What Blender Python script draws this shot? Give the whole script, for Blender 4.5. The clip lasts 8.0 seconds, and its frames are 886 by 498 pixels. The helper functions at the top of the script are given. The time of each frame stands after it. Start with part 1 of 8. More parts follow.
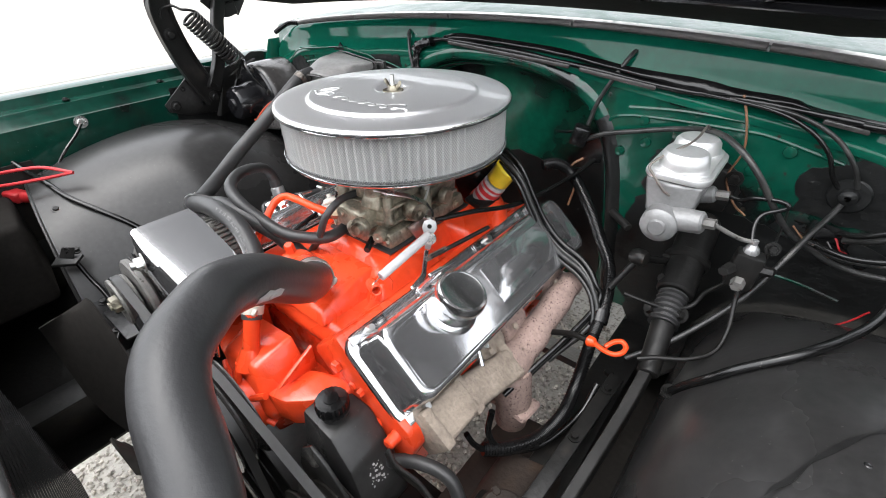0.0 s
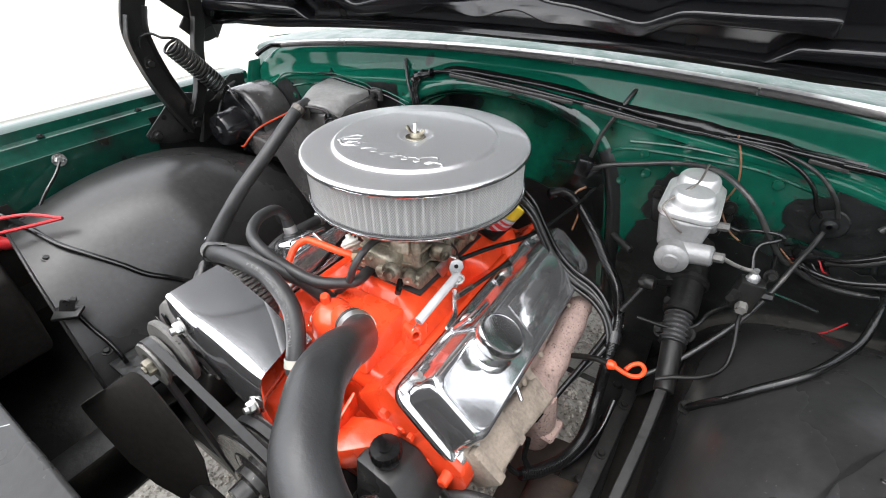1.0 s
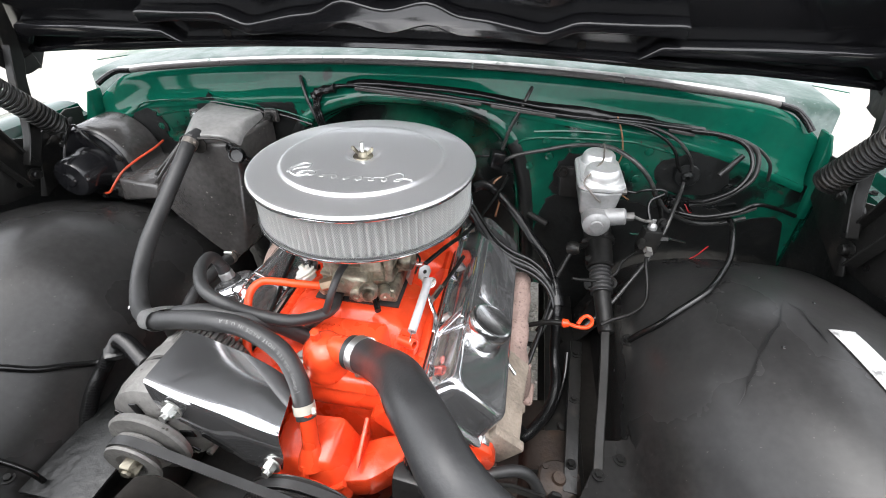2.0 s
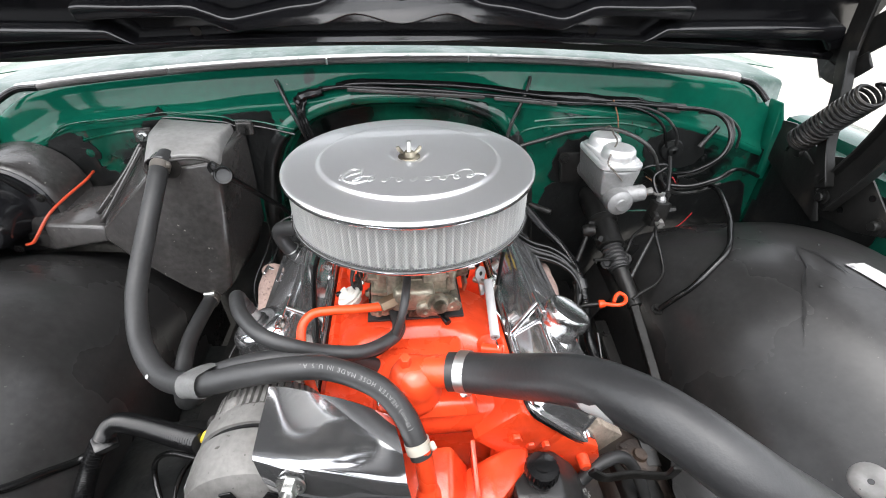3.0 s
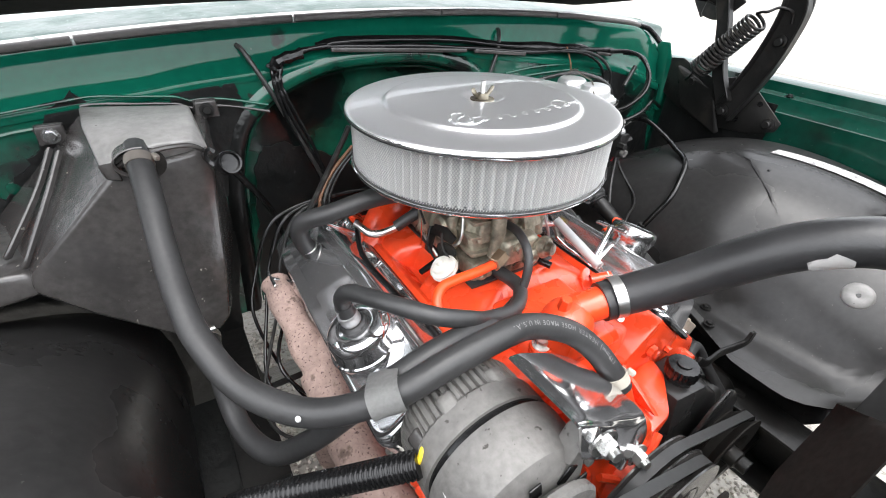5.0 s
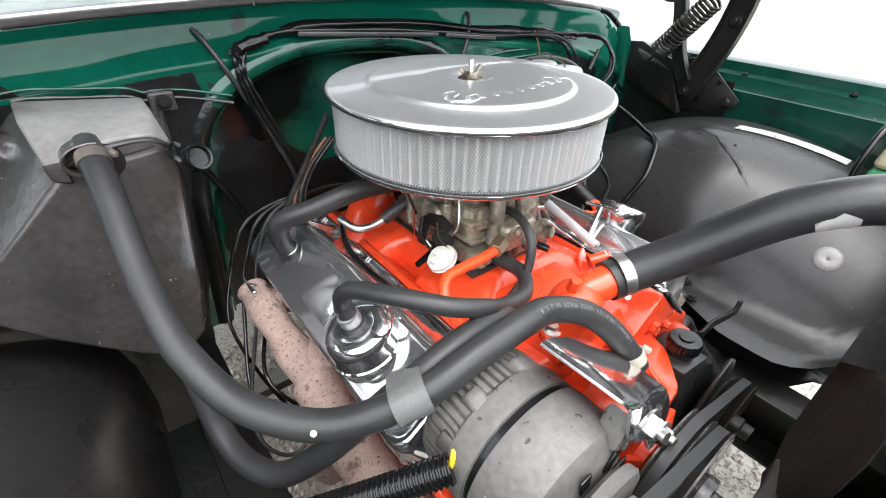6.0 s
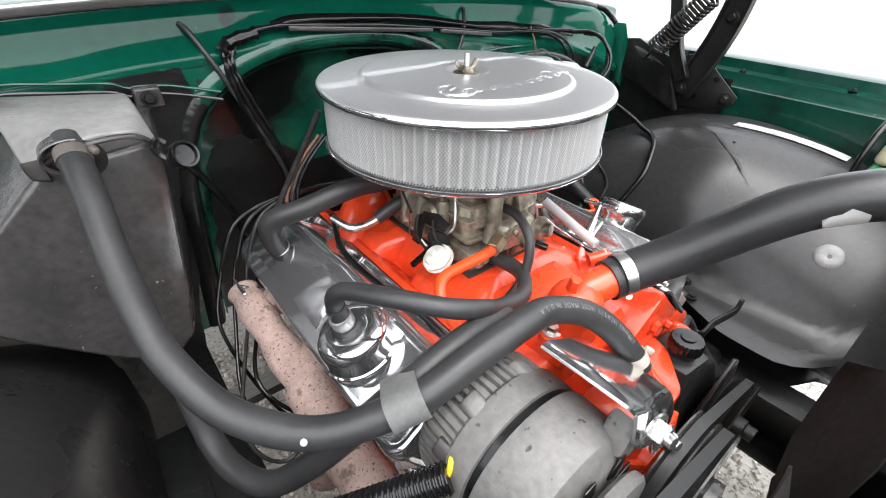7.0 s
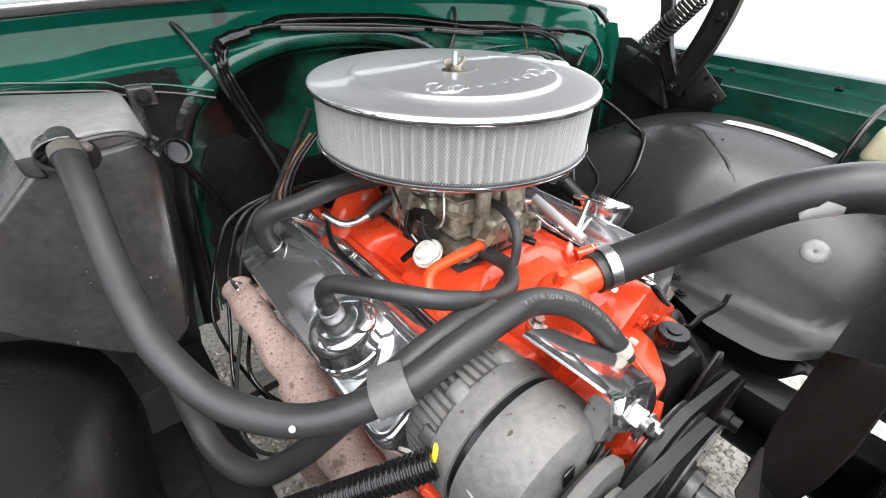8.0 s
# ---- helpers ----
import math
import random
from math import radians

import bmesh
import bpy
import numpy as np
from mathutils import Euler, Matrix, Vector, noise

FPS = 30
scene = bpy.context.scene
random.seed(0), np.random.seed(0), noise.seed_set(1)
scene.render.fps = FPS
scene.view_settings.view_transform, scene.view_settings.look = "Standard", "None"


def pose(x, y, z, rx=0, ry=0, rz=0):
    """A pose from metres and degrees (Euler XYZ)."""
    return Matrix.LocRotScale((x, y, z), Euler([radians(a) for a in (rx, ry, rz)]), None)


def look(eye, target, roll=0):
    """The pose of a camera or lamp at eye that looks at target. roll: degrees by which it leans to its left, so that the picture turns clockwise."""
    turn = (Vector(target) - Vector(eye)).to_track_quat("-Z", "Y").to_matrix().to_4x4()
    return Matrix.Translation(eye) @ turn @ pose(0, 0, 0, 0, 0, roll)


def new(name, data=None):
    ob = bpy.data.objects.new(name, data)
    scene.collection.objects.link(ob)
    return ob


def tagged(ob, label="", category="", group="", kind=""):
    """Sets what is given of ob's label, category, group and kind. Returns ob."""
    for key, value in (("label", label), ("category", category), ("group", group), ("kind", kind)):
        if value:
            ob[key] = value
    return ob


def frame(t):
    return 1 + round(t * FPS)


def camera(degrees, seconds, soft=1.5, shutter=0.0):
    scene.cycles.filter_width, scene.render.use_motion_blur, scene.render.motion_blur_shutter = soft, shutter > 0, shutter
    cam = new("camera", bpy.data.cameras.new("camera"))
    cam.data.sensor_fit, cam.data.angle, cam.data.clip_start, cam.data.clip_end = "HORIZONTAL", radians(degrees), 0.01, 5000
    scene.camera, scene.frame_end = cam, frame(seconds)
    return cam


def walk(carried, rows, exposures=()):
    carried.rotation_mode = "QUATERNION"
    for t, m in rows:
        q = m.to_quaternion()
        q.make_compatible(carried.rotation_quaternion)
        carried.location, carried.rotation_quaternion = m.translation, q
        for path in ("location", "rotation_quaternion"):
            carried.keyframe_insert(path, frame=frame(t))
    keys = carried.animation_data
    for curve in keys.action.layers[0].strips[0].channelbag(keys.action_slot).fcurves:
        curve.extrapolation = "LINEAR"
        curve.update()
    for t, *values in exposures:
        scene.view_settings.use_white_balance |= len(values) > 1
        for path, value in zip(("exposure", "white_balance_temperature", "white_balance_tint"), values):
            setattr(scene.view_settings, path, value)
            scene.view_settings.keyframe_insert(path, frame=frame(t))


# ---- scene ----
cam = camera(90.2, 8.0, soft=1.0)
PATH = [
    (0, (0.487, -0.479, 1.307), (-0.579, 0.799, 0.197), -1.7),
    (0.5, (0.45, -0.454, 1.374), (-0.603, 0.816, 0.243), -1.9),
    (1, (0.391, -0.523, 1.388), (-0.509, 0.843, 0.238), -1.1),
    (1.5, (0.322, -0.611, 1.435), (-0.24, 0.922, 0.279), -0.5),
    (1.7, (0.287, -0.615, 1.437), (-0.16, 0.942, 0.263), -0.4),
    (2.8, (0.057, -0.561, 1.372), (0.144, 1.076, 0.226), 0.5),
    (3, (-0.013, -0.584, 1.386), (0.162, 1.052, 0.249), 0.8),
    (3.5, (-0.191, -0.637, 1.398), (0.214, 0.966, 0.272), 1.4),
    (4, (-0.288, -0.555, 1.363), (0.326, 0.975, 0.231), 1.8),
    (4.5, (-0.32, -0.484, 1.328), (0.448, 0.968, 0.187), 1.9),
    (4.7, (-0.331, -0.478, 1.313), (0.487, 0.958, 0.186), 2.0),
    (5.8, (-0.379, -0.424, 1.276), (0.659, 0.864, 0.152), 1.9),
    (6, (-0.379, -0.421, 1.269), (0.671, 0.862, 0.15), 1.9),
    (6.5, (-0.377, -0.409, 1.261), (0.685, 0.867, 0.146), 1.9),
    (7, (-0.371, -0.412, 1.259), (0.693, 0.862, 0.143), 1.9),
    (7.5, (-0.369, -0.422, 1.259), (0.695, 0.852, 0.144), 1.8),
    (8, (-0.37, -0.428, 1.259), (0.701, 0.842, 0.145), 1.8),
]
walk(cam, [(t, look(eye, target, roll)) for t, eye, target, roll in PATH],
     exposures=[(0.0, 0.44), (1.5, 0.50), (3.0, 0.55), (3.5, 0.66), (4.0, 0.64), (4.5, 0.60), (6.0, 0.58), (8.0, 0.60)])

# ---- world, sun, exposure ----
scene.view_settings.exposure = 0.34
SUN_ELEVATION, SUN_FROM = 74.0, -1.9  # degrees; radians round z from +x
world = bpy.data.worlds.new("overcast_sky")
scene.world = world
world.use_nodes = True
wn, wl = world.node_tree.nodes, world.node_tree.links
sky = wn.new("ShaderNodeTexSky")
sky.sky_type, sky.sun_disc = "NISHITA", False
sky.sun_elevation, sky.sun_rotation = radians(SUN_ELEVATION), math.pi / 2 - SUN_FROM
sky.air_density, sky.dust_density = 1.0, 2.0
pale = wn.new("ShaderNodeHueSaturation")
pale.inputs["Saturation"].default_value = 0.16
wl.new(sky.outputs[0], pale.inputs["Color"])
wl.new(pale.outputs[0], wn["Background"].inputs["Color"])
wn["Background"].inputs["Strength"].default_value = 0.45
sun_data = bpy.data.lights.new("sun", "SUN")
sun_data.energy, sun_data.angle, sun_data.color = 2.4, radians(110), (0.985, 0.985, 1.0)
sun = new("sun", sun_data)
sun.matrix_world = look((3 * math.cos(SUN_FROM), 3 * math.sin(SUN_FROM), 3 * math.tan(radians(SUN_ELEVATION))), (0, 0, 0))


# ---- materials ----
def material(name, colour, rough=0.5, metal=0.0, vary=0.12, scale=8.0, fine=90.0, bump=0.05, coat=0.0,
             stain=None, stain_scale=5.0, stain_from=0.6, stain_to=0.7, rough_vary=0.12, coat_rough=0.06, specks=None, speck_from=0.68, speck_scale=170.0):
    """A surface with variation at two scales, relief, and an optional second colour in patches."""
    m = bpy.data.materials.new(name)
    m.use_nodes = True
    n, l = m.node_tree.nodes, m.node_tree.links
    b = n["Principled BSDF"]
    b.inputs["Metallic"].default_value = metal
    b.inputs["Coat Weight"].default_value = coat
    b.inputs["Coat Roughness"].default_value = coat_rough
    where = n.new("ShaderNodeTexCoord")
    big = n.new("ShaderNodeTexNoise")
    big.inputs["Scale"].default_value, big.inputs["Detail"].default_value = scale, 5
    small = n.new("ShaderNodeTexNoise")
    small.inputs["Scale"].default_value, small.inputs["Detail"].default_value = fine, 4
    l.new(where.outputs["Object"], big.inputs["Vector"])
    l.new(where.outputs["Object"], small.inputs["Vector"])
    ramp = n.new("ShaderNodeMapRange")
    ramp.inputs["To Min"].default_value, ramp.inputs["To Max"].default_value = 1 - vary, 1 + vary
    ramp.inputs["From Min"].default_value, ramp.inputs["From Max"].default_value = 0.3, 0.7
    l.new(big.outputs["Fac"], ramp.inputs["Value"])
    ramp2 = n.new("ShaderNodeMapRange")
    ramp2.inputs["To Min"].default_value, ramp2.inputs["To Max"].default_value = 1 - vary * 0.6, 1 + vary * 0.6
    ramp2.inputs["From Min"].default_value, ramp2.inputs["From Max"].default_value = 0.3, 0.7
    l.new(small.outputs["Fac"], ramp2.inputs["Value"])
    times = n.new("ShaderNodeMath")
    times.operation = "MULTIPLY"
    l.new(ramp.outputs[0], times.inputs[0])
    l.new(ramp2.outputs[0], times.inputs[1])
    tint = n.new("ShaderNodeVectorMath")
    tint.operation = "SCALE"
    tint.inputs[0].default_value = colour
    l.new(times.outputs[0], tint.inputs["Scale"])
    last = tint.outputs[0]
    if stain:
        spots = n.new("ShaderNodeTexNoise")
        spots.inputs["Scale"].default_value, spots.inputs["Detail"].default_value = stain_scale, 6
        l.new(where.outputs["Object"], spots.inputs["Vector"])
        edge = n.new("ShaderNodeMapRange")
        edge.inputs["From Min"].default_value, edge.inputs["From Max"].default_value = stain_from, stain_to
        l.new(spots.outputs["Fac"], edge.inputs["Value"])
        mix = n.new("ShaderNodeMix")
        mix.data_type = "RGBA"
        l.new(edge.outputs[0], mix.inputs["Factor"])
        l.new(last, mix.inputs["A"])
        mix.inputs["B"].default_value = (*stain, 1)
        last = mix.outputs["Result"]
    if specks:
        dust = n.new("ShaderNodeTexNoise")
        dust.inputs["Scale"].default_value, dust.inputs["Detail"].default_value = speck_scale, 3
        l.new(where.outputs["Object"], dust.inputs["Vector"])
        cut = n.new("ShaderNodeMapRange")
        cut.inputs["From Min"].default_value, cut.inputs["From Max"].default_value = speck_from, speck_from + 0.05
        l.new(dust.outputs["Fac"], cut.inputs["Value"])
        mix = n.new("ShaderNodeMix")
        mix.data_type = "RGBA"
        l.new(cut.outputs[0], mix.inputs["Factor"])
        l.new(last, mix.inputs["A"])
        mix.inputs["B"].default_value = (*specks, 1)
        last = mix.outputs["Result"]
    l.new(last, b.inputs["Base Color"])
    rr = n.new("ShaderNodeMapRange")
    rr.inputs["From Min"].default_value, rr.inputs["From Max"].default_value = 0.3, 0.7
    rr.inputs["To Min"].default_value, rr.inputs["To Max"].default_value = max(0.02, rough * (1 - rough_vary)), min(1, rough * (1 + rough_vary * 2))
    l.new(big.outputs["Fac"], rr.inputs["Value"])
    l.new(rr.outputs[0], b.inputs["Roughness"])
    if bump:
        relief = n.new("ShaderNodeBump")
        relief.inputs["Strength"].default_value, relief.inputs["Distance"].default_value = bump, 0.004
        l.new(small.outputs["Fac"], relief.inputs["Height"])
        l.new(relief.outputs[0], b.inputs["Normal"])
    return m


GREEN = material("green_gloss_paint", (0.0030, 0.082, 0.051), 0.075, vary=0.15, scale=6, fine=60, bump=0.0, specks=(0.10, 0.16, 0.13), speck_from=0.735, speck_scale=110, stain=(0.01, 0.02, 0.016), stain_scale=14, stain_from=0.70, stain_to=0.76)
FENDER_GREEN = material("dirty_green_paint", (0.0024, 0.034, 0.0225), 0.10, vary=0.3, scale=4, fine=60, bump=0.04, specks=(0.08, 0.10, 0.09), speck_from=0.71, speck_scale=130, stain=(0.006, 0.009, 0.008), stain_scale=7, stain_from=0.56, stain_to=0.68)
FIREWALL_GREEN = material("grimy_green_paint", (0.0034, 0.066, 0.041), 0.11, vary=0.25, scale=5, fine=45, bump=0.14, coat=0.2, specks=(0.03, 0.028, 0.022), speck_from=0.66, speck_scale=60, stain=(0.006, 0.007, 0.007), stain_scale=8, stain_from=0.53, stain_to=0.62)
# Firewall green with the recess shade painted in, besides black undercoat stains.
RECESS = material("shaded_undercoated_green", (0.003, 0.056, 0.033), 0.16, vary=0.3, scale=5, fine=70, bump=0.06, coat=0.15, stain=(0.004, 0.005, 0.005), stain_scale=4, stain_from=0.50, stain_to=0.62)
UNDERCOAT = material("black_undercoat", (0.007, 0.0075, 0.0075), 0.32, vary=0.4, scale=12, fine=55, bump=0.6, specks=(0.05, 0.05, 0.048), speck_from=0.70, speck_scale=140, stain=(0.016, 0.016, 0.015), stain_scale=14)
SATIN = material("satin_black_paint", (0.0225, 0.022, 0.0218), 0.26, vary=0.3, scale=3, fine=90, bump=0.06, coat=0.12, coat_rough=0.3, specks=(0.06, 0.058, 0.054), speck_from=0.70, stain=(0.034, 0.033, 0.032), stain_scale=4.5, stain_from=0.55, stain_to=0.75)
FAN_BLACK = material("dusty_fan_black", (0.018, 0.0165, 0.015), 0.85, vary=0.3, scale=9, fine=110, bump=0.05)
HOSE = material("radiator_hose_rubber", (0.023, 0.023, 0.024), 0.34, vary=0.12, scale=14, fine=230, bump=0.09, stain=(0.034, 0.034, 0.034), stain_scale=9, stain_from=0.58, stain_to=0.8)
HOOD_BLACK = material("gloss_black_paint", (0.007, 0.007, 0.008), 0.15, vary=0.2, scale=4, bump=0.04)
DARK_STEEL = material("dark_greasy_steel", (0.010, 0.0097, 0.0093), 0.36, vary=0.35, scale=14, bump=0.2, stain=(0.026, 0.023, 0.02), stain_scale=20)
BROWN_STEEL = material("rusty_greasy_steel", (0.030, 0.022, 0.018), 0.5, vary=0.35, scale=14, fine=110, bump=0.3, stain=(0.055, 0.035, 0.024), stain_scale=16, stain_from=0.58, stain_to=0.7)
RUBBER = material("black_rubber", (0.028, 0.028, 0.0285), 0.40, vary=0.15, scale=20, fine=160, bump=0.06, stain=(0.042, 0.042, 0.042), stain_scale=12, stain_from=0.6, stain_to=0.8)
PLASTIC = material("black_plastic", (0.006, 0.006, 0.0063), 0.20, vary=0.25, scale=20, fine=120, bump=0.10, specks=(0.05, 0.047, 0.043), speck_from=0.73, speck_scale=150)
WIRE = material("black_wire_sheath", (0.006, 0.006, 0.006), 0.20, vary=0.3, scale=30, bump=0.05, specks=(0.06, 0.056, 0.05), speck_from=0.69, speck_scale=170)
WIRE_GREY = material("dusty_wire_sheath", (0.024, 0.024, 0.0235), 0.32, vary=0.35, scale=30, bump=0.05, stain=(0.06, 0.058, 0.054), stain_scale=40, stain_from=0.55, stain_to=0.72)
CHROME = material("chrome", (0.70, 0.70, 0.71), 0.08, metal=0.95, vary=0.0, scale=6, fine=12, bump=0.0, rough_vary=0.0)
LID_CHROME = material("polished_chrome", (0.95, 0.95, 0.96), 0.35, metal=0.90, vary=0.0, scale=5, fine=12, bump=0.0, rough_vary=0.0, coat=0.4, coat_rough=0.02)
COVER_CHROME = material("hazed_chrome", (0.66, 0.66, 0.67), 0.10, metal=0.91, vary=0.0, scale=6, fine=12, bump=0.0, rough_vary=0.0)
CHROME_WORN = material("worn_chrome", (0.60, 0.60, 0.60), 0.17, metal=0.97, vary=0.05, scale=10, fine=20, bump=0.0, rough_vary=0.15)
ORANGE = material("orange_engine_enamel", (0.78, 0.064, 0.017), 0.26, vary=0.12, scale=14, fine=55, bump=0.30, coat=0.35, stain=(0.25, 0.02, 0.008), stain_scale=16, stain_from=0.68, stain_to=0.8)
ORANGE_LINE = material("orange_hose", (0.85, 0.07, 0.012), 0.35, vary=0.08, scale=14, bump=0.02)
IRON = material("heat_bleached_cast_iron", (0.33, 0.235, 0.205), 0.85, vary=0.22, scale=16, fine=140, bump=0.5, stain=(0.15, 0.105, 0.085), stain_scale=55, stain_from=0.63, stain_to=0.7, specks=(0.085, 0.05, 0.045), speck_from=0.615, speck_scale=300)
IRON_GREY = material("weathered_cast_iron", (0.29, 0.24, 0.195), 0.85, vary=0.25, scale=18, fine=160, bump=0.7, stain=(0.14, 0.11, 0.09), stain_scale=35, stain_from=0.6, stain_to=0.72)
ALU = material("dull_cast_aluminium", (0.165, 0.16, 0.152), 0.55, metal=0.3, vary=0.22, scale=22, fine=150, bump=0.25, specks=(0.06, 0.056, 0.05), speck_from=0.66, speck_scale=110, stain=(0.21, 0.20, 0.175), stain_scale=16, stain_from=0.68, stain_to=0.74)
COVER_ALU = material("shiny_pressed_steel", (0.78, 0.78, 0.78), 0.36, metal=0.7, vary=0.06, scale=16, fine=150, bump=0.03)
ALU_BRIGHT = material("bright_cast_aluminium", (0.42, 0.42, 0.42), 0.38, metal=0.7, vary=0.1, scale=16, fine=150, bump=0.15)
CARB = material("tarnished_zinc", (0.30, 0.275, 0.215), 0.40, metal=0.65, vary=0.35, scale=26, fine=160, bump=0.35, stain=(0.06, 0.05, 0.035), stain_scale=32, stain_from=0.52, stain_to=0.66)
BROWN_CLAMP = material("stained_steel_band", (0.20, 0.18, 0.16), 0.4, metal=0.6, vary=0.2, scale=40, bump=0.05)
BRASS = material("tarnished_brass", (0.30, 0.22, 0.15), 0.4, metal=0.8, vary=0.2, scale=30)
MASTER_ALU = material("grey_cast_aluminium", (0.23, 0.23, 0.23), 0.40, metal=0.45, vary=0.15, scale=16, fine=150, bump=0.2)
ZINC = material("zinc_plated_steel", (0.6, 0.6, 0.58), 0.28, metal=0.95, vary=0.15, scale=25, bump=0.05)
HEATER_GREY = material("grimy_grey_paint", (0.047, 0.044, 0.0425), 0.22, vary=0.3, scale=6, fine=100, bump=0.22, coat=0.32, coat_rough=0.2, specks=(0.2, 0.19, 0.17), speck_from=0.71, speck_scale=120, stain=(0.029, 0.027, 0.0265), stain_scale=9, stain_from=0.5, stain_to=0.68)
# Pale grey: sky light painted into the heater top; also the worn dimple.
PALE_GREY = material("sky_lit_and_worn_grey", (0.225, 0.220, 0.214), 0.33, vary=0.25, scale=8, fine=90, bump=0.2, specks=(0.05, 0.045, 0.04), speck_from=0.69, speck_scale=90, stain=(0.07, 0.066, 0.06), stain_scale=10, stain_from=0.58, stain_to=0.75)
STRIP = material("grey_weatherstrip", (0.17, 0.16, 0.155), 0.6, vary=0.2, scale=10, bump=0.1)
WHITE_PRIMER = material("dusty_chipped_paint", (0.085, 0.115, 0.105), 0.34, vary=0.35, scale=12, fine=90, bump=0.2, specks=(0.42, 0.45, 0.43), speck_from=0.69, speck_scale=260, stain=(0.012, 0.05, 0.035), stain_scale=22, stain_from=0.42, stain_to=0.58)
EDGE_WHITE = material("mottled_edge_white", (0.60, 0.60, 0.58), 0.45, vary=0.2, scale=30, fine=140, bump=0.1, stain=(0.2, 0.24, 0.22), stain_scale=45, stain_from=0.6, stain_to=0.68)
CLAMP_CREAM = material("cream_nylon_clamp", (0.46, 0.43, 0.37), 0.45, vary=0.1, scale=40, bump=0.05)
# For the added unseen wall that dims the low front sky.
FAR_WALL = material("dark_unseen_wall", (0.07, 0.072, 0.068), 0.8, vary=0.25, scale=1.2, fine=20, bump=0.2)
PALE_SLEEVE = material("pale_grey_sleeve", (0.42, 0.42, 0.425), 0.4, vary=0.08, scale=30, bump=0.03)
WHITE = material("white_plastic", (0.72, 0.7, 0.64), 0.4, vary=0.06, scale=20, bump=0.03)
LABEL_WHITE = material("scuffed_white_label", (0.46, 0.46, 0.45), 0.5, vary=0.15, scale=30, stain=(0.16, 0.16, 0.16), stain_scale=60, stain_from=0.58, stain_to=0.68)
PRINT = material("white_print", (0.19, 0.19, 0.185), 0.6, vary=0.2, scale=60, bump=0.0)
YELLOW = material("yellow_plastic", (0.75, 0.55, 0.03), 0.4, vary=0.08, scale=25, bump=0.02)
GREASE = material("dark_grease", (0.0085, 0.0083, 0.0082), 0.36, vary=0.3, scale=30, fine=120, bump=0.1)
RED = material("red_plastic", (0.45, 0.02, 0.025), 0.4, vary=0.12, scale=25, bump=0.02)
COPPER_WIRE = material("brown_wire", (0.20, 0.095, 0.05), 0.4, vary=0.3, scale=25, bump=0.0)
ORANGE_WIRE = material("orange_wire", (0.42, 0.05, 0.018), 0.35, vary=0.25, scale=25, bump=0.0)
TAPE = material("grey_cloth_tape", (0.27, 0.27, 0.265), 0.45, vary=0.15, scale=30, fine=250, bump=0.15)
PAPER = material("filter_paper", (0.56, 0.555, 0.53), 0.9, vary=0.06, scale=20, bump=0.05)
SCREEN = material("steel_screen", (0.36, 0.36, 0.355), 0.4, metal=0.3, vary=0.08, scale=30, bump=0.0)
RUST = material("surface_rust", (0.16, 0.075, 0.04), 0.8, vary=0.3, scale=30, bump=0.3)
BOTTLE = material("cloudy_bottle_plastic", (0.5, 0.46, 0.3), 0.4, vary=0.1, scale=10, bump=0.02)
COOLANT = material("green_coolant", (0.05, 0.28, 0.12), 0.3, vary=0.1, scale=10, bump=0.0)
STONE = material("pale_gravel_stone", (0.44, 0.41, 0.36), 0.85, vary=0.35, scale=18, fine=160, bump=0.4)
GROUND = material("pale_crushed_gravel", (0.40, 0.38, 0.34), 0.9, vary=0.25, scale=1.5, fine=60, bump=1.0, stain=(0.2, 0.18, 0.16), stain_scale=70, stain_from=0.52, stain_to=0.62)

for m, k in ((GREEN, 0.26), (HOOD_BLACK, 0.55), (DARK_STEEL, 0.3), (FENDER_GREEN, 0.35), (FAN_BLACK, 0.12), (SATIN, 0.32)):
    m.node_tree.nodes["Principled BSDF"].inputs["Specular IOR Level"].default_value = k


# ---- mesh helpers ----
def part(name, bm, mat, parent=None, label="", sharp=38):
    """Links a bmesh as one mesh object, under a thing or a part."""
    bmesh.ops.recalc_face_normals(bm, faces=bm.faces)
    data = bpy.data.meshes.new(name)
    bm.to_mesh(data)
    bm.free()
    data.materials.append(mat)
    data.polygons.foreach_set("use_smooth", [True] * len(data.polygons))
    data.set_sharp_from_angle(angle=radians(sharp))
    ob = new(name, data)
    if parent:
        ob.parent = parent
        if not parent.parent:
            ob.matrix_parent_inverse = Matrix.Translation(-parent.location)
    if label:
        tagged(ob, label)
    return ob


def thing(name, label, category, at, group="", kind=""):
    ob = new(name)
    ob.location = at
    ob.empty_display_size = 0.02
    return tagged(ob, label, category, group, kind)


def single(name, bm, mat, label, category, group="", kind="", sharp=38):
    return tagged(part(name, bm, mat, None, "", sharp), label, category, group, kind)


def add(*bms):
    """All given bmeshes in the first one."""
    first = bms[0]
    for other in bms[1:]:
        tmp = bpy.data.meshes.new("tmp")
        other.to_mesh(tmp)
        other.free()
        first.from_mesh(tmp)
        bpy.data.meshes.remove(tmp)
    return first


def bevelled(bm, width, segments=2, angle=25):
    if width:
        edges = [e for e in bm.edges if len(e.link_faces) == 2 and e.calc_face_angle(0) > radians(angle)]
        bmesh.ops.bevel(bm, geom=edges, offset=width, offset_type="OFFSET", segments=segments, profile=0.5, affect="EDGES", clamp_overlap=True)
    return bm


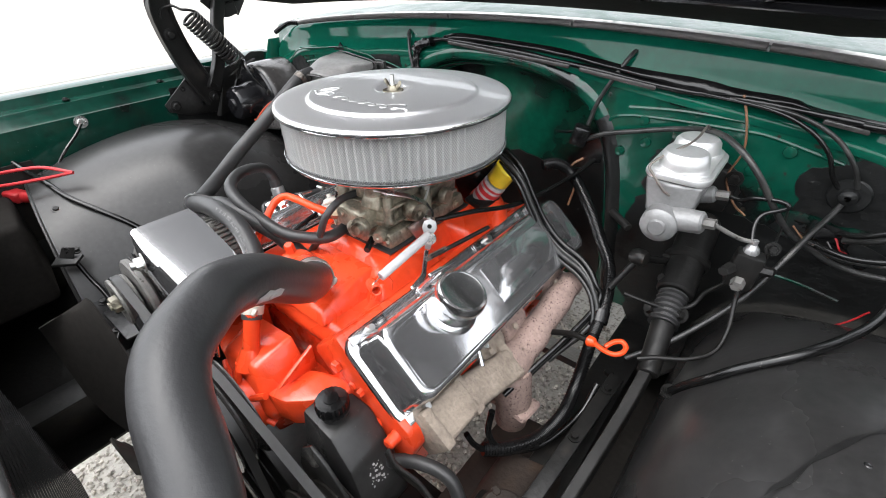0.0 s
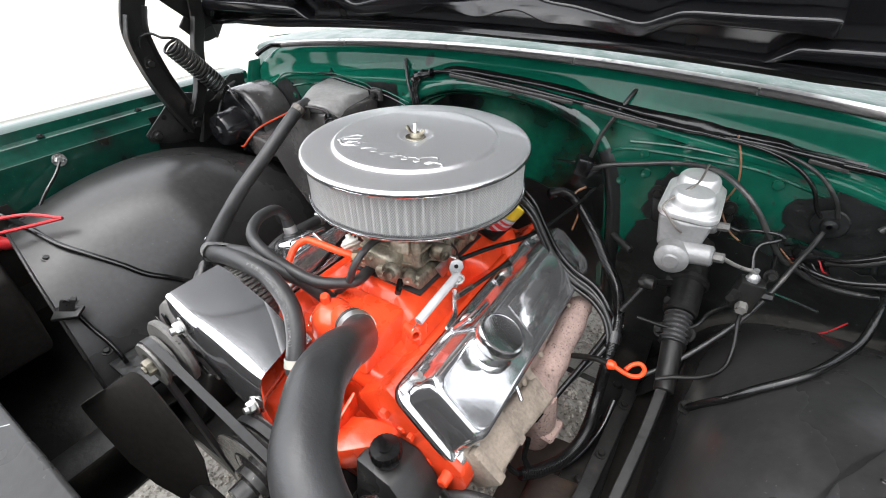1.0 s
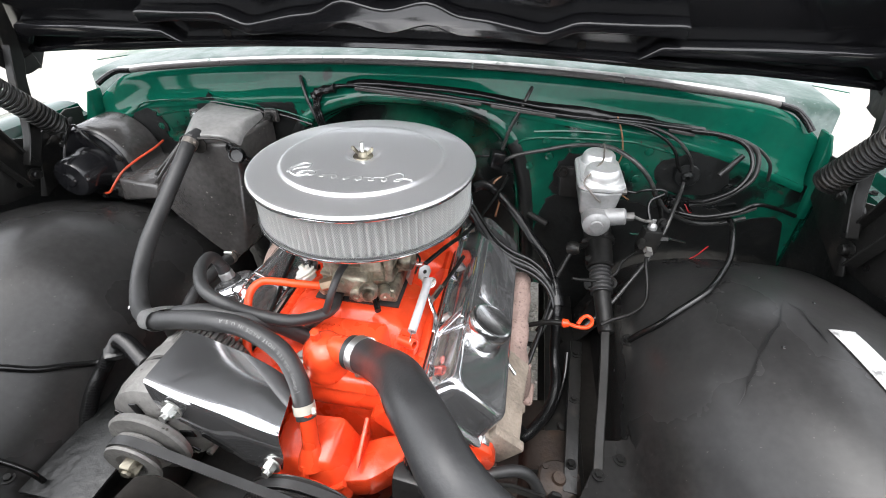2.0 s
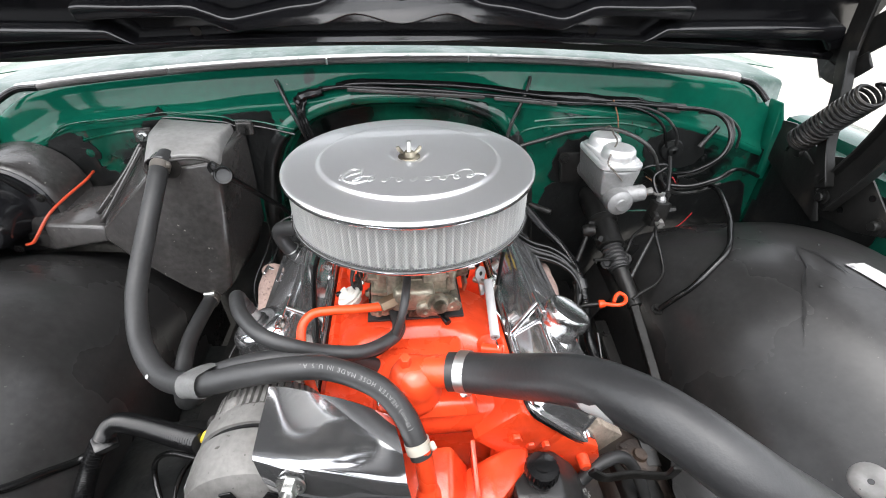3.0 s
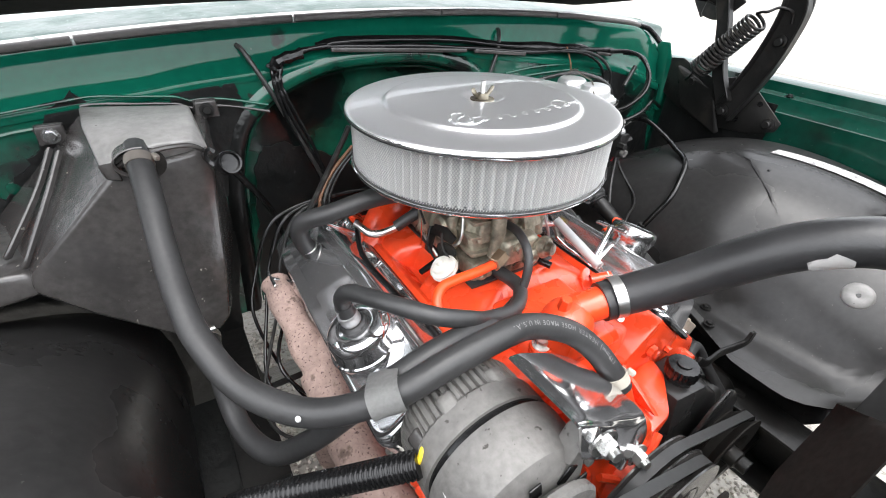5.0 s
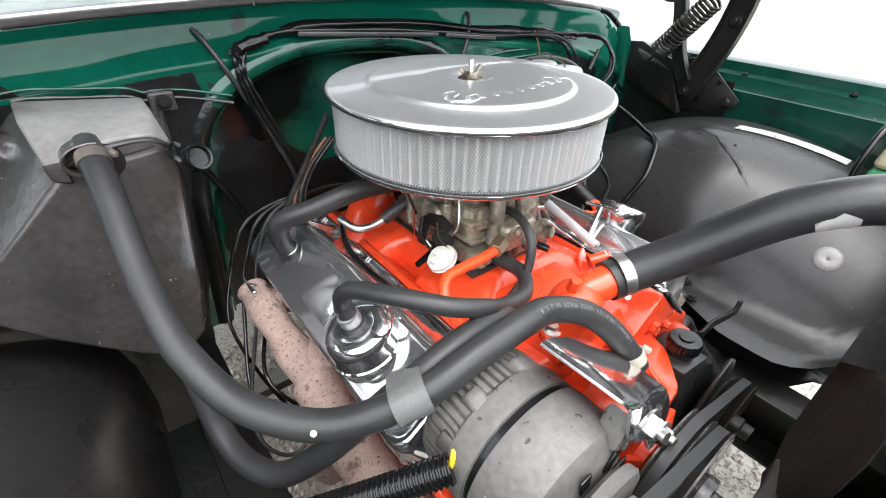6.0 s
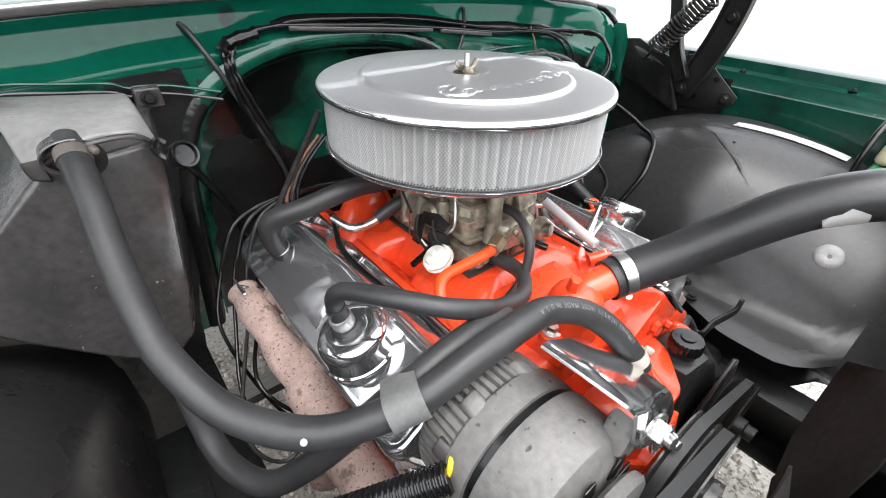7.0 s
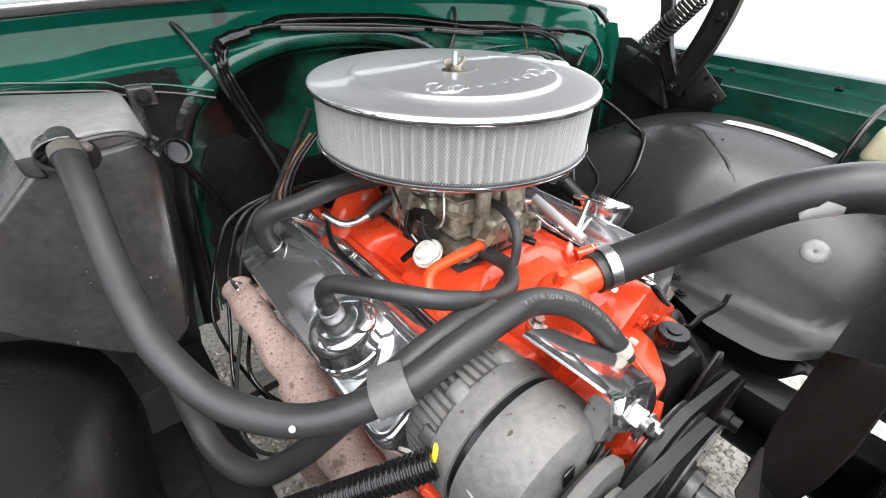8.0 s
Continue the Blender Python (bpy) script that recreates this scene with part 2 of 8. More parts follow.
def box(size, at, rot=(0, 0, 0), bevel=0.003, segments=2, taper=1.0):
    bm = bmesh.new()
    bmesh.ops.create_cube(bm, size=1)
    for v in bm.verts:
        k = taper if v.co.z > 0 else 1
        v.co = Vector((v.co.x * size[0] * k, v.co.y * size[1] * k, v.co.z * size[2]))
    bevelled(bm, bevel, segments)
    bmesh.ops.transform(bm, matrix=pose(*at, *rot), verts=bm.verts)
    return bm


def hull(points, bevel=0.006, segments=2):
    bm = bmesh.new()
    for p in points:
        bm.verts.new(p)
    bmesh.ops.convex_hull(bm, input=bm.verts)
    loose = [v for v in bm.verts if not v.link_faces]
    bmesh.ops.delete(bm, geom=loose, context="VERTS")
    bmesh.ops.dissolve_limit(bm, angle_limit=radians(4), verts=bm.verts, edges=bm.edges)
    return bevelled(bm, bevel, segments, 15)


def prism(outline, low, high, m=Matrix(), bevel=0.002, segments=2):
    """A flat outline in x, y raised from low to high, then moved by m."""
    bm = bmesh.new()
    a = [bm.verts.new((x, y, low)) for x, y in outline]
    b = [bm.verts.new((x, y, high)) for x, y in outline]
    bm.faces.new(a[::-1])
    bm.faces.new(b)
    for i in range(len(a)):
        j = (i + 1) % len(a)
        bm.faces.new((a[i], a[j], b[j], b[i]))
    bmesh.ops.recalc_face_normals(bm, faces=bm.faces)
    bevelled(bm, bevel, segments)
    bmesh.ops.transform(bm, matrix=m, verts=bm.verts)
    return bm


def lathe(profile, m=Matrix(), segs=32, wave=None):
    """Turns (radius, height) pairs round z. wave(angle, index) scales the radius."""
    bm = bmesh.new()
    rings = []
    for i, (r, z) in enumerate(profile):
        if r < 1e-6:
            rings.append([bm.verts.new((0, 0, z))])
        else:
            ring = []
            for s in range(segs):
                a = 2 * math.pi * s / segs
                k = r * (wave(a, i) if wave else 1)
                ring.append(bm.verts.new((k * math.cos(a), k * math.sin(a), z)))
            rings.append(ring)
    for p, q in zip(rings, rings[1:]):
        for s in range(segs):
            t = (s + 1) % segs
            if len(p) == 1 and len(q) > 1:
                bm.faces.new((p[0], q[s], q[t]))
            elif len(q) == 1 and len(p) > 1:
                bm.faces.new((p[s], p[t], q[0]))
            elif len(p) > 1:
                bm.faces.new((p[s], p[t], q[t], q[s]))
    bmesh.ops.transform(bm, matrix=m, verts=bm.verts)
    return bm


def axis(at, way):
    """A pose at a place whose z points along way."""
    return Matrix.Translation(at) @ Vector(way).to_track_quat("Z", "Y").to_matrix().to_4x4()


def rod(a, b, r, r2=None, sides=16, bevel=0.0):
    """A closed round bar from a to b."""
    a, b = Vector(a), Vector(b)
    h, r2 = (b - a).length, r if r2 is None else r2
    c = min(bevel, r * 0.5, r2 * 0.5)
    prof = [(0, 0), (r - c, 0), (r, c), (r2, h - c), (r2 - c, h), (0, h)] if c else [(0, 0), (r, 0), (r2, h), (0, h)]
    return lathe(prof, axis(a, b - a), sides)


def curve(points, per=6):
    """A smooth line through the points."""
    p = [Vector(q) for q in points]
    p = [2 * p[0] - p[1]] + p + [2 * p[-1] - p[-2]]
    out = []
    for i in range(1, len(p) - 2):
        for k in range(per):
            t = k / per
            out.append(0.5 * (2 * p[i] + (p[i + 1] - p[i - 1]) * t + (2 * p[i - 1] - 5 * p[i] + 4 * p[i + 1] - p[i + 2]) * t * t
                              + (3 * p[i] - p[i - 1] - 3 * p[i + 1] + p[i + 2]) * t ** 3))
    out.append(p[-2])
    return out


def even(points, step):
    """The line again with points at an even step."""
    out, left = [points[0]], step
    for a, b in zip(points, points[1:]):
        d = (b - a).length
        while d >= left:
            a = a + (b - a) * (left / d)
            d -= left
            left = step
            out.append(a)
        left -= d
    return out


def sweep(line, radius, sides=12, bore=0.0):
    """A tube along a line of vectors. radius: a number, or a function of the share of the way and the index. bore: an open end of that radius."""
    bm = bmesh.new()
    rings, ref = [], None
    n = len(line)
    for i, p in enumerate(line):
        d = (line[min(i + 1, n - 1)] - line[max(i - 1, 0)]).normalized()
        if ref is None:
            ref = d.orthogonal().normalized()
        ref = (ref - d * ref.dot(d)).normalized()
        side = d.cross(ref)
        r = radius(i / (n - 1), i) if callable(radius) else radius
        rings.append([bm.verts.new(p + (ref * math.cos(2 * math.pi * s / sides) + side * math.sin(2 * math.pi * s / sides)) * r) for s in range(sides)])
    for a, b in zip(rings, rings[1:]):
        for s in range(sides):
            t = (s + 1) % sides
            bm.faces.new((a[s], a[t], b[t], b[s]))
    for ring, c in ((rings[0], line[0]), (rings[-1], line[-1])):
        if bore:
            inner = [bm.verts.new(c + (v.co - c) * bore) for v in ring]
            for s in range(sides):
                t = (s + 1) % sides
                bm.faces.new((ring[s], ring[t], inner[t], inner[s]))
            bm.faces.new(inner)
        else:
            bm.faces.new(ring)
    return bm


def pipe(points, r, sides=10, per=6, bore=0.0):
    return sweep(curve(points, per), r, sides, bore)


def corrugated(points, r, step=0.0016, depth=0.0013, sides=14):
    line = even(curve(points, 10), step)
    return sweep(line, lambda u, i: r - (depth if i % 4 < 2 else 0), sides)


def ring(at, way, r, tube, segs=28, sides=8):
    prof = [(r + tube * math.cos(2 * math.pi * k / sides), tube * math.sin(2 * math.pi * k / sides)) for k in range(sides + 1)]
    bm = lathe(prof, axis(at, way), segs)
    bmesh.ops.remove_doubles(bm, verts=bm.verts, dist=1e-6)
    return bm


def bolt(at, way, r=0.007, h=0.006, washer=True):
    """A six-sided head with a washer."""
    m = axis(at, way)
    bm = lathe([(0, 0), (r, 0), (r, h * 0.8), (r * 0.86, h), (0, h)], m, 6)
    if washer:
        add(bm, lathe([(0, -0.0015), (r * 1.55, -0.0015), (r * 1.55, 0.0005), (0, 0.0005)], m, 18))
    return bm


def band(at, way, r, width, thick=0.0012, segs=32):
    """A flat clamp band round an axis."""
    m = axis(at, way)
    w = width / 2
    bm = lathe([(r, -w), (r + thick, -w), (r + thick, w), (r, w), (r, -w)], m, segs)
    bmesh.ops.remove_doubles(bm, verts=bm.verts, dist=1e-6)
    return bm


def sheet(grid, thick):
    """A smooth sheet through a grid of points, with thickness."""
    bm = bmesh.new()
    v = [[bm.verts.new(p) for p in row] for row in grid]
    for i in range(len(v) - 1):
        for j in range(len(v[0]) - 1):
            bm.faces.new((v[i][j], v[i][j + 1], v[i + 1][j + 1], v[i + 1][j]))
    bmesh.ops.recalc_face_normals(bm, faces=bm.faces)
    bmesh.ops.solidify(bm, geom=bm.faces[:], thickness=thick)
    return bm


# ---- ground ----
rnd = random.Random(7)
ground_bm = bmesh.new()
bmesh.ops.create_grid(ground_bm, x_segments=40, y_segments=40, size=300)
single("ground", ground_bm, GROUND, "pale crushed gravel yard reaching to the horizon", "ground", kind="structure")


def stones(count, area, size):
    """Loose stones, joined."""
    verts, faces = [], []
    base = bmesh.new()
    bmesh.ops.create_icosphere(base, subdivisions=1, radius=1)
    bv, bf = [v.co.copy() for v in base.verts], [[v.index for v in f.verts] for f in base.faces]
    base.free()
    for _ in range(count):
        x, y = rnd.uniform(area[0], area[1]), rnd.uniform(area[2], area[3])
        s, turn = rnd.uniform(*size), Euler((rnd.uniform(0, 6), rnd.uniform(0, 6), rnd.uniform(0, 6))).to_matrix()
        k = Vector((1, rnd.uniform(0.6, 1), rnd.uniform(0.4, 0.8))) * s
        n = len(verts)
        for v in bv:
            q = turn @ Vector((v.x * k.x, v.y * k.y, v.z * k.z)) * rnd.uniform(0.85, 1.15)
            verts.append((x + q.x, y + q.y, s * 0.3 + q.z))
        faces += [[n + i for i in f] for f in bf]
    data = bpy.data.meshes.new("gravel")
    data.from_pydata(verts, [], faces)
    data.materials.append(STONE)
    return tagged(new("gravel", data), "loose angular pale gravel under the truck", "gravel", kind="stuff")


stones(11000, (-0.9, 0.9, -0.7, 1.0), (0.004, 0.011))

# ---- unseen wall, added before the truck so the cowl reflects a dark front ----
single("unseen_front_wall", box((30, 0.2, 3.0), (0, -7.5, 1.5), bevel=0.01), FAR_WALL, "unseen dark wall added to darken reflections in the truck", "wall", kind="structure")

# ---- fenders ----
FENDER = [(1.12, 0.62), (1.10, 0.95), (1.06, 1.04), (0.99, 1.068), (0.90, 1.076), (0.872, 1.071), (0.864, 1.052), (0.846, 1.047), (0.838, 1.026), (0.826, 1.018), (0.82, 0.96), (0.818, 0.72)]


def fender(side, name_label):
    body = thing("fender", name_label, "fender", (side * 0.95, -0.3, 0.62))
    rows = []
    for k in range(13):
        y = 0.33 - k * 0.09
        rows.append([(side * x, y, z - 0.012 * (k / 12) ** 2) for x, z in FENDER])
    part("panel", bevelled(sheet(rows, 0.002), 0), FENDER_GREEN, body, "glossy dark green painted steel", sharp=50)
    for k in range(5):
        y = 0.2 - k * 0.21
        part("bolt", bolt((side * 0.855, y, 1.0495), (0, 0, 1), 0.005, 0.004), DARK_STEEL, body)
    return body


fender(1, "dark green steel fender with a rolled gutter rail")
fender(-1, "dark green steel fender with a rolled gutter rail")


# ---- inner fenders ----
def hump_z(y):
    """Height of the arch over the wheel."""
    d = y + 0.10
    return 0.972 - (1.05 if d > 0 else 0.72) * d * d


def front_share(y):
    return max(0.0, min(1.0, (-0.12 - y) / 0.2))


def inner_fender(side, label, front, skew, apron):
    body = thing("inner_fender", label, "wheel well", (side * 0.65, -0.2, 0.5))

    def arch_row(y, at):
        top = hump_z(y)
        low = min(0.70 - max(0, -y - 0.3) * 0.15, top - 0.08)
        f = front_share(y)
        xc, power = 0.705 + 0.06 * f, 0.9 + 0.9 * f
        row = [(0.452, low - 0.10 * max(0.0, min(1.0, (y + 0.44) / 0.06))), (0.456, low)]
        for a in range(3, 91, 6):
            c, s = math.cos(radians(a)), math.sin(radians(a))
            row.append((xc - (xc - 0.46) * c ** 0.85, low + (top - low) * s ** power))
        row += [(0.78, top - 0.002), (0.805, top - 0.014), (0.815, top - 0.05), (0.815, top - 0.2)]
        return row if at is None else row[at]

    rows = []
    for k in range(33):
        share = k / 32
        row = []
        for n, (x, z) in enumerate(arch_row(0.262 + share * (front - 0.262), None)):
            y = 0.262 + share * (front + skew * (x - 0.46) - 0.262)
            x, z = arch_row(y, n)
            row.append((side * x, y, z))
        rows.append(row)
    part("panel", sheet(rows, 0.002), SATIN, body, "satin black pressed steel arch with dents and dust", sharp=60)
    front_edge = [Vector(p) for p in rows[-1][1:-3]]
    part("front_hem", sweep(front_edge, 0.0035, 8), SATIN, body, "rolled front edge")
    for n in (2, 6, 10, 13):
        p = rows[-2][n]
        part("hem_bolt", bolt((p[0], p[1] + 0.012, p[2] + 0.001), (-side * 0.4, 0, 1), 0.006, 0.005), DARK_STEEL, body)
    if not apron:
        return body
    grid = []
    for k in range(14):
        y = -0.15 - k * 0.0225
        xi = 0.42 - 0.055 * min(1, max(0, (-0.17 - y) / 0.12)) + 0.085 * max(0, (-0.36 - y) / 0.085) ** 2
        top = hump_z(y)
        low = min(0.70 - max(0, -y - 0.3) * 0.15, top - 0.08)
        f = front_share(y)
        xc, power = 0.705 + 0.06 * f, 0.9 + 0.9 * f
        line = []
        for n in range(19):
            x = xi + (0.67 - xi) * n / 18
            flat = 0.728 - 0.02 * max(0, -y - 0.36) - 0.006 * (1 - min(1, n / 2))
            if x > 0.461:
                high = low + (top - low) * math.sin(math.acos(min(1, ((xc - x) / (xc - 0.46)) ** (1 / 0.85)))) ** power
            else:
                high = low - (0.461 - x) * 2.5
            line.append((side * x, y, 0.5 * (high + flat + math.sqrt((high - flat) ** 2 + 0.014 ** 2)) + 0.0006))
        grid.append(line)
    part("apron", sheet(grid, 0.0016), SATIN, body, "dusty flat apron at the foot of the arch", sharp=60)
    return body


driver_well = inner_fender(1, "satin black inner fender arched over the wheel", -0.56, 0.0, True)
passenger_well = inner_fender(-1, "satin black dusty inner fender arched over the wheel", -0.425, 0.17, False)

def ragged(points, amount, seed):
    """A closed outline with an uneven edge."""
    r = random.Random(seed)
    line = curve([(x, z, 0) for x, z in points + points[:1]], 5)[:-1]
    return [(v.x + r.uniform(-amount, amount), v.y + r.uniform(-amount, amount)) for v in line]


for side in (-1, 1):
    # thin black sheet low on the fender's inner wall
    part("fender_black_strip", box((0.001, 0.80, 0.20), (side * 0.8166, -0.13, 0.797), bevel=0), UNDERCOAT, driver_well if side > 0 else passenger_well, "black strip along the fender")
    part("hinge_grime", box((0.0012, 0.27, 0.16), (side * 0.8162, 0.125, 0.955), bevel=0), UNDERCOAT, driver_well if side > 0 else passenger_well, "black undercoat behind the hinge")
part("splash_strip", box((0.07, 0.64, 0.004), (0.432, -0.05, 0.615), (0, 0, 0), 0.001), FAN_BLACK, driver_well)


# ---- firewall ----
ARCH = [(0.284, 0.70), (0.272, 0.80), (0.258, 0.91), (0.24, 1.0), (0.212, 1.062), (0.172, 1.10), (0.10, 1.126), (0.04, 1.134), (-0.03, 1.137), (-0.10, 1.132),
        (-0.165, 1.114), (-0.222, 1.082), (-0.258, 1.035), (-0.28, 0.95), (-0.292, 0.80), (-0.30, 0.70)]
firewall = thing("firewall", "green firewall with black undercoat and an arched engine recess", "firewall", (0, 0.28, 0.45), kind="structure")
UPRIGHT = Matrix(((1, 0, 0, 0), (0, 0, -1, 0.284), (0, 1, 0, 0), (0, 0, 0, 1)))  # outline x, y to x, z; raised towards the front
CREASE = [(-0.80, 1.02), (-0.70, 1.066), (-0.645, 1.092), (-0.598, 1.106), (-0.448, 1.120), (-0.379, 1.123), (-0.309, 1.131), (-0.226, 1.136), (-0.17, 1.139), (-0.121, 1.149), (-0.068, 1.1545), (0.01, 1.156),
          (0.09, 1.1545), (0.150, 1.1465), (0.203, 1.136), (0.319, 1.121), (0.40, 1.111), (0.50, 1.099), (0.60, 1.080), (0.70, 1.048), (0.80, 1.01)]


def ledge_z(x):
    """Height of the crease where the cowl meets the firewall."""
    return sum(float(np.interp(x + d, [p[0] for p in CREASE], [p[1] for p in CREASE])) for d in (-0.02, 0.0, 0.02)) / 3


top_line = [(0.815 - 0.0326 * k, ledge_z(0.815 - 0.0326 * k) + 0.003) for k in range(51)]
part("panel", prism([(0.815, 0.45)] + top_line + [(-0.815, 0.45), (-0.352, 0.45), (-0.346, 0.70)] + ARCH[::-1] + [(0.346, 0.70), (0.352, 0.45)], 0.0, 0.0065, UPRIGHT, 0.0), FIREWALL_GREEN, firewall, "grimy dark green painted steel")
arch_line = curve([(x, z, 0) for x, z in ARCH], 4)
arch_out = []
for k, v in enumerate(arch_line):
    d = arch_line[min(k + 1, len(arch_line) - 1)] - arch_line[max(k - 1, 0)]
    arch_out.append(Vector((d.y, -d.x, 0)).normalized() * (-1 if d.y * v.x - d.x * (v.y - 0.6) < 0 else 1))


def arch_rows(steps):
    """Rows round the recess: how far outside its edge, and the depth."""
    return [[(v.x + n.x * off, y, v.y + n.y * off) for v, n in zip(arch_line, arch_out)] for off, y in steps]


flange_rows = arch_rows(((0.024, 0.2785), (0.019, 0.2745), (0.013, 0.2715), (0.006, 0.2705), (0.000, 0.2730), (-0.004, 0.2780), (-0.007, 0.2880), (-0.010, 0.3000)))
high = [k for k, v in enumerate(arch_line) if v.y > 1.062]
for first, last, m, words in ((0, high[0], UNDERCOAT, "flange brushed with black undercoat"), (high[0], high[-1], FIREWALL_GREEN, "rounded green flange round the engine recess"), (high[-1], len(arch_line) - 1, UNDERCOAT, "flange brushed with black undercoat")):
    part("recess_flange", sheet([row[first:last + 1] for row in flange_rows], 0.002), m, firewall, words, sharp=70)
# Recess side and back carry their shade in the colour.
part("recess_side", sheet(arch_rows(((-0.0115, 0.2985), (-0.013, 0.315), (-0.015, 0.335))), 0.003), RECESS, firewall, "wall of the engine recess, shade put into its green", sharp=60)
part("recess_back", prism([(x * 0.94, z - 0.016) for x, z in ARCH], -0.056, -0.050, UPRIGHT, 0), RECESS, firewall, "back of the recess, shade and undercoat in its colour")
part("recess_undercoat", prism(ragged([(0.25, 0.70), (0.24, 0.86), (0.225, 0.97), (0.19, 0.95), (0.12, 0.93), (0.05, 0.95), (-0.06, 0.94), (-0.15, 0.99), (-0.22, 1.0), (-0.25, 0.94), (-0.265, 0.80), (-0.27, 0.70)], 0.005, 21), -0.0495, -0.0475, UPRIGHT, 0), UNDERCOAT, firewall, "brushed black undercoat low in the recess")
# pressed beads
for bead in ([(0.268, 0.905, 0), (0.236, 1.03, 0), (0.232, 1.062, 0), (0.26, 1.078, 0), (0.33, 1.083, 0), (0.42, 1.084, 0), (0.465, 1.082, 0), (0.552, 1.062, 0)],
             [(0.262, 1.092, 0), (0.34, 1.098, 0), (0.43, 1.097, 0)],
             [(0.50, 0.872, 0), (0.56, 0.872, 0), (0.62, 0.862, 0)],
             [(-0.64, 1.066, 0), (-0.54, 1.088, 0), (-0.47, 1.094, 0)],
             [(-0.30, 1.094, 0), (-0.27, 1.090, 0), (-0.24, 1.080, 0)], [(-0.30, 1.082, 0), (-0.27, 1.079, 0), (-0.246, 1.070, 0)]):
    part("bead", pipe([(x, 0.2785, z) for x, z, _ in bead], 0.0034, 8, 5), FIREWALL_GREEN, firewall)
for x, z in ((0.261, 1.017), (0.491, 1.066), (0.48, 1.005), (0.345, 1.062), (0.29, 1.075), (0.455, 1.03), (0.30, 1.04), (-0.60, 1.05), (-0.55, 1.02), (0.62, 0.93), (0.66, 1.0)):
    part("plug", lathe([(0, 0), (0.009, 0), (0.008, 0.003), (0.003, 0.0045), (0, 0.0045)], axis((x, 0.2775, z), (0, -1, 0)), 16), FIREWALL_GREEN, firewall)


for seed, pts in ((1, [(0.352, 0.445), (0.345, 0.60), (0.335, 0.70), (0.29, 0.80), (0.30, 0.93), (0.36, 0.96), (0.45, 0.955), (0.53, 0.945), (0.62, 0.955), (0.70, 0.93), (0.80, 0.90), (0.81, 0.45)]),
                  (2, [(0.53, 0.98), (0.51, 1.03), (0.545, 1.062), (0.61, 1.07), (0.65, 1.04), (0.63, 0.98)]),
                  (3, [(-0.81, 0.45), (-0.81, 0.86), (-0.62, 0.9), (-0.45, 0.9), (-0.31, 0.88), (-0.335, 0.71), (-0.345, 0.60), (-0.352, 0.445)]),
                  (4, [(-0.34, 1.125), (-0.277, 1.126), (-0.252, 1.11), (-0.262, 1.05), (-0.285, 0.97), (-0.34, 0.94)]),
                  (5, [(-0.66, 1.08), (-0.617, 1.09), (-0.588, 1.06), (-0.587, 1.018), (-0.568, 1.008), (-0.531, 1.041), (-0.505, 1.08), (-0.47, 1.115), (-0.44, 1.115), (-0.44, 0.90), (-0.70, 0.90)]),
                  (6, [(0.335, 1.05), (0.315, 1.0), (0.32, 0.955), (0.40, 0.945), (0.455, 0.96), (0.44, 1.02), (0.40, 1.055)])):
    part("undercoat_patch", prism(ragged(pts, 0.006, seed), 0.006, 0.0075 + seed * 0.0004, UPRIGHT, 0), UNDERCOAT, firewall, "brushed black undercoat with a ragged edge")
part("cab_floor", box((1.7, 1.7, 0.02), (0, 1.36, 0.60), bevel=0.002), UNDERCOAT, firewall, "plain dark floor under the cab")
part("lower_panel", hull([(-0.8, 0.29, 0.45), (0.8, 0.29, 0.45), (-0.8, 0.5, 0.3), (0.8, 0.5, 0.3), (-0.8, 0.3, 0.46), (0.8, 0.3, 0.46)], 0), UNDERCOAT, firewall)


# ---- cowl ----
def crown_z(x):
    return 1.199 - 0.044 * ((x - 0.0135) / 0.70) ** 2


def lip_z(x):
    a = abs(x - 0.0135)
    return crown_z(x) - (0.0 if a < 0.66 else 3.0 * (a - 0.66) ** 2)


cowl = thing("cowl", "glossy dark green cowl panel under the windscreen", "cowl panel", (0, 0.32, 1.1), kind="structure")
rows = []
for x in [-0.762 + 0.0194 * k for k in range(81)]:
    z1 = lip_z(x)
    z0 = min(ledge_z(x), z1 - 0.04)
    rows.append([(x, 0.2757, z0 - 0.012), (x, 0.2735, z0 - 0.004), (x, 0.2755, z0 + 0.001), (x, 0.284, z0 + 0.008), (x, 0.290, z0 + 0.018), (x, 0.297, (z0 + z1) / 2), (x, 0.300, z1 - 0.015), (x, 0.305, z1 - 0.004), (x, 0.311, z1)])
part("front_panel", sheet(rows, 0.002), GREEN, cowl, "glossy dark green steel with chips", sharp=70)
rows = []
for x in [-0.79 + 0.04025 * k for k in range(41)]:
    z0, z1 = lip_z(x), crown_z(x)
    rows.append([(x, 0.310, z0 - 0.001), (x, 0.320, z0 + 0.001), (x, 0.330, z1 + 0.004), (x, 0.338, z1 + 0.010), (x, 0.36, z1 + 0.013), (x, 0.40, z1 + 0.016), (x, 0.46, z1 + 0.020)])
part("top_panel", sheet(rows, 0.002), WHITE_PRIMER, cowl, "chipped and dusty top edge of the cowl", sharp=70)
# thin white strip with a ragged front edge, at the back of the cowl top
worn = random.Random(11)
rows = []
for x in [-0.72 + 0.009 * k for k in range(161)]:
    z1, ragged_y = crown_z(x), 0.3325 - 0.003 * worn.random() * (0.4 + 0.6 * math.sin(x * 9) ** 2)
    rows.append([(x, ragged_y, z1 + 0.0062 + (ragged_y - 0.3325) * 0.6), (x, 0.336, z1 + 0.0096), (x, 0.341, z1 + 0.0118)])
part("white_edge", sheet(rows, 0.001), EDGE_WHITE, cowl, "ragged white strip along the rear edge", sharp=70)
rows = []
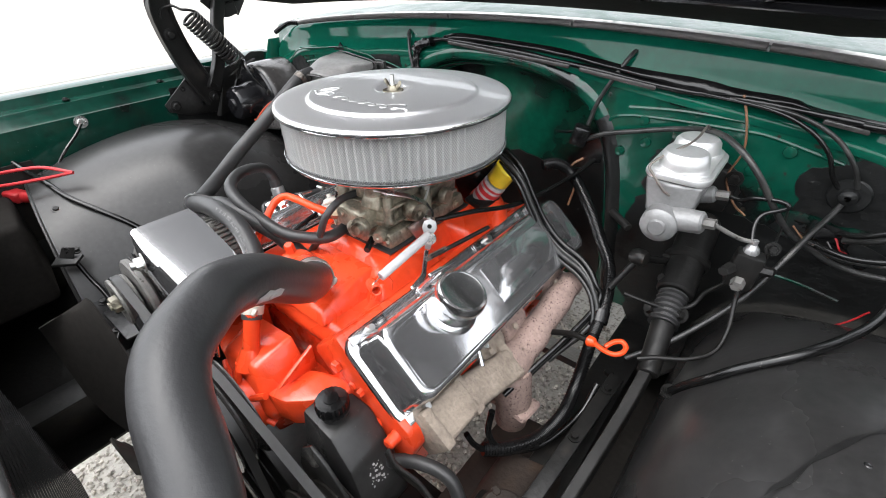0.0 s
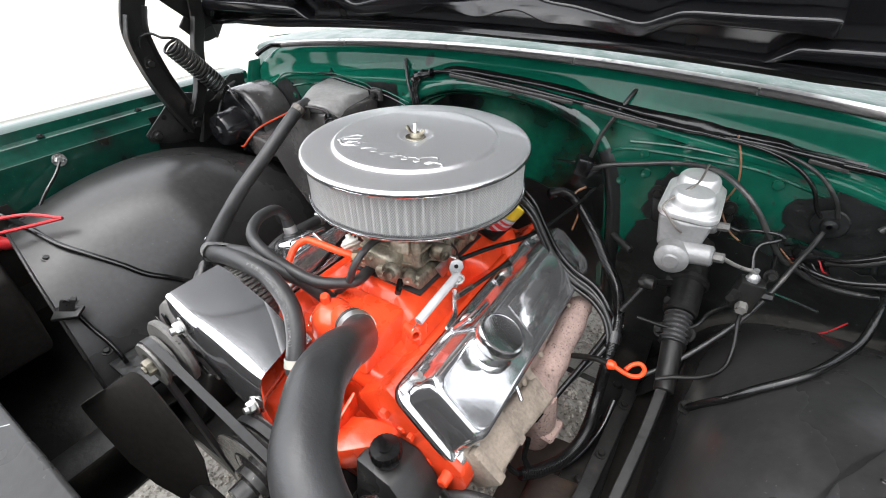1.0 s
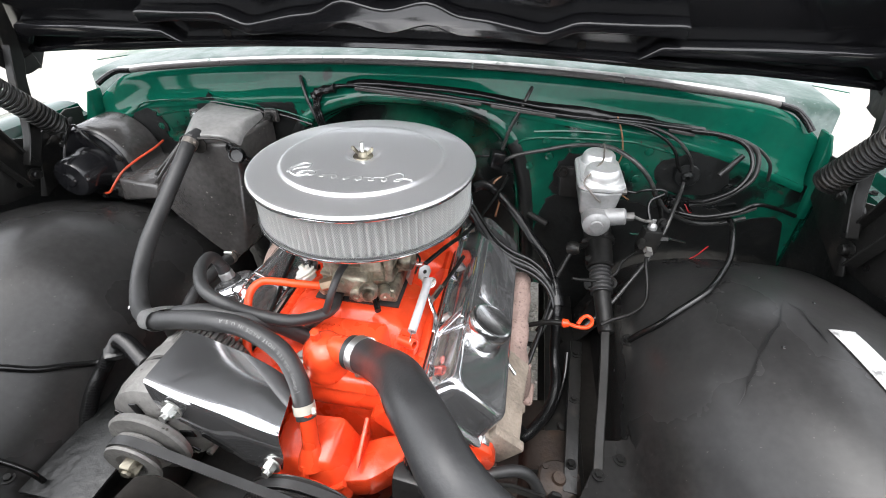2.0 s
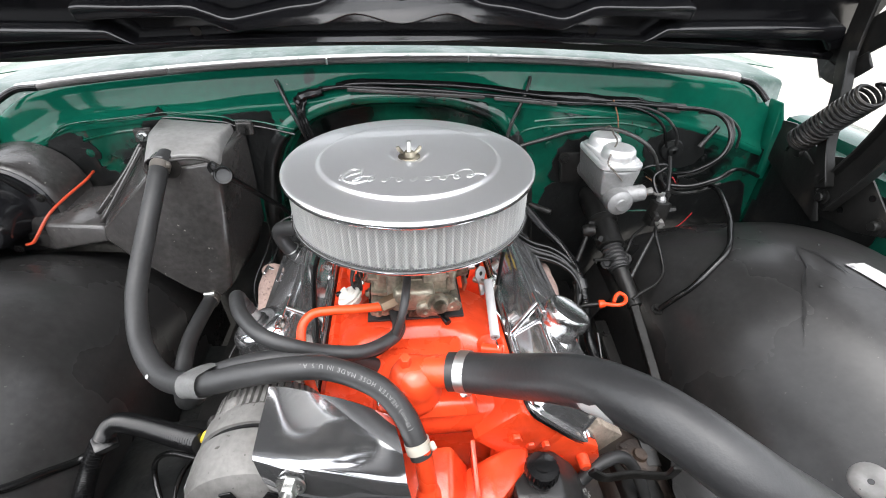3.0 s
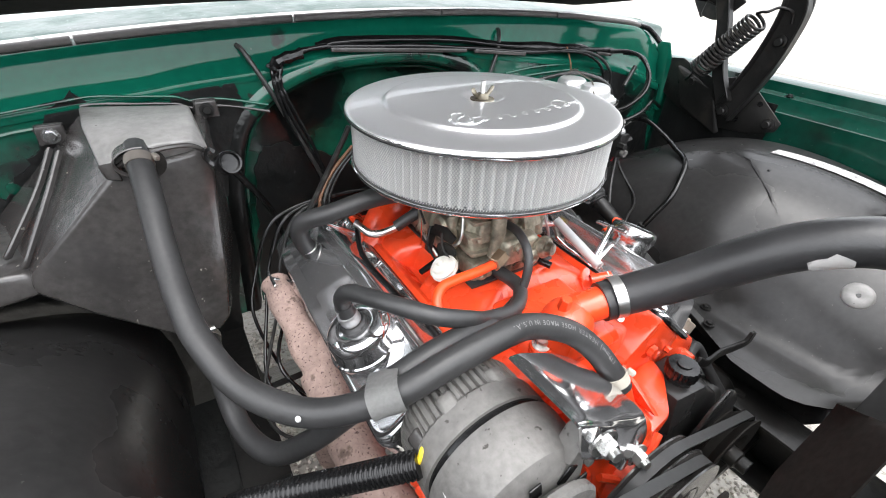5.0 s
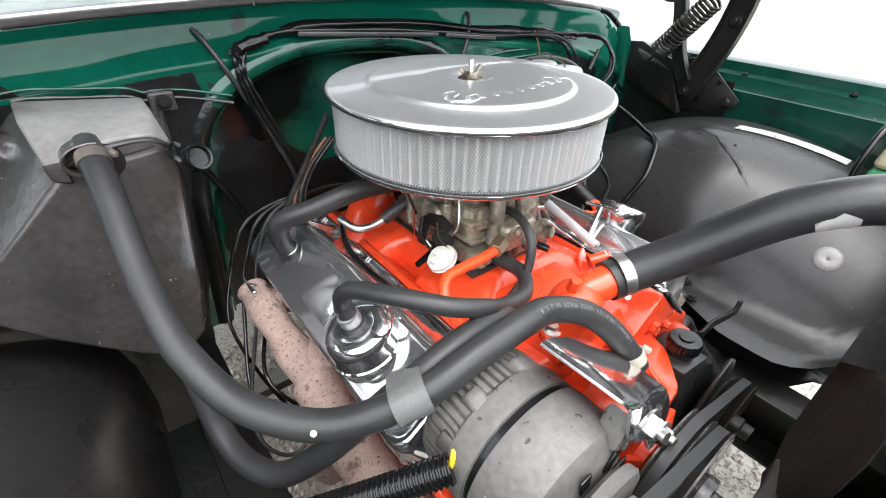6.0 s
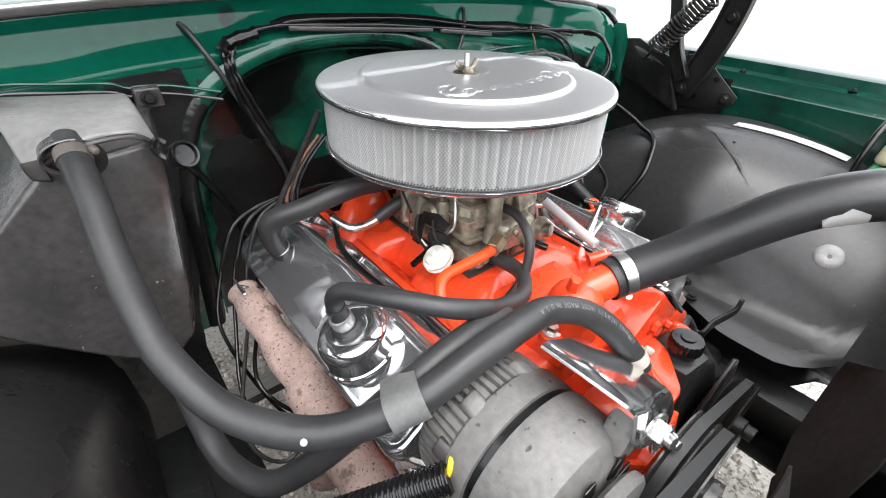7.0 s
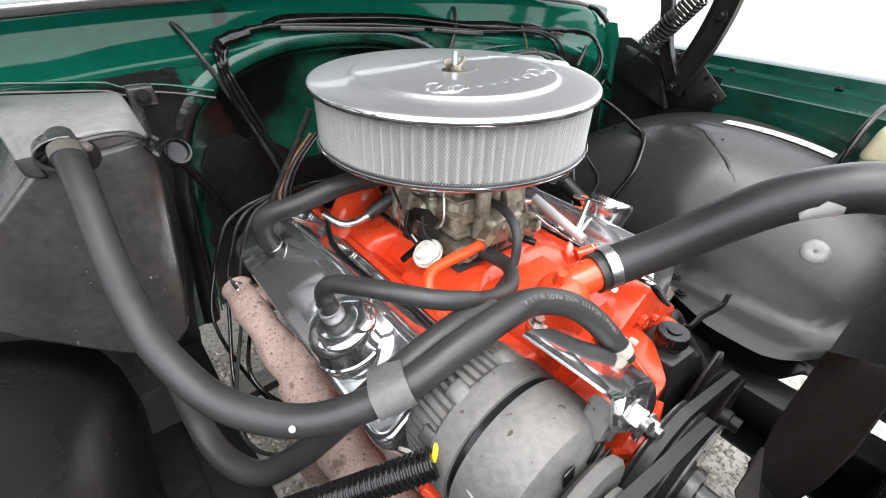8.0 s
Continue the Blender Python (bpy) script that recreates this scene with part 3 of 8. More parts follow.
for x in [-0.9 + 0.09 * k for k in range(21)]:
    z1 = crown_z(x)
    rows.append([(x, 0.46, z1 + 0.020), (x, 0.6, z1 + 0.024), (x, 0.8, z1 + 0.024), (x, 0.81, 0.6)])
part("rear_panel", sheet(rows, 0.002), GREEN, cowl, sharp=70)
for side, x0 in ((-1, 0.764), (1, 0.790)):
    part("end_flange", hull([(side * (x0 + dx), y + dy, z) for dx, y, z in ((0.0, 0.277, 1.120), (0.006, 0.277, 1.120), (0.018, 0.262, 1.057), (0.024, 0.262, 1.057), (0.012, 0.266, 0.95), (0.026, 0.266, 0.95)) for dy in (0.0, 0.035)], 0.002), GREEN, cowl, "folded green end flange")
weatherstrip = thing("weatherstrip", "grey rubber weatherstrip along the cowl lip", "weatherstrip", (0, 0.322, 1.2))
cuts = [-0.669, -0.43, -0.142, 0.128, 0.42, 0.709]
for a, b in zip(cuts, cuts[1:]):
    n = 8
    xs = [a + 0.002 + (b - a - 0.004) * k / n for k in range(n + 1)]
    part("strip", sweep([Vector((x, 0.319, lip_z(x) + 0.0055)) for x in xs], 0.0054, 10), STRIP, weatherstrip)
for ends in ([(0.709, 0.319, lip_z(0.709) + 0.0055), (0.735, 0.312, 1.151), (0.753, 0.300, 1.136), (0.764, 0.288, 1.121)],
             [(-0.669, 0.319, lip_z(-0.669) + 0.0055), (-0.700, 0.311, 1.160), (-0.722, 0.297, 1.149), (-0.737, 0.284, 1.137)]):
    part("end_curl", pipe(ends, 0.0062, 10), PLASTIC, weatherstrip, "black end piece")

# ---- hood ----
hood = thing("hood", "open black hood with pressed stiffening ribs", "hood", (0, 0.22, 1.24))
SLOPE = Vector((0, -0.36, 0.933)).normalized()
OUT = Vector((1, 0, 0)).cross(SLOPE)
LEAF = Matrix.Translation((0, 0.212, 1.2325)) @ Matrix(((1, SLOPE.x, OUT.x, 0), (0, SLOPE.y, OUT.y, 0), (0, SLOPE.z, OUT.z, 0), (0, 0, 0, 1)))


def sag(x):
    return -0.036 * (x / 0.75) ** 2


edge_line = [(-0.84 + 0.04 * k, sag(-0.84 + 0.04 * k) + 0.024) for k in range(43)]
part("skin", prism(edge_line + [(0.86, 1.2), (-0.86, 1.2)], -0.030, -0.024, LEAF, 0), HOOD_BLACK, hood, "black painted steel")
part("rear_lip", prism(edge_line + [(x, z + 0.012) for x, z in edge_line[::-1]], -0.026, 0.004, LEAF, 0.002), HOOD_BLACK, hood)
rows = []
for x in [-0.82 + 0.041 * k for k in range(41)]:
    back_z, back_y = 1.2265 - 0.068 * (x + 0.10) ** 2, 0.328 + 0.03 * x
    front = LEAF @ Vector((x, sag(x) + 0.030, -0.004))
    share = max(0.06, min(1.0, (0.72 - x) / 0.22, (x + 0.80) / 0.15))
    back_y, back_z = front.y + (back_y - front.y) * share, front.z + (back_z - front.z) * share
    rows.append([Vector((x, front.y + (back_y - front.y) * u, front.z + (back_z - front.z) * u + 0.003 * math.sin(math.pi * u))) for u in (0, 0.08, 0.3, 0.6, 0.85, 0.95)] + [Vector((x, back_y + 0.002, back_z + 0.002)), Vector((x, back_y, back_z + 0.008))])
part("rear_flange", sheet(rows, 0.002), FAN_BLACK, hood, "black rear edge folded over the cowl", sharp=60)
inner_low = [(-0.80 + 0.05 * k, sag(-0.80 + 0.05 * k) + 0.034) for k in range(33)]
part("inner_panel", prism(inner_low + [(0.82, 1.12), (-0.82, 1.12)], -0.022, -0.010, LEAF, 0.004), HOOD_BLACK, hood)
WAVE = [(-0.47, 0.062), (-0.44, 0.066), (-0.32, 0.070), (-0.285, 0.060), (-0.258, 0.048), (-0.225, 0.05), (-0.17, 0.056), (-0.12, 0.058), (-0.07, 0.074), (0.0, 0.058),
        (0.07, 0.074), (0.12, 0.058), (0.17, 0.056), (0.225, 0.05), (0.258, 0.048), (0.285, 0.060), (0.32, 0.070), (0.44, 0.066), (0.47, 0.062)]
wave_line = [(v.x, v.y) for v in curve([(x, z, 0) for x, z in WAVE], 4)]
part("cross_rib", prism(wave_line + [(v.x, v.y + 0.03 + 0.012 * math.cos(v.x * 9)) for v in curve([(x, z, 0) for x, z in WAVE[::-1]], 4)], -0.012, 0.016, LEAF, 0.009, 3), HOOD_BLACK, hood, "wavy pressed rib catching the light")
for side in (-1, 1):
    part("side_rib", prism([(side * x, z) for x, z in ((0.405, 0.022), (0.44, 0.032), (0.60, 0.028), (0.735, 0.026), (0.76, 0.006), (0.785, 0.01), (0.765, 0.05), (0.60, 0.052), (0.44, 0.05))], -0.012, 0.012, LEAF, 0.006, 3), HOOD_BLACK, hood)
    part("long_rib", prism([(side * x, z) for x, z in ((0.20, 0.12), (0.26, 0.11), (0.40, 1.05), (0.33, 1.08))], -0.012, 0.014, LEAF, 0.006, 3), HOOD_BLACK, hood)
    part("drain_hole", lathe([(0, 0.0006), (0.008, 0.0006), (0.008, -0.001), (0, -0.001)], LEAF @ Matrix.Translation((side * 0.32, 0.036, -0.0098)), 18), FAN_BLACK, hood)
part("upper_rib", prism([(-0.45, 0.14), (0.45, 0.14), (0.44, 0.17), (-0.44, 0.17)], -0.012, 0.012, LEAF, 0.006, 3), HOOD_BLACK, hood)


# ---- hood hinges ----
def flat_bar(points, wide, thick, across=(1, 0, 0)):
    """A flat bar bent along a line in its own plane."""
    line = curve(points, 6)
    bm = bmesh.new()
    rings = []
    t = Vector(across).normalized()
    for i, p in enumerate(line):
        d = (line[min(i + 1, len(line) - 1)] - line[max(i - 1, 0)]).normalized()
        s = d.cross(t).normalized()
        rings.append([bm.verts.new(p + s * a * wide / 2 + t * b * thick / 2) for a, b in ((-1, -1), (1, -1), (1, 1), (-1, 1))])
    for a, b in zip(rings, rings[1:]):
        for k in range(4):
            bm.faces.new((a[k], a[(k + 1) % 4], b[(k + 1) % 4], b[k]))
    bm.faces.new(rings[0])
    bm.faces.new(rings[-1])
    bmesh.ops.recalc_face_normals(bm, faces=bm.faces)
    return bevelled(bm, 0.0015, 1)


def hood_hinge(s, label):
    h = thing("spring_hinge", label, "hinge", (s * 0.79, 0.1, 0.96), group="hood hinges")
    side_on = Matrix(((0, 0, s, 0), (1, 0, 0, 0), (0, 1, 0, 0), (0, 0, 0, 1)))
    plate = [(0.275, 1.085), (0.265, 1.0), (0.19, 0.962), (0.11, 0.952), (0.02, 0.962), (-0.03, 0.98), (-0.036, 1.0), (-0.01, 1.02), (0.045, 1.062), (0.09, 1.075), (0.14, 1.06), (0.2, 1.075), (0.235, 1.09)]
    part("base_plate", prism(plate, 0.803, 0.808, side_on, 0.0015), DARK_STEEL, h, "black painted steel plate")
    part("base_flange", hull([(s * 0.806, 0.235, 1.075), (s * 0.806, 0.09, 0.945), (s * 0.80, 0.085, 0.945), (s * 0.793, 0.092, 0.94), (s * 0.793, 0.2, 0.982), (s * 0.80, 0.245, 1.07), (s * 0.794, 0.216, 1.051), (s * 0.794, 0.131, 1.036)], 0.002), DARK_STEEL, h)
    arm = [(0.085, 0.99), (0.072, 1.02), (0.055, 1.058), (0.036, 1.11), (0.022, 1.17), (0.018, 1.225), (0.032, 1.27), (0.06, 1.33), (0.085, 1.42)]
    part("front_arm", flat_bar([(s * 0.788, y, z) for y, z in arm], 0.050, 0.008), DARK_STEEL, h, "curved black steel arm")
    part("arm_edge", flat_bar([(s * 0.777, y - 0.0235, z - 0.006) for y, z in arm[:7]], 0.004, 0.024), DARK_STEEL, h)
    part("arm_edge", flat_bar([(s * 0.777, y + 0.0235, z + 0.006) for y, z in arm[1:7]], 0.004, 0.024), DARK_STEEL, h)
    part("rear_arm", flat_bar([(s * 0.772, 0.085, 1.02), (s * 0.772, 0.122, 1.09), (s * 0.772, 0.146, 1.18), (s * 0.772, 0.168, 1.24), (s * 0.772, 0.18, 1.38)], 0.034, 0.007), DARK_STEEL, h)
    part("rear_arm_edge", flat_bar([(s * 0.764, 0.070, 1.03), (s * 0.764, 0.107, 1.095), (s * 0.764, 0.131, 1.185), (s * 0.764, 0.153, 1.245)], 0.003, 0.018), DARK_STEEL, h)
    part("hood_strap", flat_bar([(s * 0.79, 0.235, 1.205), (s * 0.79, 0.18, 1.25), (s * 0.79, 0.09, 1.33), (s * 0.79, 0.02, 1.42)], 0.055, 0.006), DARK_STEEL, h)
    part("link", flat_bar([(s * 0.78, 0.21, 1.205), (s * 0.78, 0.17, 1.20), (s * 0.78, 0.13, 1.235)], 0.03, 0.006), DARK_STEEL, h)
    for y, z in ((0.085, 1.0), (-0.012, 0.993), (0.19, 1.045), (0.11, 1.055), (0.024, 1.16)):
        part("pivot_pin", lathe([(0, 0), (0.014, 0), (0.014, 0.003), (0.009, 0.004), (0.009, 0.012), (0.007, 0.014), (0, 0.014)], axis((s * 0.803 if y < 0.0 or y > 0.15 else s * 0.783, y, z), (-s, 0, 0)), 18), DARK_STEEL, h)
    for y, z in ((0.225, 1.035), (0.16, 1.0), (0.06, 0.985), (0.02, 1.03)):
        part("hole", lathe([(0, 0), (0.006, 0), (0.006, 0.0012), (0, 0.0012)], axis((s * 0.8025, y, z), (-s, 0, 0)), 14), PLASTIC, h)
    low, high = Vector((s * 0.747, 0.158, 1.083)), Vector((s * 0.744, 0.066, 1.197))
    way = (high - low).normalized()
    u = way.orthogonal().normalized()
    v = way.cross(u)
    line = []
    turns, per = 16, 14
    for k in range(turns * per + 1):
        a = 2 * math.pi * k / per
        line.append(low + (high - low) * (k / (turns * per)) + (u * math.cos(a) + v * math.sin(a)) * 0.0215)
    part("spring", sweep(line, 0.0033, 7), DARK_STEEL, h, "black coil spring")
    part("spring_hook", pipe([line[-1], high + way * 0.012 + u * 0.012, high + way * 0.022, (s * 0.765, 0.042, 1.222), (s * 0.778, 0.022, 1.215), (s * 0.781, 0.016, 1.195)], 0.0029, 8), DARK_STEEL, h)
    part("spring_hook", pipe([line[0], low - way * 0.012 + u * 0.012, low - way * 0.022, (s * 0.77, 0.195, 1.05)], 0.0029, 8), DARK_STEEL, h)
    return h


hood_hinge(1, "black steel hood hinge with a coil spring")
hood_hinge(-1, "black steel hood hinge with a coil spring")

# ---- radiator and front support ----
radiator = thing("radiator", "black radiator with a dusty top tank", "radiator", (0, -0.6, 0.45))
part("core", box((0.70, 0.05, 0.50), (0, -0.60, 0.74), bevel=0.003), FAN_BLACK, radiator, "dark finned core")
part("top_tank", box((0.72, 0.085, 0.05), (0, -0.60, 1.010), bevel=0.014, segments=3), SATIN, radiator, "scuffed black tank")
part("inlet_neck", rod((0.325, -0.565, 1.0), (0.31, -0.51, 1.012), 0.019), SATIN, radiator)
for k in range(36):
    part("fin", box((0.70, 0.004, 0.003), (0, -0.573, 0.50 + k * 0.0135), bevel=0), SATIN, radiator)
part("filler_cap", lathe([(0, 0), (0.03, 0), (0.032, 0.006), (0.028, 0.014), (0.012, 0.018), (0, 0.018)], axis((-0.2, -0.60, 1.056), (0, 0, 1)), 28), ALU, radiator)
support = thing("radiator_support", "scuffed black radiator support across the front", "body panel", (0, -0.72, 0.5))
part("top_panel", hull([(-0.86, -0.535, 1.056), (0.86, -0.535, 1.056), (-0.86, -0.535, 1.046), (0.86, -0.535, 1.046), (-0.86, -0.86, 1.05), (0.86, -0.86, 1.05), (-0.86, -0.86, 1.036), (0.86, -0.86, 1.036)], 0.004, 3), SATIN, support, "scuffed grey-black top with pale scratches")
part("front_panel", hull([(-0.86, -0.84, 1.034), (0.86, -0.84, 1.034), (-0.86, -0.86, 1.034), (0.86, -0.86, 1.034), (-0.86, -0.84, 0.4), (0.86, -0.84, 0.4), (-0.86, -0.86, 0.4), (0.86, -0.86, 0.4)], 0.003), FAN_BLACK, support)
for side in (-1, 1):
    part("side_panel", hull([(side * 0.37, -0.64, 1.02), (side * 0.86, -0.64, 1.02), (side * 0.37, -0.62, 1.02), (side * 0.86, -0.62, 1.02), (side * 0.37, -0.64, 0.4), (side * 0.86, -0.64, 0.4), (side * 0.37, -0.62, 0.4), (side * 0.86, -0.62, 0.4)], 0.003), FAN_BLACK, support)


part("side_skirt", hull([(-0.83, -0.63, 0.42), (-0.83, -0.25, 0.42), (-0.818, -0.63, 0.95), (-0.818, -0.34, 0.95), (-0.824, -0.63, 0.42), (-0.824, -0.25, 0.42), (-0.812, -0.63, 0.95), (-0.812, -0.34, 0.95)], 0.001), FAN_BLACK, support)
part("lower_baffle", hull([(-0.86, -0.62, 0.60), (-0.52, -0.62, 0.58), (-0.86, -0.37, 0.64), (-0.42, -0.385, 0.62), (-0.86, -0.62, 0.595), (-0.52, -0.62, 0.575), (-0.86, -0.37, 0.635), (-0.42, -0.385, 0.615)], 0.001), DARK_STEEL, support, "dark lower baffle")


# ---- frame rails ----
def frame_rail(s, label):
    rail = thing("frame_rail", label, "frame rail", (s * 0.37, 0, 0.55), group="frame rails")
    part("web", box((0.006, 1.5, 0.125), (s * 0.40, -0.15, 0.605), bevel=0.002), DARK_STEEL, rail)
    part("top_flange", box((0.065, 1.5, 0.006), (s * 0.37, -0.15, 0.667), bevel=0.002), DARK_STEEL, rail)
    part("bottom_flange", box((0.065, 1.5, 0.006), (s * 0.37, -0.15, 0.543), bevel=0.002), DARK_STEEL, rail)
    for y in (-0.32, -0.22, -0.1, 0.03, 0.12):
        part("rivet", lathe([(0, 0), (0.010, 0), (0.008, 0.005), (0, 0.007)], axis((s * 0.37, y, 0.670), (0, 0, 1)), 14), DARK_STEEL, rail)
    return rail


frame_rail(1, "greasy black steel frame rail")
frame_rail(-1, "greasy black steel frame rail")
crossmember = thing("crossmember", "greasy black crossmember below the engine", "crossmember", (0, -0.28, 0.45))
part("beam", hull([(-0.40, -0.38, 0.60), (0.40, -0.38, 0.60), (-0.40, -0.2, 0.60), (0.40, -0.2, 0.60), (-0.36, -0.36, 0.46), (0.36, -0.36, 0.46), (-0.36, -0.22, 0.46), (0.36, -0.22, 0.46)], 0.012), DARK_STEEL, crossmember)
for s in (-1, 1):
    part("tower", hull([(s * 0.30, -0.36, 0.60), (s * 0.40, -0.36, 0.60), (s * 0.30, -0.16, 0.60), (s * 0.40, -0.16, 0.60), (s * 0.31, -0.30, 0.69), (s * 0.37, -0.30, 0.69), (s * 0.31, -0.2, 0.69), (s * 0.37, -0.2, 0.69)], 0.008), DARK_STEEL, crossmember)

# ---- engine ----
engine = thing("engine", "orange V8 engine with chrome dress-up parts", "engine", (0, -0.02, 0.5))
part("block", hull([(-0.10, -0.23, 0.83), (0.10, -0.23, 0.83), (-0.10, 0.24, 0.83), (0.10, 0.24, 0.83), (-0.20, -0.23, 0.72), (0.20, -0.23, 0.72), (-0.20, 0.24, 0.72), (0.20, 0.24, 0.72),
                    (-0.15, -0.23, 0.52), (0.15, -0.23, 0.52), (-0.15, 0.24, 0.52), (0.15, 0.24, 0.52)], 0.012), ORANGE, engine)
for s in (-1, 1):
    dy = 0.0 if s > 0 else 0.022
    n, c = Vector((s * 0.68, 0, 0.73)), Vector((s * 0.73, 0, -0.68))
    mid = Vector((s * 0.183, -0.018 + dy, 0.861))
    pts = []
    for along in (-0.243, 0.243):
        for across, depth in ((-0.078, -0.004), (0.074, -0.004), (0.085, -0.09), (-0.085, -0.085)):
            pts.append(mid + Vector((0, along, 0)) + c * across + n * depth)
    head = part("cylinder_head", hull(pts, 0.006), ORANGE, engine)
    for across, depth, r in ((-0.045, -0.045, 0.013), (0.045, -0.045, 0.013), (0.0, -0.03, 0.008)):
        part("head_bolt", bolt(mid + Vector((0, -0.244, 0)) + c * across + n * depth, (0, -1, 0), r * 0.7, 0.007, False), ORANGE, head)
    part("lug", rod(mid + Vector((0, -0.24, 0)) + c * 0.07 - n * 0.02, mid + Vector((0, -0.262, 0)) + c * 0.07 - n * 0.02, 0.009, 0.008, 16, 0.002), ORANGE, head)

part("head_end", hull([(x, y, z) for y in (-0.2625, -0.236) for x, z in ((0.186, 0.854), (0.242, 0.818), (0.250, 0.790), (0.232, 0.745), (0.176, 0.722), (0.150, 0.80))], 0.006, 2), ORANGE, engine, "cast end of the cylinder head")

intake = part("intake_manifold", hull([(-0.115, -0.245, 0.865), (0.115, -0.245, 0.865), (-0.115, 0.235, 0.865), (0.115, 0.235, 0.865), (-0.10, -0.235, 0.888), (0.10, -0.235, 0.888), (-0.10, 0.22, 0.885), (0.10, 0.22, 0.885), (-0.12, -0.24, 0.84), (0.12, -0.24, 0.84), (-0.12, 0.235, 0.84), (0.12, 0.235, 0.84)], 0.008), ORANGE, engine)
part("carburettor_pad", hull([(-0.075, -0.115, 0.927), (0.075, -0.115, 0.927), (-0.07, 0.10, 0.927), (0.07, 0.10, 0.927), (-0.09, -0.15, 0.88), (0.09, -0.15, 0.88), (-0.09, 0.13, 0.88), (0.09, 0.13, 0.88)], 0.008, 3), ORANGE, intake)
for s in (-1, 1):
    for ya, yb, yc, yd, top in ((-0.112, -0.035, -0.215, -0.045, 0.924), (0.035, 0.105, 0.05, 0.205, 0.926)):
        part("runner", hull([(s * 0.02, ya, top), (s * 0.02, yb, top), (s * 0.072, ya - 0.012, top + 0.002), (s * 0.072, yb + 0.008, top + 0.002), (s * 0.105, ya * 0.55 + yc * 0.45, top - 0.010), (s * 0.105, yb * 0.55 + yd * 0.45, top - 0.010),
                             (s * 0.148, yc, 0.872), (s * 0.148, yd, 0.872), (s * 0.02, ya - 0.03, 0.87), (s * 0.02, yb + 0.02, 0.87), (s * 0.14, yc, 0.85), (s * 0.14, yd, 0.85)], 0.011, 4), ORANGE, intake, sharp=60)
    for k in range(6):
        y = -0.205 + k * 0.082
        part("manifold_bolt", bolt((s * 0.118, y, 0.893), (s * 0.35, 0, 0.94), 0.0075, 0.008), ORANGE, intake)
# raised arch ribs and bosses of the casting
part("front_arch", hull([(-0.062, -0.245, 0.885), (0.075, -0.245, 0.885), (-0.055, -0.235, 0.904), (0.066, -0.235, 0.904), (-0.05, -0.165, 0.918), (0.06, -0.165, 0.918), (-0.06, -0.13, 0.918), (0.06, -0.13, 0.918), (-0.07, -0.13, 0.88), (0.08, -0.13, 0.88)], 0.007, 3), ORANGE, intake, sharp=60)
for k in range(7):
    part("casting_mark", lathe([(0, -0.001), (0.0028, -0.001), (0.002, 0.0012), (0, 0.0016)], axis((-0.040 + 0.008 * (k % 4), -0.150 - 0.010 * (k // 4), 0.9185), (0, 0, 1)), 8), ORANGE, intake)
part("rear_arch", pipe([(-0.13, 0.10, 0.885), (-0.095, 0.125, 0.925), (-0.06, 0.15, 0.925), (-0.02, 0.19, 0.90)], 0.026, 14), ORANGE, intake)
part("rear_arch", pipe([(0.13, 0.10, 0.885), (0.10, 0.135, 0.915), (0.06, 0.16, 0.92), (0.02, 0.19, 0.90)], 0.022, 14), ORANGE, intake)
part("vacuum_port", lathe([(0.0085, 0), (0.0085, 0.028), (0.0072, 0.029), (0.0055, 0.028), (0.0055, 0.010), (0, 0.010)], axis((0.090, -0.164, 0.922), (0.85, -0.45, 0.22)), 18), ORANGE, intake, "short open orange tube")
part("lifting_tab", prism([(-0.016, -0.02), (0.016, -0.02), (0.014, 0.016), (0.006, 0.024), (-0.006, 0.024), (-0.014, 0.016)], 0, 0.004, axis((0.098, -0.15, 0.905), (0.3, -0.85, 0.35)), 0.001), ORANGE, intake)
# thermostat housing
neck = part("thermostat_housing", lathe([(0, -0.01), (0.036, -0.01), (0.036, 0.004), (0.033, 0.008), (0.0325, 0.018), (0.031, 0.027), (0.0275, 0.035), (0.021, 0.042), (0.011, 0.046), (0, 0.047)], axis((-0.008, -0.212, 0.912), (0, -0.15, 1)), 28), ORANGE, engine)
part("outlet", pipe([(-0.010, -0.206, 0.932), (0.012, -0.214, 0.942), (0.045, -0.226, 0.952)], 0.0205, 20), ORANGE, neck)
for x, y in ((-0.046, -0.215), (0.03, -0.192)):
    part("ear", lathe([(0, 0), (0.014, 0), (0.014, 0.008), (0.012, 0.010), (0, 0.010)], axis((x, y, 0.903), (0, -0.15, 1)), 18), ORANGE, neck)
    part("neck_bolt", bolt((x, y, 0.914), (0, -0.15, 1), 0.0075, 0.008), ZINC, neck)
part("sensor", rod((-0.018, -0.212, 0.95), (-0.018, -0.215, 0.972), 0.008, 0.007, 6, 0.001), ORANGE, neck)
# timing cover and water pump
part("timing_cover", lathe([(0, 0), (0.10, 0), (0.105, 0.012), (0.09, 0.03), (0.05, 0.038), (0, 0.04)], axis((0, -0.23, 0.66), (0, -1, 0)), 32), ORANGE, engine)
pump = part("water_pump", hull([(-0.055, -0.27, 0.86), (0.035, -0.27, 0.87), (-0.075, -0.27, 0.77), (0.075, -0.27, 0.78), (-0.05, -0.335, 0.845), (0.03, -0.335, 0.855), (-0.055, -0.345, 0.775), (0.055, -0.345, 0.785), (-0.04, -0.27, 0.70), (0.04, -0.27, 0.70), (-0.03, -0.33, 0.71), (0.03, -0.33, 0.71)], 0.007, 2), ORANGE, engine)
part("snout", lathe([(0.045, -0.01), (0.044, 0.012), (0.03, 0.022), (0.022, 0.05), (0.018, 0.06), (0, 0.06)], axis((0, -0.34, 0.775), (0, -1, 0)), 28), ORANGE, pump)
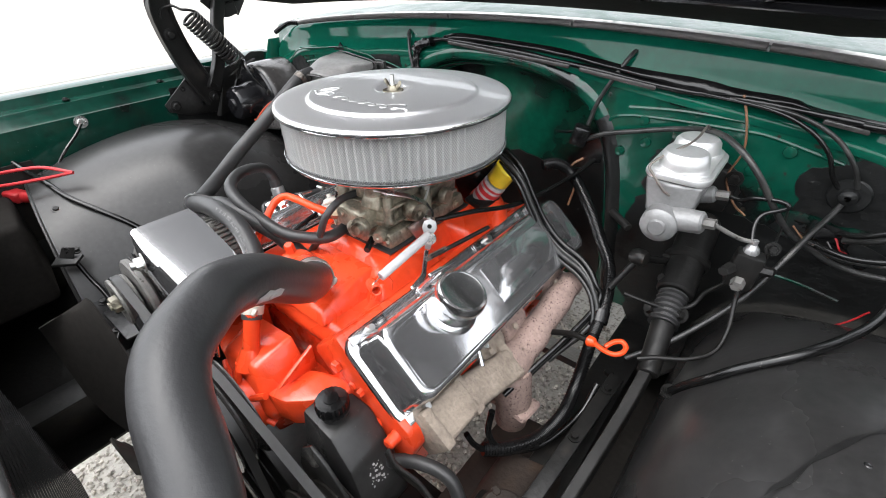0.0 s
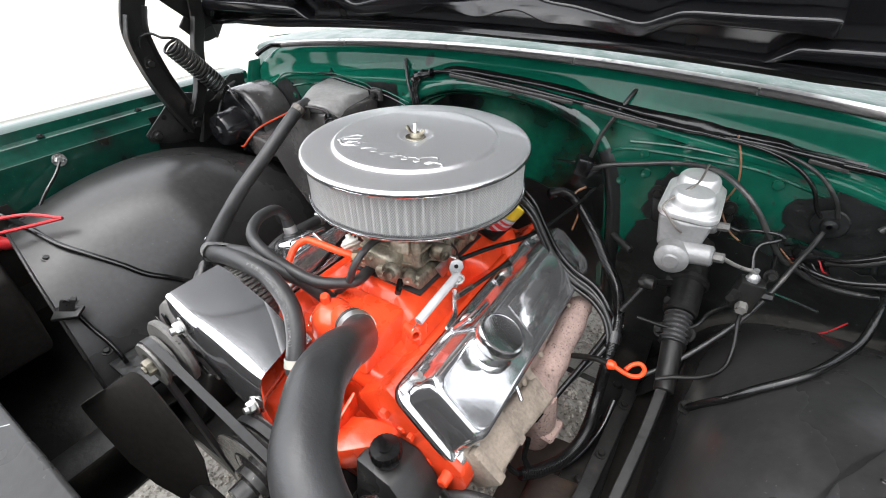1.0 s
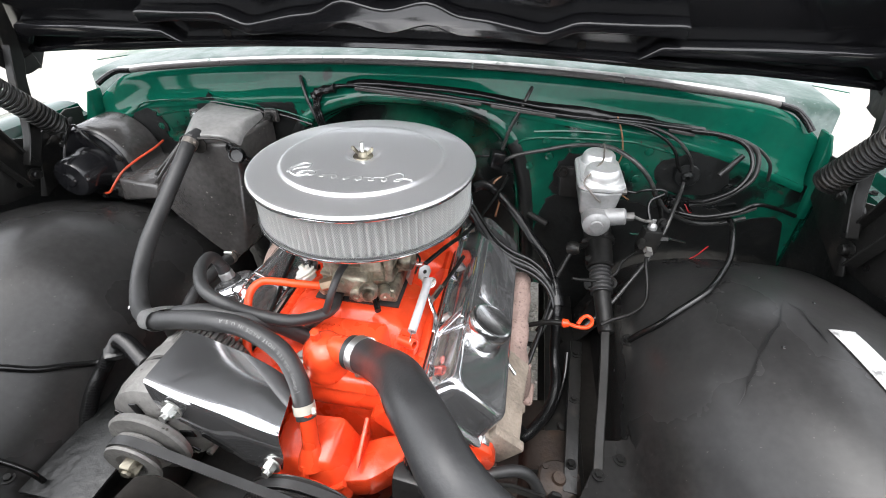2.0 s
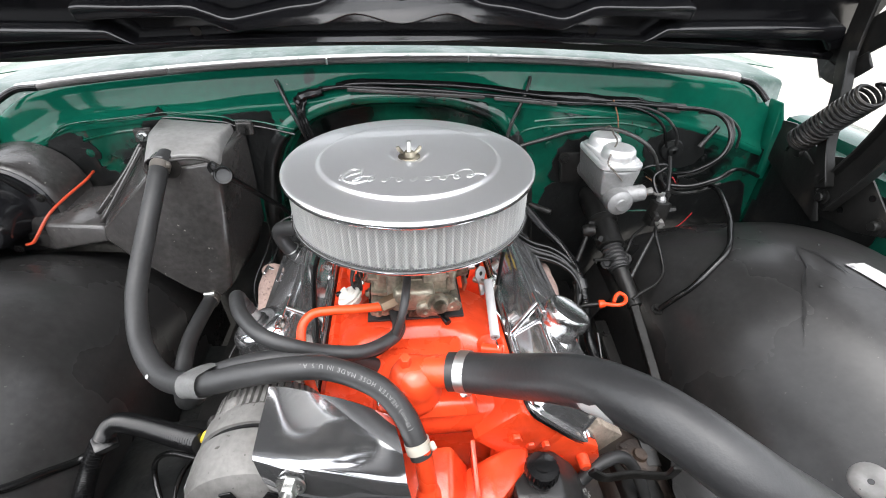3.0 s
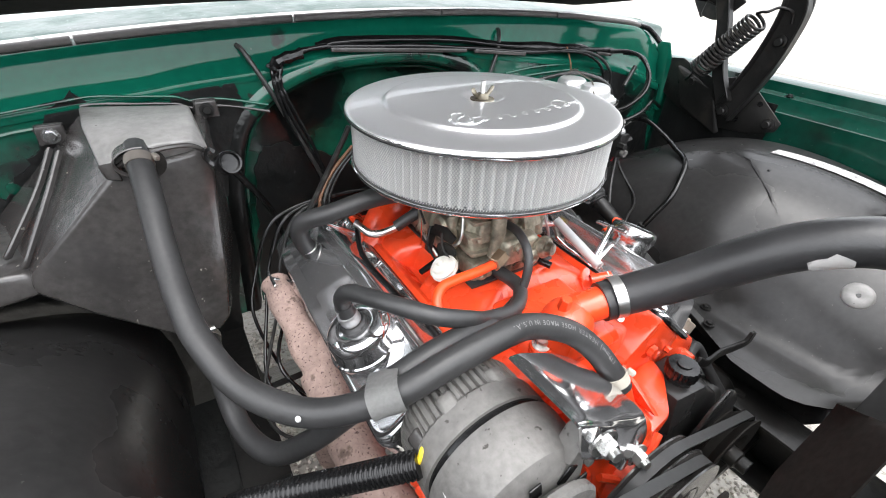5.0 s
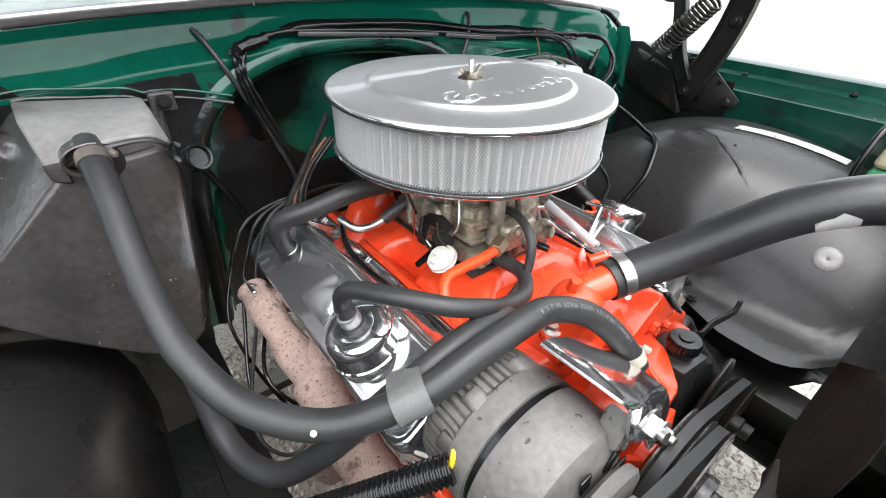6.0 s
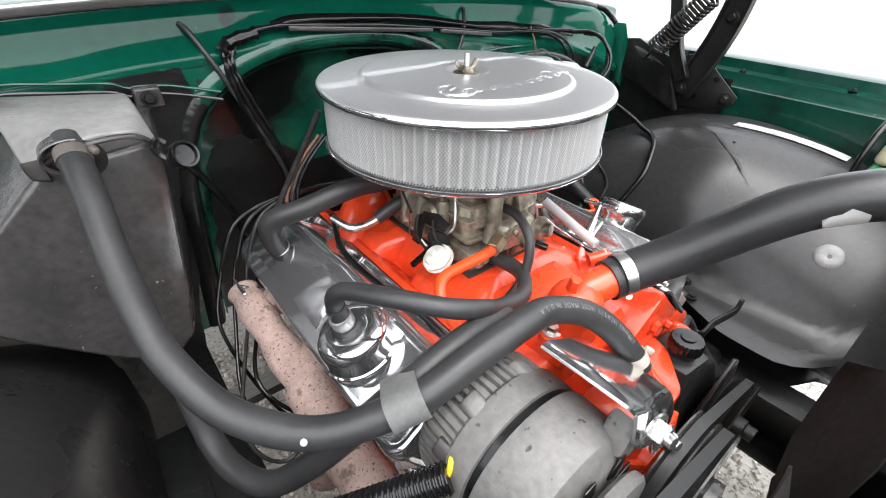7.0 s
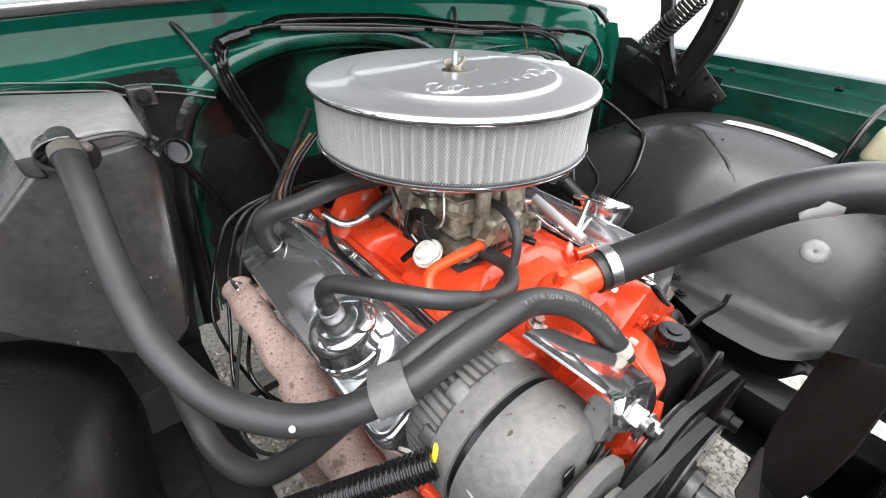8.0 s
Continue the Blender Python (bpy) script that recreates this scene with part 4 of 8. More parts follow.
for s in (-1, 1):
    part("leg", hull([(s * x, y, z) for x, y, z in ((0.03, -0.335, 0.81), (0.03, -0.335, 0.765), (0.03, -0.285, 0.815), (0.03, -0.285, 0.76), (0.085, -0.33, 0.826), (0.085, -0.325, 0.772), (0.085, -0.27, 0.832), (0.085, -0.27, 0.765), (0.135, -0.285, 0.826), (0.14, -0.28, 0.77), (0.145, -0.245, 0.83), (0.15, -0.245, 0.765))], 0.006), ORANGE, pump)
    part("web", hull([(s * 0.06, -0.325, 0.83), (s * 0.066, -0.325, 0.83), (s * 0.06, -0.262, 0.862), (s * 0.066, -0.262, 0.862), (s * 0.06, -0.262, 0.82), (s * 0.066, -0.262, 0.82)], 0.0015), ORANGE, pump)
    part("flange", hull([(s * 0.095, -0.255, 0.85), (s * 0.15, -0.255, 0.84), (s * 0.095, -0.255, 0.75), (s * 0.16, -0.255, 0.75), (s * 0.095, -0.235, 0.85), (s * 0.15, -0.235, 0.84), (s * 0.095, -0.235, 0.75), (s * 0.16, -0.235, 0.75)], 0.006), ORANGE, pump)
    for z in (0.835, 0.765):
        part("pump_bolt", bolt((s * 0.143, -0.256, z), (0, -1, 0), 0.007, 0.008), ORANGE, pump)
part("heater_nipple", add(pipe([(0.004, -0.325, 0.84), (0.001, -0.312, 0.875), (-0.004, -0.298, 0.91)], 0.0112, 18), lathe([(0.020, 0), (0.019, 0.01), (0.0145, 0.022), (0.0118, 0.03)], axis((0.0045, -0.327, 0.835), (-0.1, 0.35, 0.93)), 20)), ORANGE, pump)
for a in range(5):
    t = radians(-30 + a * 60)
    part("rib", pipe([(0.02 * math.cos(t), -0.352, 0.79 + 0.02 * math.sin(t)), (0.06 * math.cos(t), -0.338, 0.79 + 0.06 * math.sin(t))], 0.005, 8), ORANGE, pump)


# ---- valve covers ----
def valve_cover(s, dy, label):
    t = thing("valve_cover", label, "valve cover", (s * 0.183, -0.018 + dy, 0.861), group="valve covers")
    # local: x across (outwards and down), y along, z off the head
    m = Matrix(((s * 0.73, 0, s * 0.68, s * 0.183), (0, 1, 0, -0.018 + dy), (-0.68, 0, 0.73, 0.861), (0, 0, 0, 1)))

    def loop(w, l, r, z, k=5, lean=0.0):
        out = []
        for cx, cy, a0 in ((w - r, l - r, 0), (-w + r, l - r, 90), (-w + r, -l + r, 180), (w - r, -l + r, 270)):
            for i in range(k + 1):
                a = radians(a0 + 90 * i / k)
                out.append((cx + r * math.cos(a) + lean, cy + r * math.sin(a), z))
        return out

    bm = bmesh.new()
    loops = [loop(0.068, 0.243, 0.022, 0.0), loop(0.068, 0.243, 0.022, 0.004), loop(0.0668, 0.2418, 0.021, 0.0052), loop(0.0655, 0.2405, 0.020, 0.0055), loop(0.0605, 0.2355, 0.020, 0.0058), loop(0.0590, 0.2340, 0.020, 0.0066), loop(0.0578, 0.2328, 0.020, 0.0085),
             loop(0.0560, 0.2290, 0.020, 0.0250), loop(0.0535, 0.2245, 0.020, 0.0440), loop(0.0520, 0.2225, 0.020, 0.0500), loop(0.0500, 0.2200, 0.0195, 0.0535), loop(0.0475, 0.2170, 0.019, 0.0550), loop(0.0440, 0.2130, 0.018, 0.0556), loop(0.0425, 0.2110, 0.017, 0.0552), loop(0.0410, 0.2095, 0.016, 0.0551)]
    vs = [[bm.verts.new(m @ Vector(p)) for p in lp] for lp in loops]
    for a, b in zip(vs, vs[1:]):
        for i in range(len(a)):
            j = (i + 1) % len(a)
            bm.faces.new((a[i], a[j], b[j], b[i]))
    bm.faces.new(vs[-1])
    bm.faces.new(vs[0])
    cover = part("cover", bm, COVER_CHROME, t, "polished chrome rocker cover", sharp=50)
    part("gasket", prism([(x, y) for x, y, _ in loop(0.069, 0.244, 0.022, 0)], -0.004, 0.0, m, 0), PLASTIC, t)
    # raised steps along the top
    for y0, y1 in ((-0.03, 0.19),):
        part("panel_step", prism([(-0.034, y0), (0.028, y0), (0.028, y1), (-0.034, y1)], 0.0535, 0.0565, m, 0.0018), COVER_CHROME, cover)
    for i, y in enumerate((-0.205, -0.075, 0.06, 0.195)):
        for x in (-0.061, 0.061):
            part("hold_down", prism([(x - 0.006, y - 0.03), (x + 0.006, y - 0.03), (x + 0.006, y + 0.03), (x - 0.006, y + 0.03)], 0.0065, 0.010, m, 0.001), CHROME_WORN, t)
            p = m @ Vector((x, y, 0.010))
            part("stud", rod(p, m @ Vector((x, y, 0.022)), 0.005, 0.0045, 12), ZINC, t)
    return t, m


drv_cover, drv_m = valve_cover(1, 0.0, "chrome valve cover with an oil filler cap")
pas_cover, pas_m = valve_cover(-1, 0.022, "chrome valve cover with a breather cap")
# T-bar wing bolts
for m, owner, x, y, tip, way in ((drv_m, drv_cover, -0.061, -0.104, (0.179, -0.113, 0.956), (0, -1, 0.15)), (drv_m, drv_cover, 0.061, -0.115, (0.250, -0.128, 0.866), (0.62, -0.45, -0.55)),
                                 (pas_m, pas_cover, -0.061, 0.13, None, (0, 1, -0.15)), (pas_m, pas_cover, 0.061, 0.14, None, (0, 1, -0.15)), (pas_m, pas_cover, -0.061, -0.075, None, (0, 1, -0.15))):
    a = m @ Vector((x, y, 0.006))
    b = Vector(tip) if tip else m @ Vector((x + 0.012, y - 0.006, 0.066))
    w = Vector(way).normalized() * 0.027
    stem = part("t_bar", rod(a, b, 0.0046, 0.0046, 14, 0.001), CHROME, owner, "chrome T-handle hold-down bolt")
    part("cross_bar", rod(b - w, b + w, 0.0032, 0.0032, 12, 0.001), CHROME, stem)
cap_m = axis((0.205, -0.128, 0.908), (0.42, 0.06, 0.90))
cap = part("filler_cap", lathe([(0, -0.016), (0.0365, -0.016), (0.0365, 0.002), (0.034, 0.0045), (0.0315, 0.006), (0.0308, 0.018), (0.0325, 0.024), (0.0345, 0.0285), (0.0352, 0.036), (0.0345, 0.042), (0.0322, 0.0455), (0.0295, 0.0462), (0.0275, 0.0452), (0, 0.0448)], cap_m, 40), CHROME_WORN, drv_cover, "chrome push-in filler cap")
br_m = axis((-0.2185, -0.0968, 0.9005), (-0.36, 0.08, 0.93))
breather = part("breather_cap", lathe([(0, -0.045), (0.043, -0.045), (0.043, 0.002), (0.0455, 0.003), (0.0462, 0.0045), (0.0455, 0.006), (0.0435, 0.007), (0.0415, 0.014), (0.0405, 0.021), (0.0395, 0.026), (0.0370, 0.0305), (0.0330, 0.0335), (0.0270, 0.0350), (0.0210, 0.0348), (0.0175, 0.0340), (0, 0.0340)], br_m, 48), CHROME, pas_cover, "chrome breather cap with a hose nipple")
part("grommet", lathe([(0.006, 0.034), (0.0165, 0.034), (0.0168, 0.038), (0.0145, 0.0405), (0.0105, 0.0405)], br_m, 24), RUBBER, breather)
part("nipple", lathe([(0, 0.040), (0.0115, 0.040), (0.0125, 0.044), (0.0115, 0.048), (0.0125, 0.051), (0.0115, 0.054), (0.009, 0.055), (0.009, 0.066), (0, 0.066)], br_m, 24), ALU_BRIGHT, breather)

# ---- exhaust manifolds ----
drv_ex = thing("exhaust_manifold", "bleached and pitted cast iron exhaust manifold", "manifold", (0.255, -0.07, 0.75), group="exhaust manifolds")
part("rear_log", sweep(curve([(0.268, 0.135, 0.822), (0.268, 0.10, 0.818), (0.266, 0.03, 0.797), (0.264, -0.03, 0.782), (0.266, -0.075, 0.776)]), lambda u, i: 0.020 + 0.010 * u + 0.0015 * math.sin(i), 14), IRON, drv_ex, "pinkish bleached iron casting")
for ends, half in ((((0.248, -0.236, 0.798), (0.252, -0.165, 0.804)), 0.0265), (((0.252, -0.175, 0.804), (0.264, -0.062, 0.784)), 0.0245)):
    corners = []
    for p in ends:
        for u, v in ((-1, -1), (1, -1), (1, 1), (-1, 1)):
            corners.append(Vector(p) + Vector((0.62, 0, 0.78)) * half * u + Vector((0.78, 0, -0.62)) * half * v)
    part("front_log", hull(corners, 0.008, 3), IRON_GREY, drv_ex, "rough tan iron casting", sharp=50)
for y in (-0.233, -0.168, -0.066):
    part("collar", hull([Vector((0.250, y + dy, 0.80 if y < -0.1 else 0.785)) + Vector((0.62, 0, 0.78)) * 0.0285 * u + Vector((0.78, 0, -0.62)) * 0.0285 * v for dy in (-0.008, 0.008) for u, v in ((-1, -1), (1, -1), (1, 1), (-1, 1))], 0.003), IRON_GREY, drv_ex)
part("outlet", sweep(curve([(0.266, -0.06, 0.775), (0.272, -0.062, 0.74), (0.275, -0.058, 0.70), (0.27, -0.05, 0.64)]), lambda u, i: 0.033 - 0.006 * u, 16), IRON, drv_ex)
part("outlet_flange", hull([(0.235, -0.08, 0.705), (0.31, -0.085, 0.705), (0.315, -0.035, 0.705), (0.24, -0.03, 0.705), (0.235, -0.08, 0.692), (0.31, -0.085, 0.692), (0.315, -0.035, 0.692), (0.24, -0.03, 0.692)], 0.008), IRON, drv_ex)
for y in (-0.215, -0.075, -0.01, 0.125):
    part("port_flange", hull([(0.222, y - 0.03, 0.835), (0.222, y + 0.03, 0.835), (0.245, y - 0.028, 0.825), (0.245, y + 0.028, 0.825), (0.215, y - 0.03, 0.78), (0.215, y + 0.03, 0.78), (0.255, y - 0.026, 0.785), (0.255, y + 0.026, 0.785)], 0.006), IRON_GREY if y < -0.05 else IRON, drv_ex)
    part("flange_bolt", bolt((0.252, y - 0.022, 0.832), (0.7, 0, 0.7), 0.0055, 0.004, False), IRON_GREY, drv_ex)
pas_ex = thing("exhaust_manifold", "pinkish pitted cast iron exhaust manifold", "manifold", (-0.26, -0.03, 0.75), group="exhaust manifolds")
part("rear_log", sweep(curve([(-0.276, 0.155, 0.842), (-0.275, 0.135, 0.836), (-0.270, 0.07, 0.818), (-0.265, 0.0, 0.80), (-0.262, -0.03, 0.79)]), lambda u, i: 0.0205 + 0.006 * u + 0.002 * math.sin(i * 0.9), 16), IRON, pas_ex, "pinkish bleached iron casting with rust pits")
part("front_log", sweep(curve([(-0.262, -0.02, 0.79), (-0.262, -0.07, 0.78), (-0.262, -0.13, 0.772), (-0.258, -0.19, 0.765), (-0.25, -0.24, 0.76)]), lambda u, i: 0.031 + 0.001 * math.sin(i * 1.7), 16), IRON, pas_ex)
part("branch", sweep(curve([(-0.225, 0.015, 0.81), (-0.245, 0.0, 0.805), (-0.262, -0.025, 0.79)]), 0.024, 14), IRON, pas_ex)
part("branch", sweep(curve([(-0.225, 0.12, 0.82), (-0.25, 0.12, 0.828), (-0.272, 0.10, 0.826)]), 0.02, 14), IRON, pas_ex)
part("outlet", sweep(curve([(-0.262, -0.05, 0.775), (-0.272, -0.055, 0.72), (-0.27, -0.05, 0.64)]), 0.028, 14), IRON, pas_ex)
for y in (-0.10, 0.0, 0.09):
    part("flange_bolt", bolt((-0.243, y, 0.838), (-0.7, 0, 0.7), 0.0055, 0.005, False), RUST, pas_ex)

# ---- air cleaner ----
air = thing("air_cleaner", "round chrome air cleaner with a white pleated element", "air cleaner", (0, 0, 1.06))
LID = [(0, 1.140), (0.014, 1.140), (0.019, 1.1403), (0.0225, 1.1420), (0.0255, 1.1440), (0.029, 1.1447), (0.034, 1.1448), (0.06, 1.1444), (0.09, 1.1438), (0.115, 1.1432), (0.1205, 1.1430), (0.1225, 1.1427), (0.1240, 1.1418), (0.1262, 1.1396), (0.1278, 1.1386), (0.1298, 1.1383), (0.135, 1.1382), (0.150, 1.1378), (0.165, 1.1373), (0.170, 1.1370),
       (0.1718, 1.1366), (0.1735, 1.1357), (0.1746, 1.1343), (0.1750, 1.1325), (0.1751, 1.1292), (0.1744, 1.1284), (0.1725, 1.1288), (0.170, 1.1305), (0, 1.131)]
lid = part("lid", lathe(LID, Matrix(), 160), LID_CHROME, air, "polished chrome lid with an embossed ornament", sharp=80)


def flourish(x0, y0, pitch, heights, lean):
    """One flowing raised line of loops, tall and short."""
    out = []
    for i, tall in enumerate(heights):
        for k in range(16):
            t = i + k / 16
            up = tall * 0.5 * (1 - math.cos(2 * math.pi * t))
            x = x0 + pitch * t - pitch * 0.42 * math.sin(2 * math.pi * t)
            out.append(Vector((x + lean * up, y0 - 0.010 * math.sin(math.pi * (t / len(heights))) + up, 0)))
    return out


for name_line in (flourish(-0.088, -0.075, 0.018, (0.030, 0.013, 0.026, 0.011, 0.027, 0.013, 0.010, 0.012, 0.025, 0.008), 0.35),):
    bm = sweep(name_line, 0.0013, 8)
    for v in bm.verts:
        v.co.z = v.co.z * 0.42 + 1.1437
    part("embossing", bm, LID_CHROME, lid, "raised flowing ornament", sharp=80)
bm = pipe([(-0.088, -0.062, 0), (-0.078, -0.046, 0), (-0.064, -0.046, 0), (-0.066, -0.056, 0), (-0.078, -0.062, 0), (-0.084, -0.074, 0), (-0.07, -0.084, 0), (-0.055, -0.078, 0)], 0.0017, 8)
for v in bm.verts:
    v.co.z = v.co.z * 0.42 + 1.1438
part("embossing", bm, LID_CHROME, lid, sharp=80)
base_bm = lathe([(0.06, 1.064), (0.168, 1.0655), (0.1705, 1.0672), (0.1722, 1.0665), (0.1724, 1.0640), (0.1705, 1.0612), (0.160, 1.0585), (0.14, 1.056), (0.10, 1.054), (0.066, 1.053), (0.06, 1.058)], Matrix(), 96)
part("base", base_bm, CHROME, air, "chrome base pan", sharp=60)


def pleat(a, i):
    """Sharp folds, deep between the ridges."""
    u = (a * 94 / (2 * math.pi)) % 1
    return 1 - 0.075 * min(1.0, 2.2 * max(0.0, abs(2 * u - 1) - 0.34))


element = part("pleated_element", lathe([(0.130, 1.066), (0.1665, 1.066), (0.1665, 1.1295), (0.130, 1.1295)], Matrix(), 752, pleat), PAPER, air, "white pleated filter paper", sharp=30)
part("element_seal", add(ring((0, 0, 1.0680), (0, 0, 1), 0.1672, 0.0016, 72), ring((0, 0, 1.1282), (0, 0, 1), 0.1672, 0.0014, 72)), RUBBER, air, "black rubber seals")


def wire_screen(r, z0, z1, count, twist, wire, steps):
    """Crossing wires on a cylinder, as thin flat strips."""
    verts, faces = [], []
    for sense in (-1, 1):
        for k in range(count):
            a0 = 2 * math.pi * k / count
            n = len(verts)
            for s in range(steps + 1):
                u = s / steps
                a = a0 + sense * twist * u
                for da, dr in ((-wire / r, 0), (0, wire * 0.8), (wire / r, 0)):
                    verts.append(((r + dr + 0.0001 * sense) * math.cos(a + da), (r + dr + 0.0001 * sense) * math.sin(a + da), z0 + (z1 - z0) * u))
            for s in range(steps):
                for q in range(2):
                    faces.append((n + s * 3 + q, n + s * 3 + q + 1, n + s * 3 + q + 4, n + s * 3 + q + 3))
    data = bpy.data.meshes.new("wire_screen")
    data.from_pydata(verts, [], faces)
    data.materials.append(SCREEN)
    ob = new("wire_screen", data)
    ob.parent, ob.matrix_parent_inverse = air, Matrix.Translation(-air.location)
    return tagged(ob, "silvery woven wire screen")


wire_screen(0.1682, 1.067, 1.1290, 320, 0.255, 0.00044, 10)
part("rim_band", lathe([(0.1752, 1.1286), (0.1757, 1.1290), (0.1757, 1.1330), (0.1752, 1.1338)], Matrix(), 160), CHROME, lid, "bright chrome edge", sharp=80)
wing = part("wing_nut", lathe([(0, 1.139), (0.009, 1.139), (0.009, 1.1425), (0.0065, 1.148), (0, 1.148)], Matrix(), 16), CARB, air, "tarnished wing nut")
for s in (-1, 1):
    part("wing", hull([(s * 0.005, -0.002, 1.141), (s * 0.005, 0.002, 1.141), (s * 0.007, -0.002, 1.147), (s * 0.007, 0.002, 1.147), (s * 0.014, -0.0018, 1.156), (s * 0.018, -0.0015, 1.155), (s * 0.014, 0.0018, 1.156), (s * 0.018, 0.0015, 1.155), (s * 0.016, 0, 1.148)], 0.0008), CARB, wing)
part("washer", lathe([(0.009, 1.1400), (0.0155, 1.1402), (0.0155, 1.1415), (0.009, 1.1415)], Matrix(), 24), CARB, wing)
part("stud", rod((0, 0, 1.146), (0, 0, 1.163), 0.0032, 0.0030, 12), ZINC, air)

# ---- carburettor ----
carb = thing("carburettor", "tarnished zinc four-barrel carburettor", "carburettor", (0, -0.01, 0.93))
part("gasket", box((0.142, 0.20, 0.004), (0, -0.005, 0.930), bevel=0.001), RUBBER, carb)
part("throttle_body", hull([(-0.068, -0.10, 0.933), (0.068, -0.10, 0.933), (-0.068, 0.09, 0.933), (0.068, 0.09, 0.933), (-0.064, -0.095, 0.957), (0.064, -0.095, 0.957), (-0.064, 0.085, 0.957), (0.064, 0.085, 0.957)], 0.005), CARB, carb)
main = part("main_body", hull([(-0.058, -0.085, 0.958), (0.052, -0.09, 0.958), (-0.058, 0.075, 0.958), (0.058, 0.075, 0.958), (-0.062, -0.07, 1.0), (0.055, -0.075, 1.0), (-0.062, 0.07, 1.0), (0.062, 0.07, 1.0), (-0.05, -0.08, 1.018), (0.05, -0.08, 1.018), (-0.055, 0.07, 1.018), (0.055, 0.07, 1.018)], 0.005), CARB, carb)
part("air_horn", hull([(-0.066, -0.078, 1.02), (0.064, -0.078, 1.02), (-0.066, 0.072, 1.02), (0.064, 0.072, 1.02), (-0.062, -0.074, 1.034), (0.06, -0.074, 1.034), (-0.062, 0.068, 1.034), (0.06, 0.068, 1.034)], 0.004), CARB, carb)
part("horn_ring", lathe([(0.052, 1.030), (0.066, 1.030), (0.0655, 1.058), (0.062, 1.062), (0.052, 1.062)], Matrix(), 40), CARB, carb)
inlet = part("fuel_inlet", hull([(-0.035, -0.118, 0.955), (0.03, -0.118, 0.955), (-0.035, -0.075, 0.955), (0.03, -0.075, 0.955), (-0.03, -0.118, 0.992), (0.025, -0.118, 0.992), (-0.03, -0.07, 0.998), (0.025, -0.07, 0.998)], 0.008, 3), CARB, carb)
part("bowl_plug", lathe([(0, 0), (0.013, 0), (0.013, 0.006), (0.009, 0.009), (0.004, 0.010), (0, 0.007)], axis((0.012, -0.117, 0.962), (0, -1, 0)), 20), CARB, inlet)
part("inlet_nut", rod((-0.028, -0.108, 0.972), (-0.050, -0.118, 0.969), 0.011, 0.010, 6, 0.001), BRASS, inlet)
for x, y, h, r in ((-0.045, -0.072, 0.03, 0.009), (0.0, -0.082, 0.034, 0.010), (0.046, -0.07, 0.028, 0.009), (-0.06, 0.0, 0.03, 0.008), (0.06, 0.01, 0.03, 0.008), (0.05, 0.06, 0.03, 0.009), (-0.05, 0.06, 0.03, 0.009), (0.03, -0.088, 0.022, 0.012)):
    part("boss", lathe([(0, -h), (r * 1.15, -h), (r, 0), (r * 0.8, 0.002), (0, 0.002)], axis((x, y, 1.036), (0, 0, 1)), 16), CARB, main)
    part("screw", lathe([(0, 0), (0.0045, 0), (0.0040, 0.003), (0, 0.0035)], axis((x, y, 1.038), (0, 0, 1)), 12), ZINC, main)
for x, y, z, wx, wy, r, h in ((-0.066, -0.03, 0.985, -1, 0, 0.018, 0.014), (0.064, -0.045, 0.982, 1, -0.2, 0.017, 0.02), (0.045, -0.092, 0.955, 0.4, -1, 0.010, 0.02), (-0.05, -0.088, 0.945, -0.4, -1, 0.009, 0.018), (0.066, 0.03, 0.975, 1, 0, 0.014, 0.012)):
    part("housing", lathe([(0, 0), (r, 0), (r, h * 0.7), (r * 0.8, h), (r * 0.3, h), (0, h * 0.8)], axis((x, y, z), (wx, wy, 0)), 20), CARB, main)
for pts in ([(-0.075, -0.02, 0.95), (-0.078, -0.05, 0.965), (-0.07, -0.07, 0.985), (-0.06, -0.06, 1.02)], [(0.07, -0.03, 0.95), (0.08, -0.05, 0.97), (0.075, -0.02, 1.0), (0.07, 0.0, 1.025)], [(-0.07, 0.02, 0.945), (-0.085, 0.0, 0.96), (-0.08, -0.03, 0.94)]):
    part("link_rod", pipe(pts, 0.002, 8), ZINC, carb)
# cast columns, ribs and screws round the body
for x, y, z0, z1, r_ in ((-0.030, -0.096, 0.965, 1.028, 0.0100), (0.052, -0.082, 0.970, 1.012, 0.008), (0.068, -0.015, 0.950, 1.004, 0.009), (-0.067, -0.045, 0.962, 1.010, 0.0085), (-0.068, 0.030, 0.950, 1.022, 0.009)):
    col = part("column", lathe([(r_ * 1.2, z0), (r_, z0 + 0.008), (r_, z1 - 0.004), (r_ * 0.8, z1), (0, z1 + 0.001)], Matrix.Translation((x, y, 0)), 14), CARB, main)
    part("column_screw", lathe([(0, 0), (r_ * 0.62, 0), (r_ * 0.62, 0.005), (r_ * 0.45, 0.0062), (0, 0.0062)], Matrix.Translation((x, y, z1)), 6), CARB if x < 0 else ZINC, col)
for z, k in ((0.966, 1.0), (0.992, 1.02), (1.012, 0.98)):
    part("rib", prism([(-0.064 * k, -0.088), (-0.03, -0.094 * k), (0.03, -0.094 * k), (0.06 * k, -0.085), (0.066 * k, 0.07), (-0.066 * k, 0.07)], z, z + 0.005, Matrix(), 0.0015), CARB, main)
for x, y, z, wx, wy in ((-0.045, -0.101, 0.945, 0, -1), (0.0, -0.104, 0.945, 0, -1), (0.06, -0.098, 0.945, 0, -1), (-0.070, -0.06, 0.946, -1, 0), (-0.070, 0.04, 0.946, -1, 0), (0.070, 0.06, 0.946, 1, 0), (0.022, -0.119, 0.978, 0, -1), (-0.012, -0.119, 0.982, 0, -1)):
    part("side_screw", bolt((x, y, z), (wx, wy, 0), 0.0055, 0.005), CARB, main)
